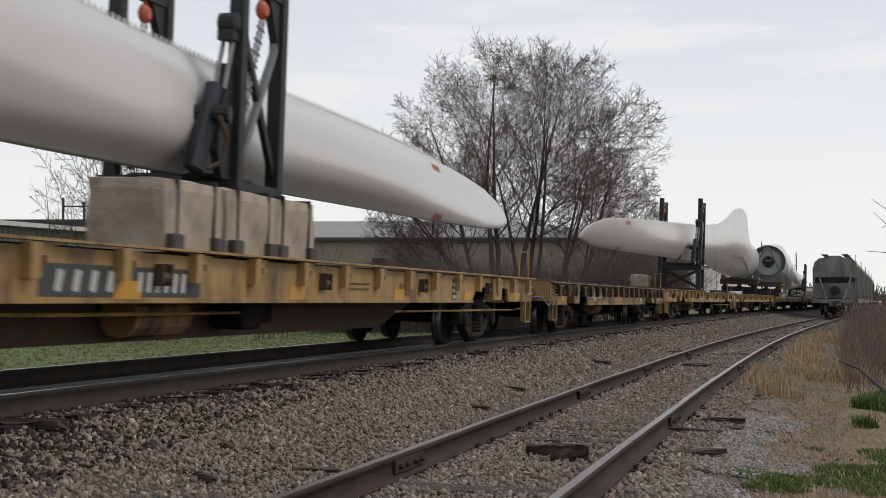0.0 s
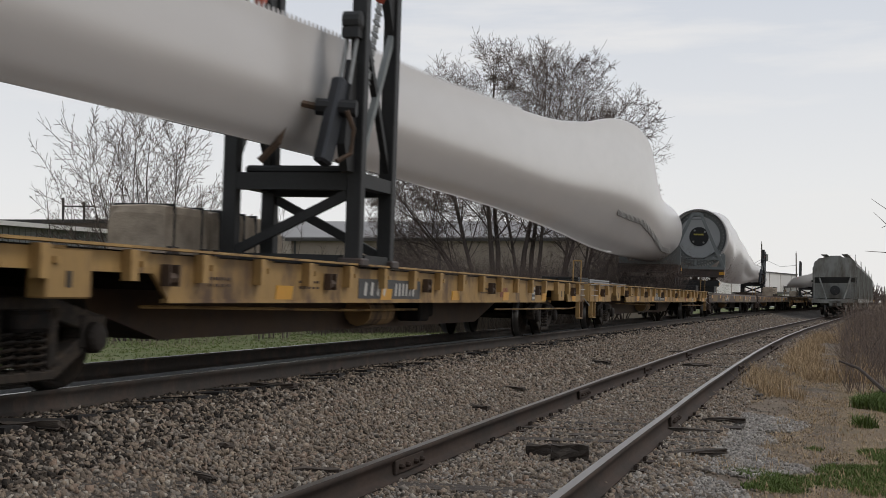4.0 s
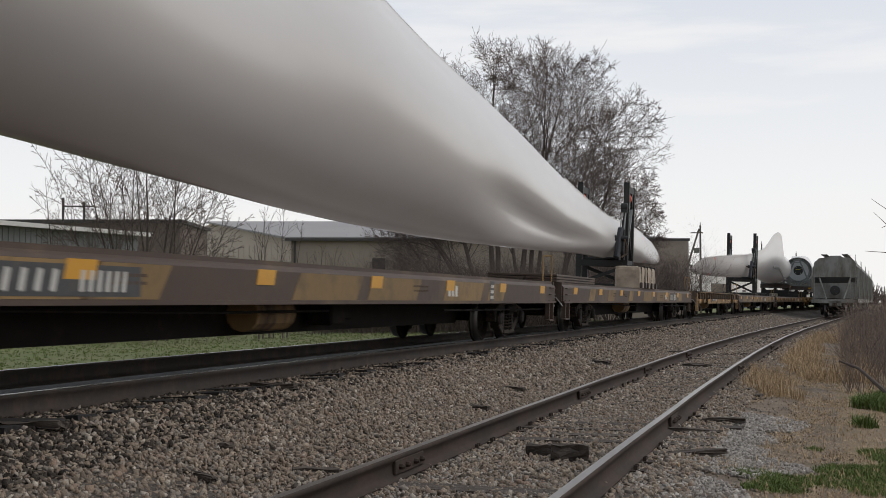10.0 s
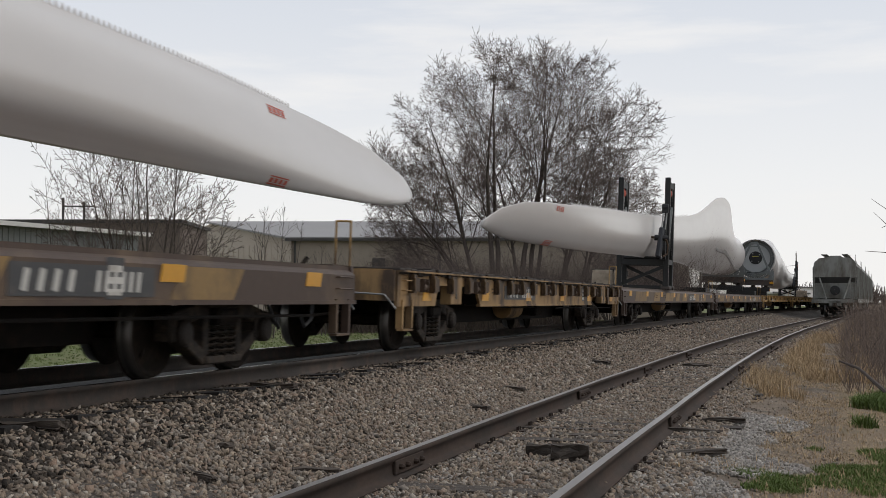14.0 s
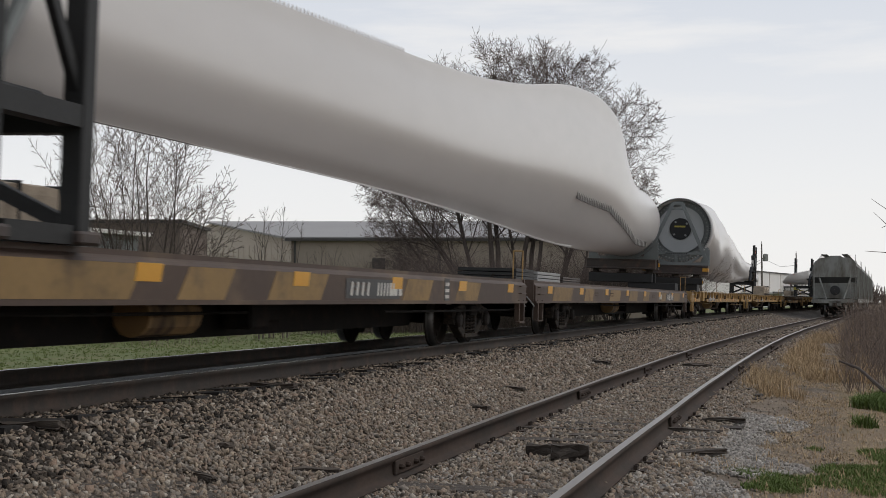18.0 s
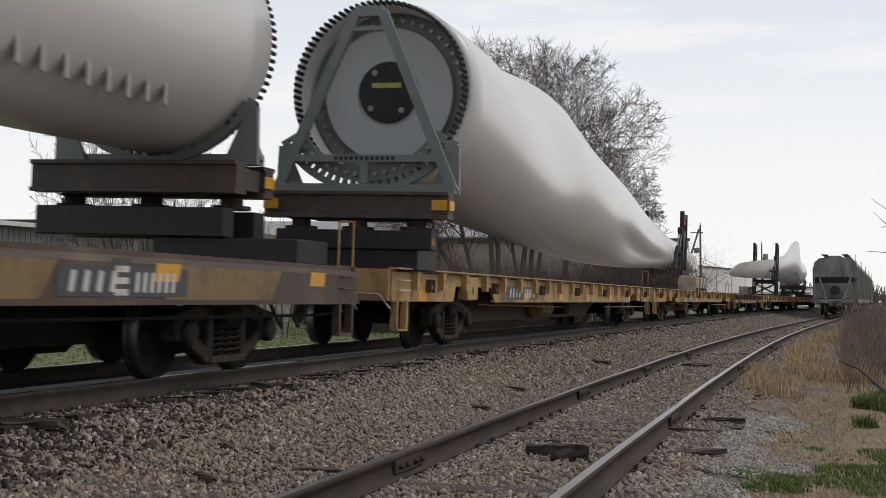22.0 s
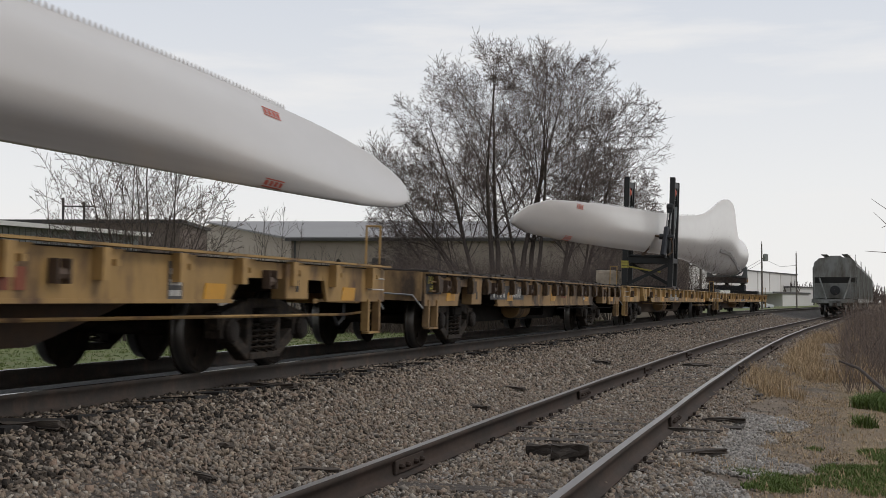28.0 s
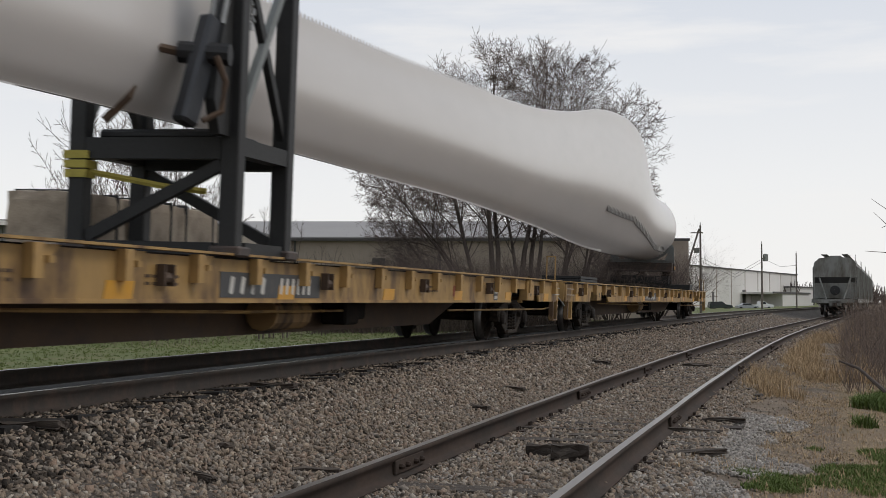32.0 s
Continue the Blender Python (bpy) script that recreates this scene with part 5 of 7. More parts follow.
    for k in range(3):
        y = -4.4 + 4.4 * k
        bm = bmesh.new()
        prism(bm, [(y - 2.1, 1.36), (y + 2.1, 1.36), (y + 0.4, 0.45), (y - 0.4, 0.45)], "x", -1.2, 1.2)
        part("hopper_bay", bm, M_HOPPER, ob)
    bm = bmesh.new()
    for x in (-0.75, 0.75):
        bx(bm, x - 0.22, x + 0.22, -h + 0.3, h - 0.3, 4.62, 4.66)
        for k in range(8):
            y = -h + 0.8 + k * (2 * h - 1.6) / 7
            bx(bm, x - 0.03, x + 0.03, y - 0.02, y + 0.02, 4.25, 4.63)
    part("roof_walk", bm, M_HOPPER, ob)
    bm = bmesh.new()
    bx(bm, -0.4, 0.4, -h + 1.8, h - 1.8, 4.49, 4.60)
    part("roof_hatch", bm, M_HOPPER, ob)
    ms = truck_meshes()
    for ty in (-h + 1.9, h - 1.9):
        t = sub("truck", ms["bolster"], ob, pose(0, ty, 0))
        for s in (-1, 1):
            sub("side_frame", ms["side_frame"], t, pose(s * 1.0, 0, 0))
        for dy in (-0.889, 0.889):
            sub("wheelset", ms["wheelset"], t, pose(0, dy, WHEEL_R))
    return tagged(ob, "grey covered hopper car parked on the siding", "hopper car", "parked hopper cars")


first_hopper = hopper()
for k in range(4):
    y = 110.3 + 18.3 * k
    x, slope = side_x(y)
    m = pose(x, y, SIDE_Z, 0, 0, -math.degrees(math.atan(slope)))
    if k == 0:
        first_hopper.matrix_basis = m
    else:
        copy_thing(first_hopper, m)


# ---- buildings beyond the line ----
def wall_run(bm, p, q, z0, z1, t=0.25):
    """A wall from p to q on the plan."""
    p, q = Vector((p.x, p.y, 0)), Vector((q.x, q.y, 0))
    d = (q - p).normalized()
    n_ = Vector((-d.y, d.x, 0))
    m = Matrix((d, n_, Vector((0, 0, 1)))).transposed().to_4x4()
    m.translation = p
    bx(bm, 0, (q - p).length, 0, t, z0, z1, m)
    return m, (q - p).length


def ribs(thing, m, length, z0, z1, gap, material, deep=0.05, wide=0.06, name="siding_rib"):
    bm = bmesh.new()
    bx(bm, -wide / 2, wide / 2, -deep, 0.0, z0, z1)
    first = None
    for k in range(1, int(length / gap)):
        mm = m @ Matrix.Translation((k * gap, 0, 0))
        first = again(first, thing, mm) if first else part(name, bm, material, thing, "", mm)


def low_shed():
    ob = new("storage_shed")
    a, b = off(-24.5, 35.5), off(-14.2, 60.6)
    bm = bmesh.new()
    m, length = wall_run(bm, a, b, -0.8, 3.75)
    part("wall", bm, M_SHED, ob)
    ribs(ob, m, length, -0.7, 3.7, 0.34, M_SHED, 0.035, 0.12)
    bm = bmesh.new()
    bx(bm, -0.5, length + 0.3, -0.45, 6.0, 3.76, 3.92, m)
    part("roof", bm, M_ROOF, ob)
    bm = bmesh.new()
    bx(bm, -0.5, length + 0.3, -0.6, -0.46, 3.72, 3.90, m)
    part("gutter", bm, M_PALE, ob, "pale metal gutter")
    bm = bmesh.new()
    bx(bm, length - 0.25, length, 0.26, 6, -0.8, 3.74, m)
    part("end_wall", bm, M_SHED, ob)
    return tagged(ob, "low galvanised metal shed with pale gutter", "shed")


low_shed()


def brown_building():
    ob = new("brick_building")
    a, b = off(-42, 78), off(-15.8, 78)
    bm = bmesh.new()
    m, length = wall_run(bm, a, b, -0.9, 5.4, 9)
    part("wall", bm, M_BRICK, ob)
    bm = bmesh.new()
    bx(bm, -0.2, length + 0.2, -0.2, 9.2, 5.41, 5.62, m)
    part("parapet", bm, M_TRIM, ob)
    for x in (18.6, 19.9):
        bm = bmesh.new()
        tube(bm, [m @ Vector((x, 2, 5.62)), m @ Vector((x, 2, 7.1 - (x > 19) * 0.25))], 0.08, 8)
        part("roof_pipe", bm, M_TRIM, ob)
    bm = bmesh.new()
    bx(bm, 18.7, 20.6, 1.9, 2.1, 6.52, 6.60, m)
    part("roof_duct", bm, M_TRIM, ob)
    return tagged(ob, "flat-roofed dark brown brick building", "building")


brown_building()


def warehouse():
    ob = new("warehouse")
    c0, c1, g, g2 = off(-10.5, 90), off(17.0, 90), off(-19.0, 106), off(-27.5, 122)
    ez, rz = 5.0, 7.05
    bm = bmesh.new()
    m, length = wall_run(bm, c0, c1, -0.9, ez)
    part("wall", bm, M_TANWALL_DIM, ob, "grey-tan metal wall with shade in its colour")
    ribs(ob, m, length, -0.8, ez - 0.05, 0.9, M_TANWALL_DIM, 0.03, 0.08)
    bm = bmesh.new()                                    # gable end
    lo = [(p.x, p.y, -0.9) for p in (g2, g, c0)]
    pts = lo + [(c0.x, c0.y, ez), (g.x, g.y, rz), (g2.x, g2.y, ez)]
    inward = (off(0, 1) * 0.0 + (c1 - c0).normalized()) * 0.25
    front = [bm.verts.new(p) for p in pts]
    back = [bm.verts.new(Vector(p) + inward) for p in pts]
    bm.faces.new(front)
    bm.faces.new(back[::-1])
    for i in range(6):
        bm.faces.new((front[i], back[i], back[(i + 1) % 6], front[(i + 1) % 6]))
    bmesh.ops.recalc_face_normals(bm, faces=bm.faces[:])
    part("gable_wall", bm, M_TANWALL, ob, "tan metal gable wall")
    mg = Matrix.Identity(4)
    d = (c0 - g2).normalized()
    mg = Matrix((d, Vector((-d.y, d.x, 0)), Vector((0, 0, 1)))).transposed().to_4x4()
    mg.translation = g2
    ribs(ob, mg, (c0 - g2).length, -0.8, ez - 0.1, 1.2, M_TANWALL, 0.03, 0.08)
    along = (c1 - c0).normalized()
    bm = bmesh.new()                                    # roof slope, standing seams
    over = -along * 0.4
    e0, e1 = c0 + over + Vector((0, 0, ez + 0.02)) + off(0, -0.5), c1 + Vector((0, 0, ez + 0.02)) + off(0, -0.5)
    r0 = g + over + Vector((0, 0, rz + 0.06))
    r1 = r0 + along * 17.2
    vs = [bm.verts.new(p) for p in (e0, e0 + along * 26, r1 + along * 8, r1 + along * 2, r0)]
    ext = bmesh.ops.extrude_face_region(bm, geom=[bm.faces.new(vs)])
    for v in ext["geom"]:
        if isinstance(v, bmesh.types.BMVert):
            v.co.z += 0.14
    bmesh.ops.recalc_face_normals(bm, faces=bm.faces[:])
    part("roof", bm, M_ROOF, ob, "pale grey metal roof")
    bm = bmesh.new()
    bx(bm, -0.4, length, -0.56, -0.44, ez - 0.12, ez + 0.06, m)
    part("eave_trim", bm, M_TRIM, ob)
    bm = bmesh.new()
    bx(bm, 0.2, 0.32, -0.2, -0.05, -0.8, ez - 0.1, m)
    part("downpipe", bm, M_TRIM, ob)
    for x, w, z, h in ((3.6, 1.3, 2.2, 0.22), (5.6, 0.9, 2.9, 0.8), (10.2, 0.14, -0.5, 5.2)):
        bm = bmesh.new()
        bx(bm, x, x + w, -0.06, 0.0, z, z + h, m)
        part("wall_fitting", bm, M_TRIM, ob)
    return tagged(ob, "long metal warehouse with tan gable and grey roof", "warehouse")


warehouse()


def far_hall():
    ob = new("industrial_hall")
    a, b = off(40, 278), off(117.5, 432)
    bm = bmesh.new()
    m, length = wall_run(bm, a, b, -1.2, 9.45, 30)
    part("wall", bm, M_PALE, ob)
    bm = bmesh.new()
    bx(bm, -0.3, length + 0.3, -0.3, 30, 9.46, 9.8, m)
    part("roof_edge", bm, M_TRIM, ob)
    bm = bmesh.new()
    bx(bm, -0.12, 0.12, -0.12, 0.0, -1.1, 9.44)
    first = None
    x = 8.0
    while x < length:
        mm = m @ Matrix.Translation((x, 0, 0))
        first = again(first, ob, mm) if first else part("panel_joint", bm, M_TANWALL_DIM, ob, "", mm)
        x += 15.5
    for x, w, h in ((46, 1.6, 4.2), (66, 1.6, 4.2), (98, 4.0, 5.0), (30, 2.4, 4.5)):
        bm = bmesh.new()
        bx(bm, x, x + w, -0.10, -0.02, -1.0, -1.0 + h, m)
        part("door", bm, M_TRIM, ob, "dark doorway")
    bm = bmesh.new()
    bx(bm, 96, 146, -9, -0.02, 2.9, 3.4, m)
    bx(bm, 108, 146, -9, -0.02, -1.1, 2.88, m)
    part("annex", bm, M_PALE, ob, "low flat-roofed annex")
    bm = bmesh.new()
    bx(bm, 95.5, 146.5, -9.4, -8.98, 3.0, 3.5, m)
    part("annex_fascia", bm, M_TRIM, ob)
    return tagged(ob, "large pale metal industrial hall with panel joints", "industrial hall")


far_hall()
far_shed = new("white_shed")
bm = bmesh.new()
wm, wlen = wall_run(bm, off(112, 412), off(124, 436), -1.2, 5.2, 14)
part("wall", bm, M_PALE, far_shed)
bm = bmesh.new()
bx(bm, -0.4, wlen + 0.4, -0.5, 14.5, 5.22, 5.6, wm)
part("roof", bm, M_TRIM, far_shed)
tagged(far_shed, "small white metal shed with dark roof", "shed")


def pole(side, ahead, height, extras):
    ob = new("utility_pole")
    p = off(side, ahead)
    z = -0.9
    bm = bmesh.new()
    tube(bm, [(0, 0, z), (0, 0, z + height)], [0.16, 0.10], 8)
    part("shaft", bm, M_POLE, ob)
    bm = bmesh.new()
    tube(bm, [(0, 0, z + height), (0, 0, z + height + 0.35)], 0.05, 6)
    part("insulator", bm, M_CHAIN, ob)
    if "drum" in extras:
        bm = bmesh.new()
        disc(bm, (0.55, 0.1, z + height - 2.6), (0, 0, 1), [(0.36, 0), (0.38, 0.05), (0.38, 1.0), (0.2, 1.1)], 14)
        bx(bm, 0.0, 0.3, 0.0, 0.15, z + height - 2.3, z + height - 2.2)
        part("transformer", bm, M_HOPPER, ob, "grey pole transformer")
    if "arm" in extras:
        bm = bmesh.new()
        bx(bm, -1.1, 0.3, -0.06, 0.06, z + height - 0.9, z + height - 0.78)
        part("crossarm", bm, M_POLE, ob)
        bm = bmesh.new()
        bx(bm, -0.75, -0.15, -0.2, 0.2, z + height - 3.2, z + height - 2.6)
        part("switch_box", bm, M_HOPPER, ob, "grey switch box")
        bm = bmesh.new()
        tube(bm, [off(-2.6, 0, z + 2.2), off(-0.15, 0, z + height - 0.4)], [0.13, 0.10], 8)
        tube(bm, [off(-2.65, 0, z), off(-2.6, 0, z + 2.3)], 0.13, 8)
        part("leaning_brace", bm, M_POLE, ob)
    ob.matrix_basis = Matrix.Translation(p)
    tagged(ob, "weathered wooden utility pole" + (" with leaning brace" if "arm" in extras else " with transformer" if "drum" in extras else " carrying wires"), "utility pole", "utility poles")
    return p


p1, p2, p3 = pole(29.7, 150, 10.4, ("arm",)), pole(47.3, 193, 10.2, ("drum",)), pole(63.0, 232, 10.3, ())
bm = bmesh.new()
for za, zb in ((8.6, 6.8), (8.2, 6.4)):
    tube(bm, [p2 + Vector((0, 0, za - 1.6)), (p2 + p1) / 2 + Vector((0, 0, (za + zb) / 2 - 3.4)), p1 + Vector((0, 0, zb - 1.0))], 0.03, 4)
for za, zb in ((7.2, 7.2),):
    tube(bm, [p2 + Vector((0, 0, za)), (p2 + p3) / 2 + Vector((0, 0, za - 0.8)), p3 + Vector((0, 0, zb))], 0.025, 4)
tagged(part("overhead_wire", bm, M_TRIM, None), "sagging overhead wires between poles", "wire")


def parked_car(side, ahead, z, kind, paint, label):
    ob = new("parked_car")
    L, W = (4.8, 1.85) if kind != "sedan" else (4.5, 1.75)
    prof = {"suv": [(-2.4, 0.45), (-2.4, 1.0), (-2.25, 1.7), (0.2, 1.75), (0.95, 1.15), (2.2, 1.0), (2.4, 0.7), (2.4, 0.45)],
            "sedan": [(-2.25, 0.4), (-2.2, 0.9), (-1.5, 1.0), (-0.9, 1.4), (0.3, 1.42), (1.1, 0.98), (2.1, 0.85), (2.25, 0.6), (2.25, 0.4)],
            "pickup": [(-2.6, 0.5), (-2.6, 1.1), (-0.5, 1.12), (-0.4, 1.8), (0.7, 1.8), (1.3, 1.2), (2.5, 1.1), (2.6, 0.8), (2.6, 0.5)]}[kind]
    bm = bmesh.new()
    prism(bm, prof, "y", -W / 2, W / 2)
    bmesh.ops.bevel(bm, geom=[e for e in bm.edges], offset=0.07, segments=2, affect="EDGES")
    part("body", bm, paint, ob)
    win = {"suv": (-2.0, 0.35, 1.12, 1.6), "sedan": (-1.2, 0.6, 0.98, 1.32), "pickup": (-0.3, 0.75, 1.2, 1.7)}[kind]
    for s in (-1, 1):
        bm = bmesh.new()
        a, b, z0, z1 = win
        prism(bm, [(a, z0), (a + 0.12, z1), (b - 0.1, z1), (b + 0.25, z0)], "y", min(s * W / 2, s * (W / 2 + 0.012)), max(s * W / 2, s * (W / 2 + 0.012)))
        part("window", bm, M_GLASS, ob)
        for x in (-1.5, 1.5):
            bm = bmesh.new()
            disc(bm, (x, s * (W / 2 - 0.1), 0.36), (0, s, 0), [(0.36, -0.1), (0.36, 0.08), (0.30, 0.12), (0.2, 0.115)], 16)
            part("wheel", bm, M_TYRE, ob)
    bm = bmesh.new()
    for y in (-0.6, 0.6):
        bx(bm, 2.33 if kind != "sedan" else 2.2, 2.42 if kind != "sedan" else 2.28, y - 0.18, y + 0.18, 0.72, 0.86)
    part("headlight", bm, M_PALE, ob)
    ob.matrix_basis = Matrix.Translation(off(side, ahead, z)) @ pose(0, 0, 0, 0, 0, 22)
    tagged(ob, label, "car", "parked cars")


parked_car(56.6, 266, -1.0, "suv", M_CARDARK, "dark green parked sport utility vehicle")
parked_car(62.5, 268, -1.0, "sedan", M_CARGREY, "silver parked sedan beside the hall")
parked_car(66.3, 272, -1.0, "pickup", M_CARWHITE, "white pickup truck parked beside the hall")


# ---- bare trees and saplings ----
class Wood:
    """Collects tapered three- to five-sided limbs in two lists: thick limbs and fine twigs."""

    def __init__(self):
        self.data = {"limb": ([], []), "twig": ([], [])}

    def limb(self, pts, radii, kind, n):
        v, f_ = self.data[kind]
        for i, p in enumerate(pts):
            d = (pts[min(i + 1, len(pts) - 1)] - pts[max(i - 1, 0)]).normalized()
            a = d.cross(Vector((0.31, 0.17, 0.93))).normalized()
            b = d.cross(a)
            base = len(v)
            for k in range(n):
                t = 2 * math.pi * k / n
                v.append(p + radii[i] * (math.cos(t) * a + math.sin(t) * b))
            if i:
                for k in range(n):
                    f_.append((base - n + k, base - n + (k + 1) % n, base + (k + 1) % n, base + k))


def grow(wood, rnd, p, d, length, r, level, top, spread, droop, kids):
    steps = 5 if level < 2 else 3
    pts, radii = [p.copy()], [r]
    q = p.copy()
    for i in range(steps):
        wander = Vector((rnd.gauss(0, 1), rnd.gauss(0, 1), rnd.gauss(0, 0.6))) * (0.06 + 0.03 * level)
        d = (d + wander + Vector((0, 0, 0.10 - droop * level * 0.05))).normalized()
        q = q + d * (length / steps)
        pts.append(q.copy())
        radii.append(r * (1 - 0.55 * (i + 1) / steps) if level < top else r * (1 - 0.6 * (i + 1) / steps))
    wood.limb(pts, radii, "limb" if level < top - 1 else "twig", 6 if level == 0 else 5 if level < 3 else 3)
    if level >= top:
        return
    n = kids[min(level, len(kids) - 1)]
    for k in range(n):
        t = 0.35 + 0.65 * (k + rnd.random()) / n
        i = min(int(t * steps), steps - 1)
        f_ = t * steps - i
        base = pts[i].lerp(pts[i + 1], f_)
        dd = (pts[i + 1] - pts[i]).normalized()
        a = dd.cross(Vector((rnd.gauss(0, 1), rnd.gauss(0, 1), rnd.gauss(0, 1)))).normalized()
        ang = rnd.uniform(0.7, 1.25) * spread
        nd = (dd * math.cos(ang) + a * math.sin(ang)).normalized()
        grow(wood, rnd, base, nd, length * rnd.uniform(0.52, 0.78), radii[i] * rnd.uniform(0.48, 0.62), level + 1, top, spread, droop, kids)


def plant(name, label, category, spot, stems, top, kids, spread, seed, length, radius, lean, droop=0.3, group="", scale_z=1.0):
    rnd = random.Random(seed)
    wood = Wood()
    for k in range(stems):
        a = 2 * math.pi * (k + rnd.random() * 0.6) / max(stems, 1)
        d = Vector((math.cos(a) * lean, math.sin(a) * lean, 1)).normalized()
        p = Vector((math.cos(a), math.sin(a), 0)) * radius * (0.9 if stems > 1 else 0)
        grow(wood, rnd, p, d, length * rnd.uniform(0.85, 1.12), radius * rnd.uniform(0.75, 1.05), 0, top, spread, droop, kids)
    ob = new(name)
    for kind, nm, m_ in (("limb", "trunk", M_BARK), ("twig", "crown", M_TWIG)):
        v, f_ = wood.data[kind]
        if v:
            arr = np.array([tuple(x) for x in v])
            arr[:, 2] *= scale_z
            raw(nm, arr, f_, m_, ob)
    ob.matrix_basis = Matrix.Translation((spot.x, spot.y, ground_z(spot.x, spot.y) - 0.05))
    return tagged(ob, label, category, group)


def crown_reach(p, hull):
    """How far out of the crown a place lies: one on its uneven outline."""
    c, rr, lobes, swell = hull
    q = (np.array(p) - c) / rr
    k = float(np.linalg.norm(q)) + 1e-6
    return k / (1 + float((np.clip(lobes @ (q / k), 0, 1) ** 4 * swell).sum()))


def bough(wood, rnd, p, d, length, r, level, spec, hull, fine):
    """One branch bending up and outward, with side branches down to fine twigs that stop at the crown's outline."""
    count, share, angle, rate, wander = spec[level]
    steps = 7 if level == 0 else 4 if level < len(spec) - 2 else 2
    pts, radii, q = [p.copy()], [r], p.copy()
    for i in range(steps):
        d = (d + Vector((rnd.gauss(0, wander), rnd.gauss(0, wander), rnd.gauss(0, wander * 0.7) + (0.02 if level < 2 else 0.012)))).normalized()
        q = q + d * (length / steps)
        if (level or i > 3) and crown_reach(q, hull) > 1.0 + rnd.uniform(-0.12, 0.03):
            if i == 0:
                q = pts[-1] + d * (length / steps) * 0.5
            pts.append(q.copy())
            radii.append(max(r * 0.4, fine))
            break
        pts.append(q.copy())
        radii.append(max(r * (1 - (0.93 if level == 0 else 0.72) * (i + 1) / steps), fine))
    if level == 0:
        radii = [max(r * (1 - 0.95 * k / (len(pts) - 1)), fine) for k in range(len(pts))]
    wood.limb(pts, radii, "limb" if level < 2 else "twig", 6 if level == 0 else 4 if level == 1 else 3)
    if level + 1 >= len(spec):
        return
    n, seg = count, len(pts) - 1
    side = rnd.uniform(0, 6.28)
    for k in range(n):
        t = (0.32 if level == 0 else 0.12) + (0.66 if level == 0 else 0.80) * (k + rnd.random() * 0.9) / n
        i = min(int(t * seg), seg - 1)
        base = pts[i].lerp(pts[i + 1], t * seg - i)
        if crown_reach(base, hull) > 0.99:
            continue
        dd = (pts[i + 1] - pts[i]).normalized()
        e1 = dd.cross(Vector((0.3, 0.5, 0.1))).normalized()
        e2 = dd.cross(e1)
        side += 2.4 + rnd.uniform(-0.5, 0.5)
        ang = angle * rnd.uniform(0.65, 1.3)
        nd = dd * math.cos(ang) + (e1 * math.cos(side) + e2 * math.sin(side)) * math.sin(ang)
        rest = share * length * (1.08 - 0.5 * t) * rnd.uniform(0.7, 1.3)
        here = radii[i] + (radii[i + 1] - radii[i]) * (t * seg - i)
        bough(wood, rnd, base, nd.normalized(), rest, max(here * rate, fine * 1.1), level + 1, spec, hull, fine)


def fan_tree(name, label, spot, leaders, spec, centre, radii, seed, category="tree", group="", lobes=11, uneven=0.2, fine=0.0045):
    """A bare tree of several leaders, each (foot, aim, radius), in metres from the tree's foot."""
    rnd = random.Random(seed)
    r = np.random.RandomState(seed)
    lb = r.normal(size=(lobes, 3))
    lb /= np.linalg.norm(lb, axis=1, keepdims=True)
    hull = (np.array(centre), np.array(radii), lb, r.uniform(-uneven, uneven, lobes))
    wood = Wood()
    for foot, aim, rad in leaders:
        foot, aim = Vector(foot), Vector(aim)
        way = aim - foot
        bough(wood, rnd, foot, (way.normalized() + Vector((0, 0, 0.06))).normalized(), way.length, rad, 0, spec, hull, fine)
    ob = new(name)
    for kind, nm, m_ in (("limb", "trunk", M_BARK), ("twig", "crown", M_TWIG)):
        v, f_ = wood.data[kind]
        if v:
            raw(nm, np.array([tuple(x) for x in v]), f_, m_, ob)
    ob.matrix_basis = Matrix.Translation((spot.x, spot.y, ground_z(spot.x, spot.y) - 0.05)) @ pose(0, 0, 0, 0, 0, math.degrees(YAW))
    return tagged(ob, label, category, group)


rl = random.Random(6)
LEADERS = []
for x0, lean, tall, rad in ((-1.7, -7.6, 3.0, 0.10), (-1.8, -7.8, 5.6, 0.12), (-1.5, -6.6, 8.2, 0.13), (-1.3, -4.9, 10.2, 0.14), (-1.0, -3.0, 11.8, 0.17), (-0.8, -1.4, 12.8, 0.16), (0.1, 0.5, 13.0, 0.17), (0.5, 2.0, 12.6, 0.15), (0.7, 3.4, 11.6, 0.13),
                            (1.9, 4.6, 10.2, 0.14), (2.4, 5.8, 8.6, 0.13), (2.7, 6.6, 6.6, 0.12), (2.9, 6.8, 4.4, 0.09), (1.6, 2.8, 9.6, 0.12), (-0.9, -5.4, 7.0, 0.10), (0.2, -0.6, 9.8, 0.12), (2.2, 4.6, 7.0, 0.10), (-1.2, -3.4, 8.6, 0.11), (-1.6, -6.4, 1.9, 0.07)):
    dy = rl.uniform(-4.4, 4.4)
    LEADERS.append(((x0, dy * 0.2, 0), (lean, dy, tall), rad))
fan_tree("tree", "large bare many-stemmed tree in early spring", off(3.5, 62), LEADERS, ((11, 0.44, 0.74, 0.42, 0.06), (8, 0.50, 0.70, 0.5, 0.09), (7, 0.52, 0.70, 0.55, 0.11), (4, 0.54, 0.7, 0.8, 0.14), (0, 0, 0, 0, 0.14)),
         (-0.3, 0, 6.75), (8.5, 6.3, 7.15), 12, lobes=16, uneven=0.10, fine=0.0066)
LEADERS = []
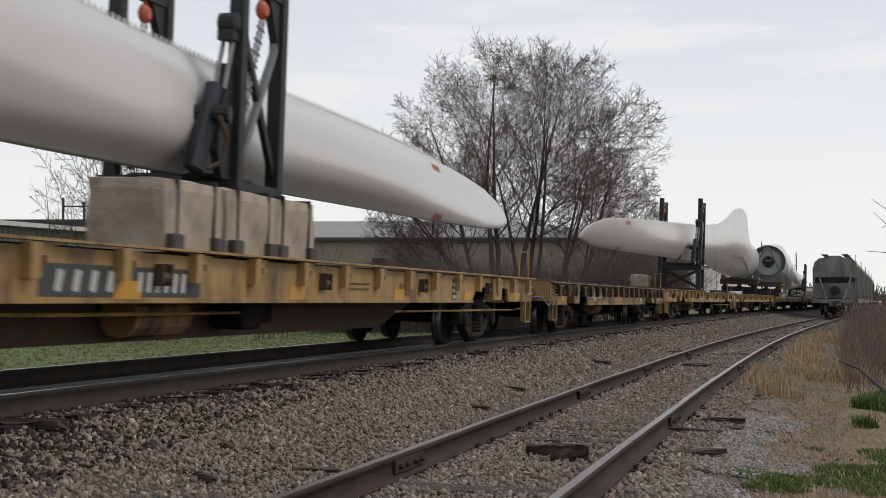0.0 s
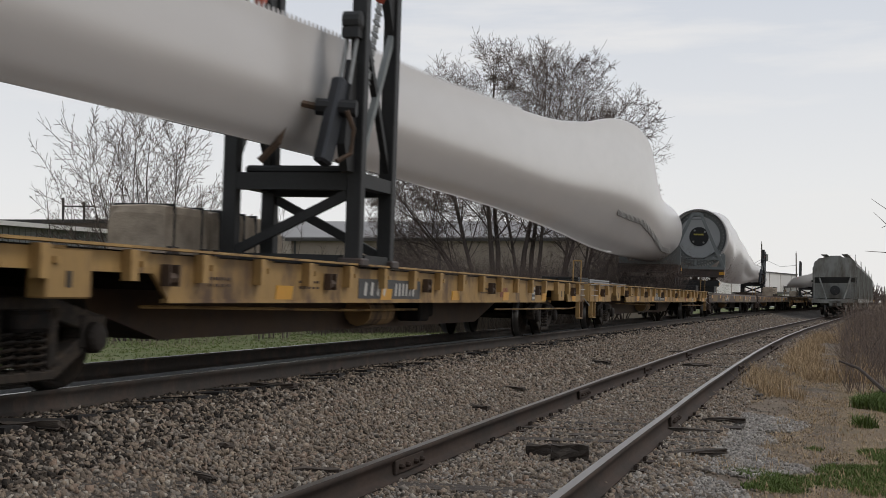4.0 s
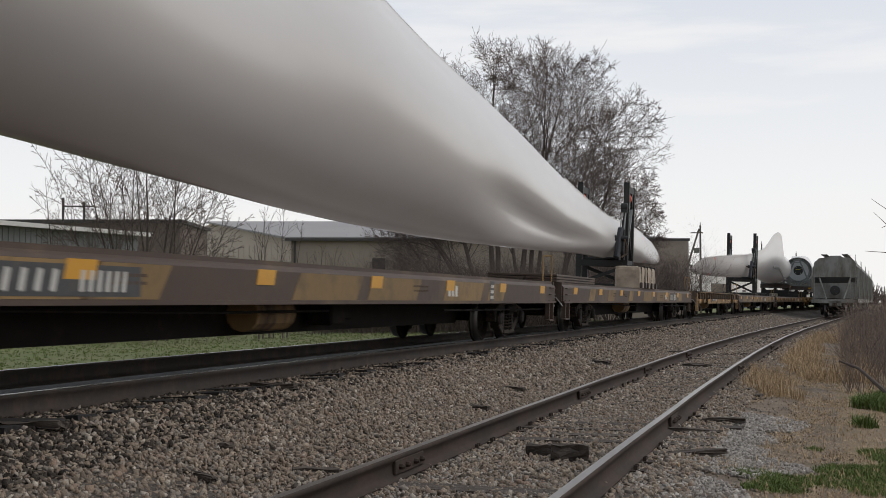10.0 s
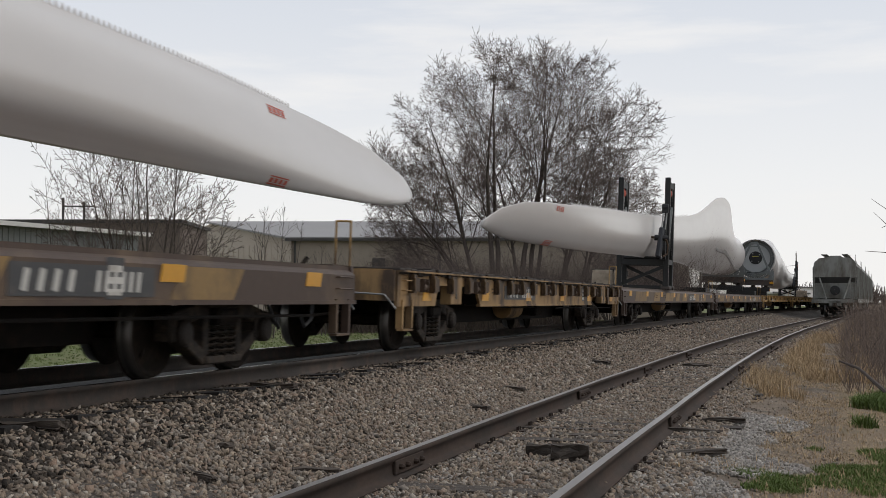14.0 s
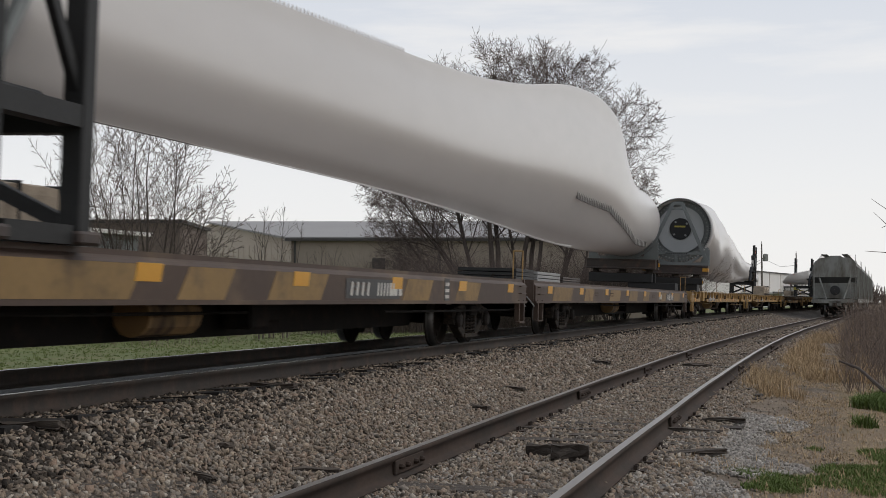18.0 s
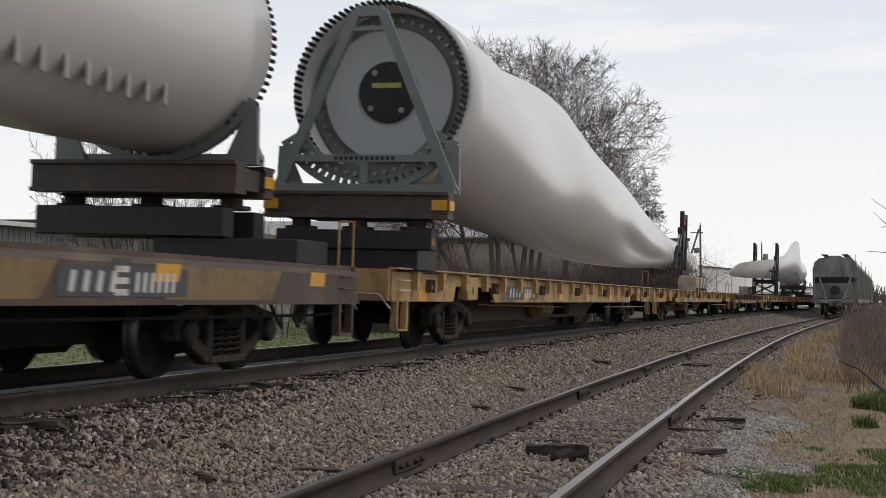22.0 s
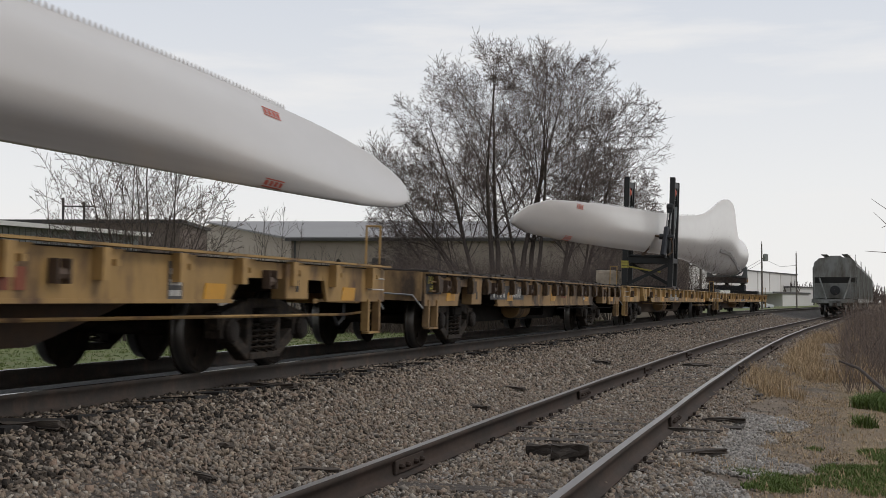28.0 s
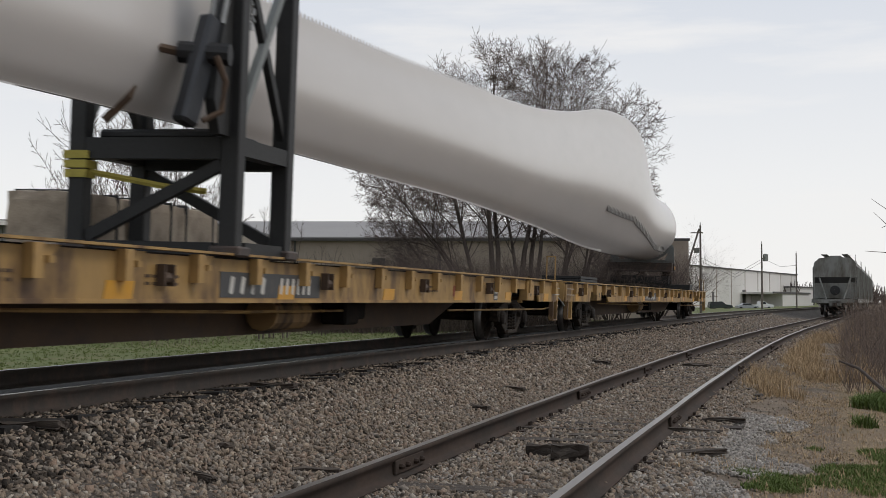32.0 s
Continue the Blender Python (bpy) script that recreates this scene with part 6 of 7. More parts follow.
for x0, lean, tall, rad in ((-0.75, -3.2, 4.6, 0.045), (-0.6, -2.2, 6.0, 0.06), (-0.35, -1.35, 6.4, 0.055), (-0.2, -1.0, 6.5, 0.045), (0.25, 0.05, 6.4, 0.05), (0.3, 0.35, 6.5, 0.065), (0.4, 0.9, 6.2, 0.05), (0.7, 1.5, 5.9, 0.06), (0.75, 1.9, 5.2, 0.05), (0.8, 2.8, 4.4, 0.045), (0.9, 3.3, 3.0, 0.04), (-0.7, -3.0, 3.0, 0.04), (0.1, -0.4, 5.8, 0.04), (1.0, 3.6, 1.9, 0.03), (-0.5, -1.9, 4.6, 0.035), (0.6, 2.2, 3.6, 0.035)):
    dy = rl.uniform(-1.6, 1.6)
    LEADERS.append(((x0, dy * 0.3, 0), (lean, dy, tall), rad))
shrub = fan_tree("tree", "bare spreading shrub-like tree with budding twigs", off(-10.2, 44), LEADERS, ((14, 0.42, 0.62, 0.36, 0.05), (9, 0.30, 0.75, 0.6, 0.09), (4, 0.2, 0.9, 0.9, 0.1), (0, 0, 0, 0, 0.1)), (0.1, 0, 3.7), (3.5, 2.8, 3.9), 21, uneven=0.25, fine=0.0062)
shrub.scale = (1.02, 1.02, 1.16)
fan_tree("sapling", "leaning bare sapling beyond the tracks", off(-12.8, 44), (((0.0, 0, 0), (-1.5, 0.2, 5.5), 0.05),), ((12, 0.2, 0.7, 0.4, 0.03), (4, 0.4, 0.6, 0.7, 0.08), (0, 0, 0, 0, 0.1)), (-0.75, 0, 3.2), (2.5, 2.0, 3.2), 24, "sapling", "saplings")
for side, ahead, seed, ln in ((-6.3, 45, 3, 4.6), (-5.6, 46, 4, 4.7), (-4.6, 50, 8, 3.6), (-18.5, 46, 9, 4.8), (-3.0, 55, 31, 3.0), (-6.0, 45.5, 5, 4.0)):
    fan_tree("sapling", "thin bare sapling beyond the tracks", off(side, ahead), (((-0.05, 0, 0), (-0.3, 0.1, ln), 0.032), ((0.08, 0, 0), (0.4, -0.1, ln * 0.9), 0.028)), ((9, 0.25, 0.55, 0.4, 0.03), (4, 0.4, 0.6, 0.7, 0.08), (0, 0, 0, 0, 0.1)), (0, 0, ln * 0.5), (1.1, 1.0, ln * 0.55), seed, "sapling", "saplings")
for side, ahead, seed, ln in ((-3.4, 54, 40, 1.7), (-1.0, 54, 41, 1.9), (1.2, 56, 42, 2.2), (3.4, 55, 43, 2.1), (5.8, 56, 44, 2.3), (8.0, 58, 45, 2.1), (10.0, 60, 46, 1.9), (6.9, 54, 47, 2.0), (2.2, 53, 48, 2.0), (4.6, 53, 49, 2.1), (-2.0, 57, 50, 2.1), (0.2, 58, 51, 2.4), (9.0, 55, 52, 1.8), (11.5, 63, 53, 2.2)):
    plant("bush", "tangled bare brush under the big tree", "bush", off(side, ahead), 12, 3, (7, 5, 4), 0.75, seed, ln, 0.03, 0.7, 0.5, "bare bushes")


# ---- ties, rail joints, ballast stones, grass: the small pieces ----
def put_piece(first, name, bm_or_mesh, material, parent, m):
    return again(first, parent, m) if first else part(name, bm_or_mesh, material, parent, "", m)


def worn_tie(seed, length):
    rnd = random.Random(seed)
    bm = bmesh.new()
    bx(bm, -length / 2, length / 2, -0.115, 0.115, -0.17, 0.0)
    bmesh.ops.subdivide_edges(bm, edges=[e for e in bm.edges if abs(e.verts[0].co.x - e.verts[1].co.x) > 0.5], cuts=4)
    for v in bm.verts:
        v.co += Vector((rnd.uniform(-0.03, 0.03), rnd.uniform(-0.012, 0.012), rnd.uniform(-0.012, 0.008) if v.co.z > -0.1 else 0))
    me = bpy.data.meshes.new("tie")
    bm.to_mesh(me)
    bm.free()
    return me


TIE_MESHES = [worn_tie(k, 2.6) for k in range(5)]
for me in TIE_MESHES:
    me.materials.append(M_TIE)
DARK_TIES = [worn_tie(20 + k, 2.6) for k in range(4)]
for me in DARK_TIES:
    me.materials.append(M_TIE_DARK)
rnd = random.Random(77)
TIE_YS = []
y = 2.0
while y < 125:
    x, slope = side_x(y)
    sub("tie", rnd.choice(TIE_MESHES), siding, pose(x + rnd.uniform(-0.1, 0.12), y, SIDE_Z - 0.185 + rnd.uniform(-0.03, 0.008), rnd.uniform(-2, 2), rnd.uniform(-0.6, 0.6), -math.degrees(slope) + rnd.uniform(-2.5, 2.5)))
    TIE_YS.append(y)
    y += rnd.uniform(0.48, 0.60)
y = 4.0
while y < 95:
    x, slope = main_x(y)
    sub("tie", rnd.choice(DARK_TIES), main_track, pose(x + rnd.uniform(-0.05, 0.18), y, -0.185 + rnd.uniform(-0.02, 0.01), 0, -1.9, -math.degrees(slope) + rnd.uniform(-1, 1)))
    y += rnd.uniform(0.48, 0.54)

# tie plates and spikes under the siding rails
bm = bmesh.new()
bx(bm, -0.17, 0.17, -0.09, 0.09, 0.0, 0.016)
for dx in (-0.10, 0.10):
    bx(bm, dx - 0.014, dx + 0.014, -0.05, -0.022, 0.0, 0.05)
    bx(bm, dx - 0.014, dx + 0.014, 0.022, 0.05, 0.0, 0.05)
first = None
y = 4.5
while y < 38:
    x, slope = side_x(y)
    for s in (-0.755, 0.755):
        if rnd.random() < 0.5:
            first = put_piece(first, "tie_plate", bm, M_RAIL_RUST, siding, pose(x + s, y, SIDE_Z - 0.188, 0, 0, -math.degrees(slope)))
    y += 0.54
# joint bars with bolts
for s, y in ((-0.755, 9.2), (0.755, 13.3), (-0.755, 16.7), (-0.755, 22.9), (0.755, 24.0), (-0.755, 29.5), (0.755, 35.0)):
    x, slope = side_x(y)
    for face in (-1, 1):
        bm = soft_box(-0.014, 0.014, -0.34, 0.34, -0.052, 0.052, 0.006)
        bar = part("joint_bar", bm, M_RAIL_RUST, siding, "rusty bolted joint bar", pose(x + s + face * 0.030, y, SIDE_Z - 0.092, 0, 0, -math.degrees(slope)))
        for d in (-0.25, -0.1, 0.1, 0.25):
            bm = bmesh.new()
            disc(bm, (face * 0.012, d, 0), (face, 0, 0), [(0.022, 0), (0.022, 0.025), (0.012, 0.04)], 6)
            part("bolt", bm, M_RAIL_RUST, bar)
# ---- stones ----
def unit_rock(seed):
    r = np.random.RandomState(seed)
    bm = bmesh.new()
    for _ in range(11):
        v = r.normal(size=3)
        bm.verts.new(v / np.linalg.norm(v) * r.uniform(0.85, 1.2))
    bmesh.ops.convex_hull(bm, input=bm.verts[:])
    bmesh.ops.delete(bm, geom=[v for v in bm.verts if not v.link_faces], context="VERTS")
    bm.verts.index_update()
    v = np.array([tuple(x.co) for x in bm.verts])
    f_ = np.array([[x.index for x in p.verts] for p in bm.faces])
    bm.free()
    return v, f_


ROCKS = [unit_rock(k) for k in range(14)]


def scatter_rocks(name, pts, sizes, material, label, seed):
    """Angular stones of their own shape and turn, joined as one heap."""
    r = np.random.RandomState(seed)
    V, F, base = [], [], 0
    kind = r.randint(0, len(ROCKS), len(pts))
    for k in range(len(ROCKS)):
        idx = np.where(kind == k)[0]
        if not len(idx):
            continue
        v0, f0 = ROCKS[k]
        n = len(idx)
        q = r.normal(size=(n, 4))
        q /= np.linalg.norm(q, axis=1, keepdims=True)
        w, x, y, z = q.T
        R = np.stack([1 - 2 * (y * y + z * z), 2 * (x * y - z * w), 2 * (x * z + y * w), 2 * (x * y + z * w), 1 - 2 * (x * x + z * z), 2 * (y * z - x * w),
                      2 * (x * z - y * w), 2 * (y * z + x * w), 1 - 2 * (x * x + y * y)], axis=1).reshape(n, 3, 3)
        sc = sizes[idx][:, None, None] * r.uniform(0.5, 1.45, (n, 1, 3))
        vv = np.einsum("nij,nkj->nki", R, v0[None] * sc) + pts[idx][:, None, :]
        V.append(vv.reshape(-1, 3))
        F.append((f0[None] + (np.arange(n) * len(v0))[:, None, None] + base).reshape(-1, 3))
        base += n * len(v0)
    return tagged(raw(name, np.concatenate(V), np.concatenate(F), material), label, "gravel", kind="stuff")


def field(seed, n, y0, y1, place, power=1.0):
    """Random places: place(y, a) gives x for a in 0..1; the near part is denser for power above one."""
    r = np.random.RandomState(seed)
    out = []
    while len(out) < n:
        y = y0 + (y1 - y0) * r.rand() ** power
        x = place(y, r.rand())
        if x is not None:
            out.append((x, y, ground_z(x, y)))
    return np.array(out)


ties = np.array(TIE_YS)


def bed_x(y, a):
    """Across the ballast from the main line's near tie ends to the siding's outer tie ends."""
    x0, x1 = main_x(y)[0] + 0.88, side_x(y)[0] + 1.32
    x = x0 + a * (x1 - x0)
    if x > side_x(y)[0] - 1.25 and np.abs(ties - y).min() < 0.10 and (math.sin(x * 431.7 + y * 917.3) * 1000) % 1 < 0.55:
        return None
    return x


r_ = np.random.RandomState(5)
pts = field(1, 52000, 6.3, 17.5, bed_x)
scatter_rocks("ballast_stones", pts + np.stack([0 * pts[:, 0], 0 * pts[:, 0], r_.uniform(-0.004, 0.022, len(pts))], axis=1), r_.uniform(0.012, 0.030, len(pts)), M_BALLAST, "angular tan and grey crushed-stone ballast", 11)
pts = field(2, 34000, 17.5, 40.0, bed_x, 1.5)
scatter_rocks("ballast_stones", pts + np.stack([0 * pts[:, 0], 0 * pts[:, 0], r_.uniform(-0.004, 0.026, len(pts))], axis=1), r_.uniform(0.016, 0.036, len(pts)), M_BALLAST, "angular tan and grey crushed-stone ballast", 12)
pts = field(3, 9000, 40.0, 95.0, bed_x, 1.3)
scatter_rocks("ballast_stones", pts + np.array([0, 0, 0.01]), r_.uniform(0.025, 0.055, len(pts)), M_BALLAST, "angular tan and grey crushed-stone ballast", 13)


def blob_field(seed, n, blobs, jag=0.35):
    """Random places in uneven patches; each patch is (to the right, ahead, half width, half depth) of where the camera faces."""
    r = np.random.RandomState(seed)
    area = np.array([b[2] * b[3] for b in blobs])
    out = []
    while len(out) < n:
        s, a, w, h = blobs[r.choice(len(blobs), p=area / area.sum())]
        u, v = r.uniform(-1.3, 1.3, 2)
        p = off(s + u * w, a + v * h)
        if u * u + v * v < 1 + jag * 2.2 * noise.noise((p.x * 2.3, p.y * 1.6, seed * 1.7)):
            out.append((p.x, p.y, ground_z(p.x, p.y)))
    return np.array(out)


GRAVEL = ((2.28, 11.3, 0.62, 1.5), (3.48, 14.4, 0.5, 0.9), (1.65, 9.2, 0.5, 0.9), (7.3, 26.6, 0.7, 1.0), (2.9, 12.9, 0.35, 0.7))
pts = blob_field(4, 11000, GRAVEL)
scatter_rocks("pale_gravel", pts + np.array([0, 0, 0.004]), r_.uniform(0.009, 0.026, len(pts)), M_BALLAST_LT, "pale grey loose gravel beside the siding", 14)
pts = field(7, 4500, 6.0, 34.0, lambda y, a: side_x(y)[0] + 0.9 + 3.4 * a ** 1.8, 1.3)
scatter_rocks("pale_gravel", pts + np.array([0, 0, 0.001]), r_.uniform(0.007, 0.022, len(pts)), M_BALLAST, "stray stones pressed into the verge", 16)
pts = field(6, 7000, 5.2, 40.0, lambda y, a: side_x(y)[0] - 0.68 + 1.36 * a, 1.4)
scatter_rocks("pale_gravel", pts + np.array([0, 0, 0.008]), r_.uniform(0.010, 0.025, len(pts)), M_BALLAST_LT, "pale stones between the siding rails", 15)
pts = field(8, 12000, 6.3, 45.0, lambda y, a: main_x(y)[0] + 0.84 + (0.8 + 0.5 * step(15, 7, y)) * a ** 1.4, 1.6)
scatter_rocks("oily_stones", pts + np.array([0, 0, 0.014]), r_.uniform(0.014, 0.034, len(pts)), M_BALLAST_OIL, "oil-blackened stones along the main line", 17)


# ---- wood scraps on the ballast ----
def scrap(x, y, l, w, h, turn, seed, label):
    rnd = random.Random(seed)
    bm = bmesh.new()
    bx(bm, -l / 2, l / 2, -w / 2, w / 2, 0, h)
    bmesh.ops.subdivide_edges(bm, edges=bm.edges[:], cuts=3, use_grid_fill=True)
    for v in bm.verts:
        end = abs(v.co.x) / (l / 2)
        v.co += Vector((rnd.uniform(-0.06, 0.06) * l * 0.4, rnd.uniform(-0.14, 0.14) * w, rnd.uniform(-0.25, 0.2) * h))
        v.co.y *= 1 - 0.35 * max(0, end - 0.5) * rnd.random()
    ob = part("wood_scrap", bm, M_TIE, None, "", pose(x, y, ground_z(x, y) + 0.012, rnd.uniform(-4, 4), rnd.uniform(-4, 4), turn))
    tagged(ob, label, "wood scrap", "wood scraps")


SCRAPS = ((-4.0, 8.0, 0.40, 0.06, 0.03), (-3.53, 8.97, 0.34, 0.08, 0.04), (-4.24, 8.94, 0.12, 0.07, 0.05), (-1.93, 10.5, 0.30, 0.17, 0.12), (-2.16, 10.75, 0.34, 0.13, 0.09), (-3.95, 17.2, 0.36, 0.12, 0.04), (-3.74, 14.53, 0.30, 0.09, 0.05),
          (-3.95, 24.6, 0.45, 0.14, 0.05), (-2.23, 26.0, 0.55, 0.2, 0.07), (-3.32, 32.4, 0.40, 0.16, 0.05), (-1.15, 13.0, 0.55, 0.10, 0.04), (-1.02, 11.1, 0.6, 0.10, 0.04), (-0.95, 14.2, 0.45, 0.12, 0.05), (-5.2, 7.9, 0.5, 0.16, 0.05), (-5.25, 12.2, 0.5, 0.12, 0.05))
for k, (x, y, l, w, h) in enumerate(SCRAPS):
    scrap(x, y, l, w, h, (k * 53) % 60 - 30, 100 + k, "splintered brown piece of old tie")


# ---- grass, straw and brush ----
def tufts(name, pts, height, material, label, seed, blades=5, width=0.006, splay=0.5, category="grass"):
    r = np.random.RandomState(seed)
    n = len(pts) * blades
    base = np.repeat(pts, blades, axis=0) + np.concatenate([r.normal(0, 0.03, (n, 2)), np.zeros((n, 1))], axis=1)
    a = r.uniform(0, 2 * math.pi, n)
    h = np.repeat(height, blades) * r.uniform(0.5, 1.15, n)
    d = np.stack([np.cos(a), np.sin(a), np.zeros(n)], axis=1)
    side = np.stack([-np.sin(a), np.cos(a), np.zeros(n)], axis=1) * width
    lean = (r.uniform(0.05, 1.0, n) * splay * h)[:, None]
    up = np.stack([np.zeros(n), np.zeros(n), h], axis=1)
    V = np.stack([base - side, base + side, base + d * lean * 0.35 + up * 0.6 + side * 0.8, base + d * lean * 0.35 + up * 0.6 - side * 0.8, base + d * lean + up], axis=1).reshape(-1, 3)
    k = np.arange(n)[:, None] * 5
    F = np.concatenate([k + np.array([0, 1, 2]), k + np.array([0, 2, 3]), k + np.array([3, 2, 4])])
    return tagged(raw(name, V, F, material), label, category, kind="stuff")


def lawn_x(y, a):
    return main_x(y)[0] - 3.6 - 26 * a ** 1.6


pts = field(31, 22000, 9.0, 75.0, lawn_x, 1.3)
tufts("lawn_grass", pts, np.random.RandomState(1).uniform(0.02, 0.05, len(pts)), M_LAWN, "short green spring lawn beyond the tracks", 41, 4, 0.012)


def verge_x(y, a):
    x = side_x(y)[0] + 0.95 + 3.2 * a
    return x if noise.noise((x * 0.9, y * 0.6, 9.0)) > -0.22 + 0.35 * (x - side_x(y)[0] < 1.7) * (y < 16) else None


pts = field(32, 26000, 7.0, 40.0, verge_x, 1.35)
tufts("dead_grass", pts, np.random.RandomState(2).uniform(0.006, 0.022, len(pts)), M_LITTER, "flattened brown dead grass and leaf litter", 42, 4, 0.0032, 5.0)
pts = field(40, 3800, 8.0, 34.0, verge_x, 1.2)
tufts("dry_grass", pts, np.random.RandomState(8).uniform(0.02, 0.08, len(pts)), M_STRAW, "short dry straw-coloured grass", 46, 5, 0.0025, 1.6)


def straw_x(y, a):
    x = side_x(y)[0] + 1.3 + 1.8 * a
    return x if noise.noise((x * 1.1, y * 0.35, 5.0)) > -0.15 else None


pts = np.concatenate([blob_field(33, 190, ((4.75, 19.2, 0.30, 1.4), (5.4, 21.5, 0.3, 1.2))), field(34, 1700, 23.0, 52.0, straw_x, 1.2), field(35, 1300, 52.0, 110.0, lambda y, a: side_x(y)[0] + 1.4 + 3.0 * a)])
tufts("tall_dry_grass", pts, np.random.RandomState(3).uniform(0.10, 0.34, len(pts)), M_STRAW, "tall dry straw grass along the siding", 43, 9, 0.003, 1.3)
pts = blob_field(36, 7500, ((2.95, 9.85, 0.75, 0.5), (3.7, 10.5, 0.7, 0.45), (3.95, 11.95, 0.5, 0.28), (2.45, 9.75, 0.12, 0.12), (3.3, 10.9, 0.16, 0.14), (4.4, 11.2, 0.7, 0.4)), 1.3)
tufts("green_grass", pts, np.random.RandomState(4).uniform(0.012, 0.045, len(pts)), M_GRASS, "patchy fresh green grass underfoot", 44, 6, 0.0028, 1.5)
pts = blob_field(37, 1900, ((5.95, 17.3, 0.42, 0.8), (6.5, 18.2, 0.5, 0.8), (4.66, 14.5, 0.16, 0.25), (5.6, 16.6, 0.2, 0.4)), 1.3)
tufts("green_weeds", pts, np.random.RandomState(5).uniform(0.03, 0.17, len(pts)), M_GREENLEAF, "low clump of bright green weeds", 45, 9, 0.006, 1.5)


def stems(name, pts, height, material, label, seed, r0=0.006):
    """Thin crooked stems with a few side shoots."""
    rnd = random.Random(seed)
    wood = Wood()
    for p, h in zip(pts, height):
        d = Vector((rnd.gauss(0, 0.22), rnd.gauss(0, 0.22), 1)).normalized()
        q = Vector(p)
        line = [q.copy()]
        for _ in range(3):
            d = (d + Vector((rnd.gauss(0, 0.12), rnd.gauss(0, 0.12), 0))).normalized()
            q = q + d * h / 3
            line.append(q.copy())
        wood.limb(line, [r0, r0 * 0.8, r0 * 0.6, r0 * 0.3], "twig", 3)
        for _ in range(3):
            i = rnd.randint(0, 2)
            b = line[i].lerp(line[i + 1], rnd.random())
            e = b + (d + Vector((rnd.gauss(0, 0.6), rnd.gauss(0, 0.6), 0.1))).normalized() * h * rnd.uniform(0.15, 0.4)
            wood.limb([b, (b + e) / 2 + Vector((0, 0, 0.01)), e], [r0 * 0.55, r0 * 0.45, r0 * 0.25], "twig", 3)
    v, f_ = wood.data["twig"]
    return tagged(raw(name, [tuple(x) for x in v], f_, material), label, "brush", kind="stuff")


pts = np.concatenate([field(51, 900, 20.5, 36.0, lambda y, a: side_x(y)[0] + 2.55 + 2.6 * a), field(52, 1300, 36.0, 75.0, lambda y, a: side_x(y)[0] + 2.4 + 4.0 * a)])
hts = np.random.RandomState(6).uniform(0.45, 1.25, len(pts)) * np.where(pts[:, 1] > 36, 1.3, 1.0)
stems("brush_stems", pts, hts, M_BRUSH, "dense dry brush stems on the bank", 61, 0.006)
pts = field(53, 700, 75.0, 120.0, lambda y, a: side_x(y)[0] + 2.9 + 6 * a)
stems("brush_stems", pts, np.random.RandomState(7).uniform(0.8, 2.0, len(pts)), M_BRUSH, "dense dry brush stems on the bank", 62, 0.010)
pts = np.array([tuple(off(rr_, aa, -0.95)) for rr_, aa in zip(np.random.RandomState(71).uniform(-5.5, 14.5, 5200), np.random.RandomState(72).uniform(52.0, 66.0, 5200))])
pts = np.array([p for p in pts if p[0] < main_x(p[1])[0] - 4.5])
stems("brush_stems", pts, np.random.RandomState(73).uniform(0.9, 3.3, len(pts)), M_THICKET, "dense bare thicket under the big tree", 63, 0.014)
pts = np.array([tuple(off(rr_, aa, -0.95)) for rr_, aa in zip(np.random.RandomState(74).uniform(-16, -5, 500), np.random.RandomState(75).uniform(36.0, 60.0, 500))])
stems("brush_stems", pts, np.random.RandomState(76).uniform(0.5, 1.8, len(pts)), M_BRUSH, "thin dry stems beyond the lawn", 64, 0.007)
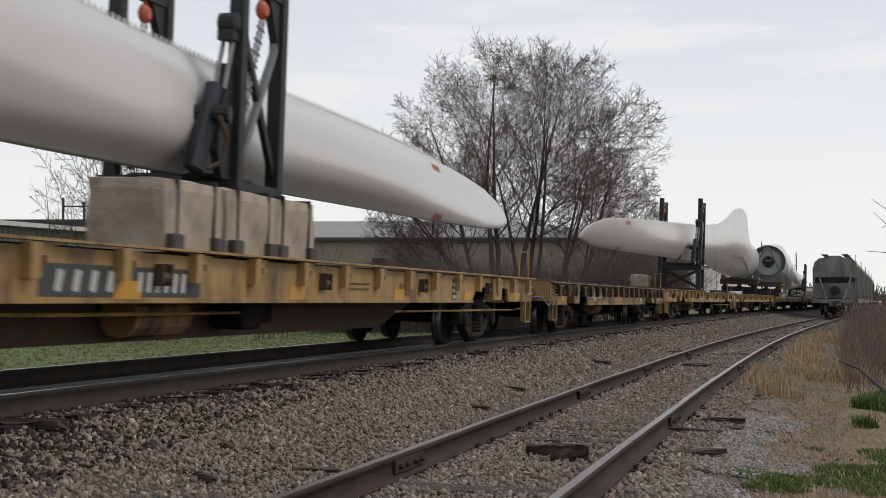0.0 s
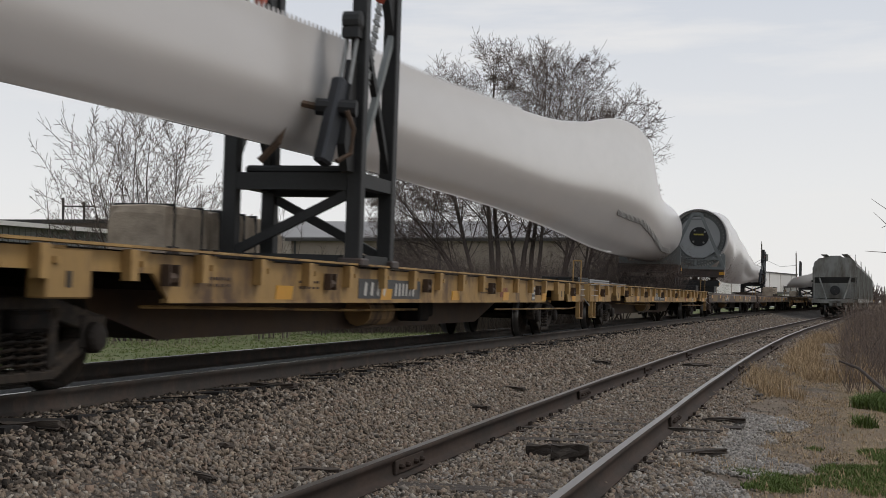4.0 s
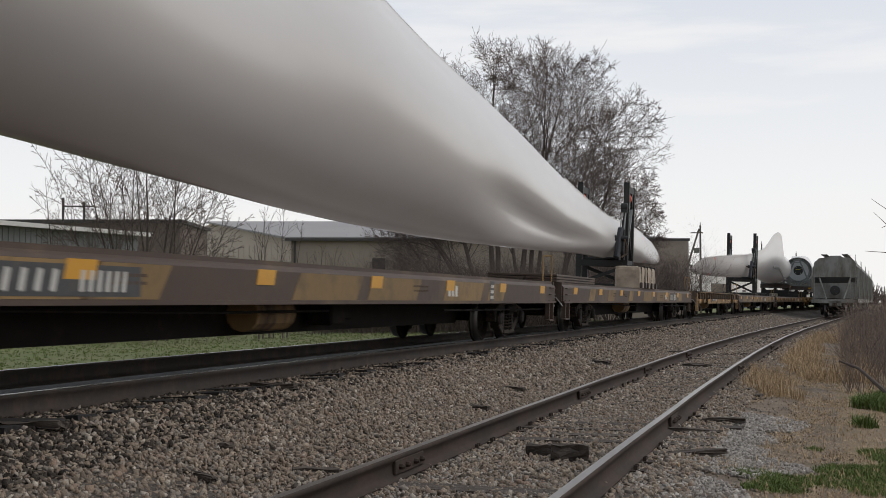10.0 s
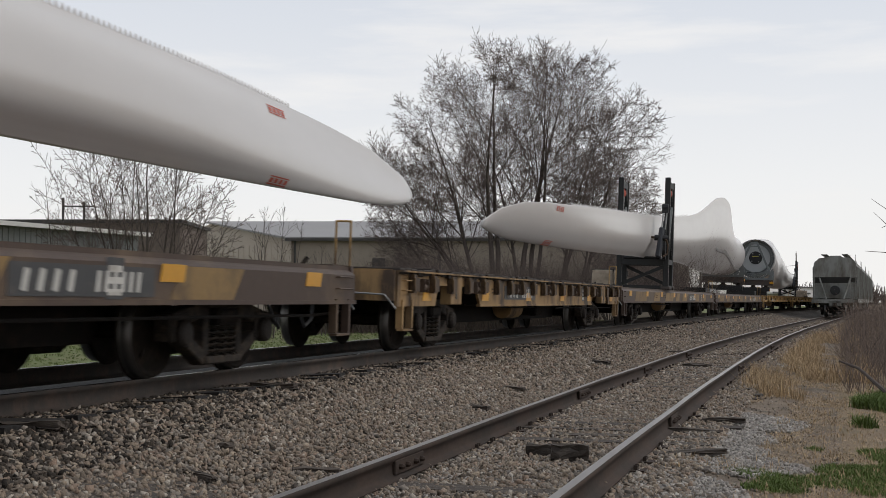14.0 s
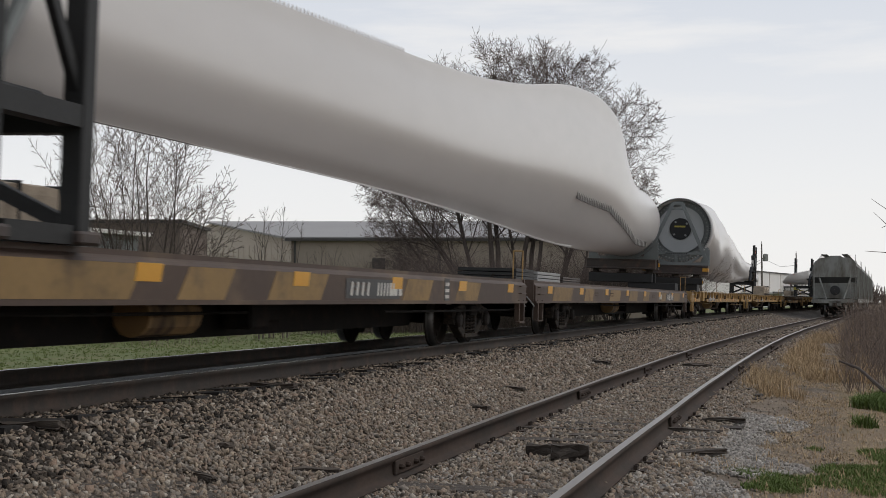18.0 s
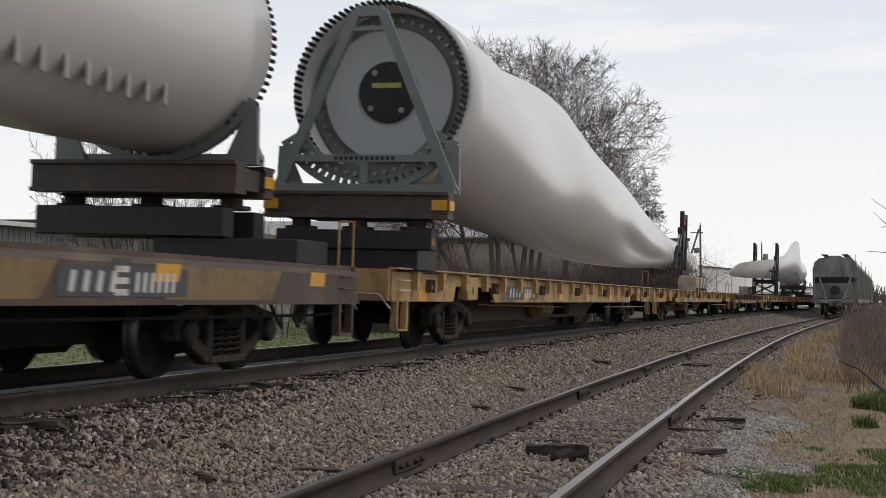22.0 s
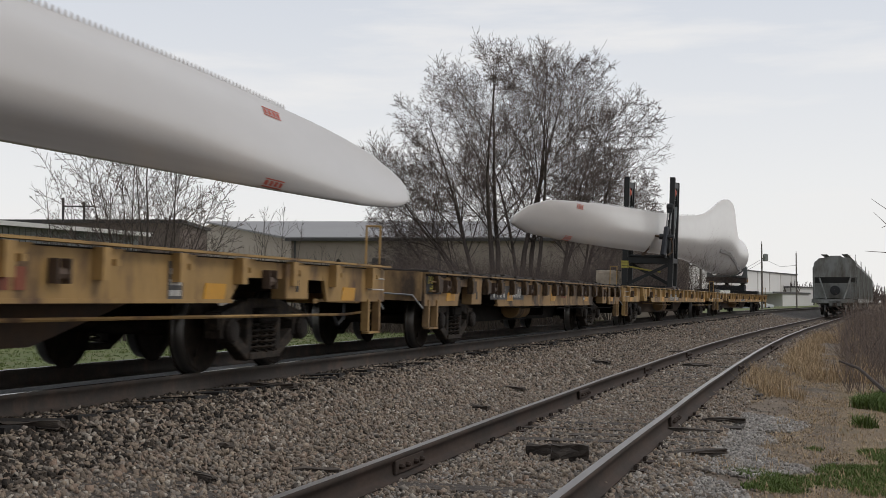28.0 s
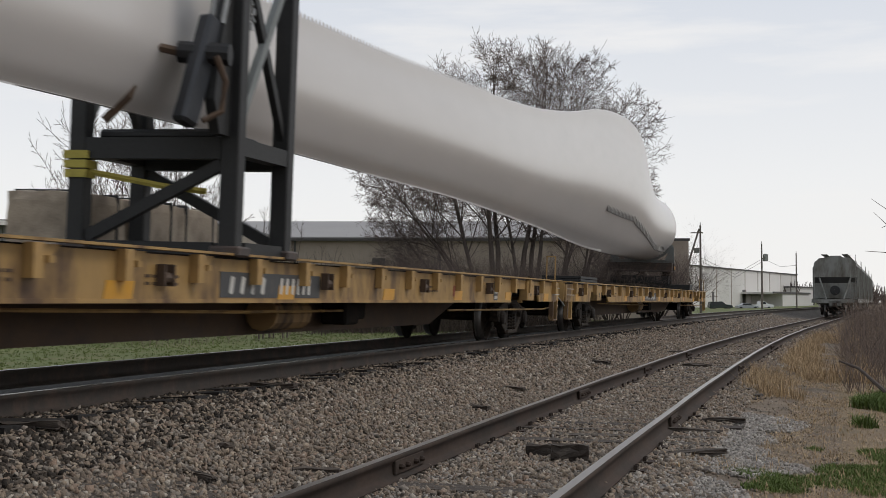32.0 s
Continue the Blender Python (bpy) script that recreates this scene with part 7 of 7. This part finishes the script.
# a fallen branch, and twigs of a tree out of view
bm = bmesh.new()
tube(bm, [(0.35, 21.0, -0.22), (0.62, 20.3, -0.30), (0.88, 19.4, -0.52), (1.05, 19.0, -0.66)], [0.015, 0.022, 0.03, 0.035], 6)
tagged(part("fallen_branch", bm, M_BARK, None), "fallen brown branch in the weeds", "branch")
bm = bmesh.new()
for p, q, e in (((2.6, 20.2, 1.75), (1.3, 20.2, 1.85), (0.82, 20.3, 2.22)), ((2.5, 20.2, 1.45), (1.25, 20.2, 1.6), (0.85, 20.3, 2.02)), ((2.4, 20.1, 1.42), (1.2, 20.2, 1.40), (0.72, 20.2, 1.44)), ((2.4, 20.1, 1.9), (1.3, 20.2, 1.95), (0.95, 20.3, 1.78))):
    tube(bm, [p, q, e], [0.012, 0.008, 0.003], 4)
tagged(part("overhanging_twigs", bm, M_TWIG, None), "thin bare twigs reaching in from a tree", "branch")
# far tree line on the horizon
r_ = np.random.RandomState(9)
wood = Wood()
rr = random.Random(90)
for k in range(420):
    a = rr.uniform(-0.75, 0.75)
    dist = rr.uniform(420, 640)
    base = off(dist * math.sin(a) * 1.0, dist * math.cos(a), -1.0)
    h = rr.uniform(5, 10)
    for _ in range(16):
        t = base + Vector((rr.gauss(0, 2.2), rr.gauss(0, 2.2), h * rr.uniform(0.5, 1.0)))
        wood.limb([base + Vector((rr.gauss(0, 0.6), 0, 0)), (base + t) / 2, t], [0.35, 0.22, 0.08], "twig", 3)
v, f_ = wood.data["twig"]
tagged(raw("far_woods", [tuple(x) for x in v], f_, M_BARK), "distant bare woods on the horizon", "woods", kind="stuff")


# ---- what moves ----
def motions():
    times = [k * 1.0 for k in range(33)]
    for ob, u, v in BLADES:
        walk(ob, [(t, span_pose(u, v, t)) for t in times])
    for ob, u in itertools.chain(CARS, STANDS, FRAMES):
        walk(ob, [(t, train_pose(u, t)) for t in times])
    for ob, u, x in itertools.chain(BLOCKS, DUNNAGE):
        z = 1.12 if ob.name.startswith("concrete") else 0.0
        walk(ob, [(t, train_pose(u, t) @ Matrix.Translation((x, 0, z))) for t in times])
    spins = [(k / FPS, math.degrees(run_of(k / FPS) / WHEEL_R) % 360) for k in range(32 * FPS + 1)]
    for w, dy in WHEELSETS:
        walk(w, [(t, pose(0, dy, WHEEL_R, a)) for t, a in spins])


motions()
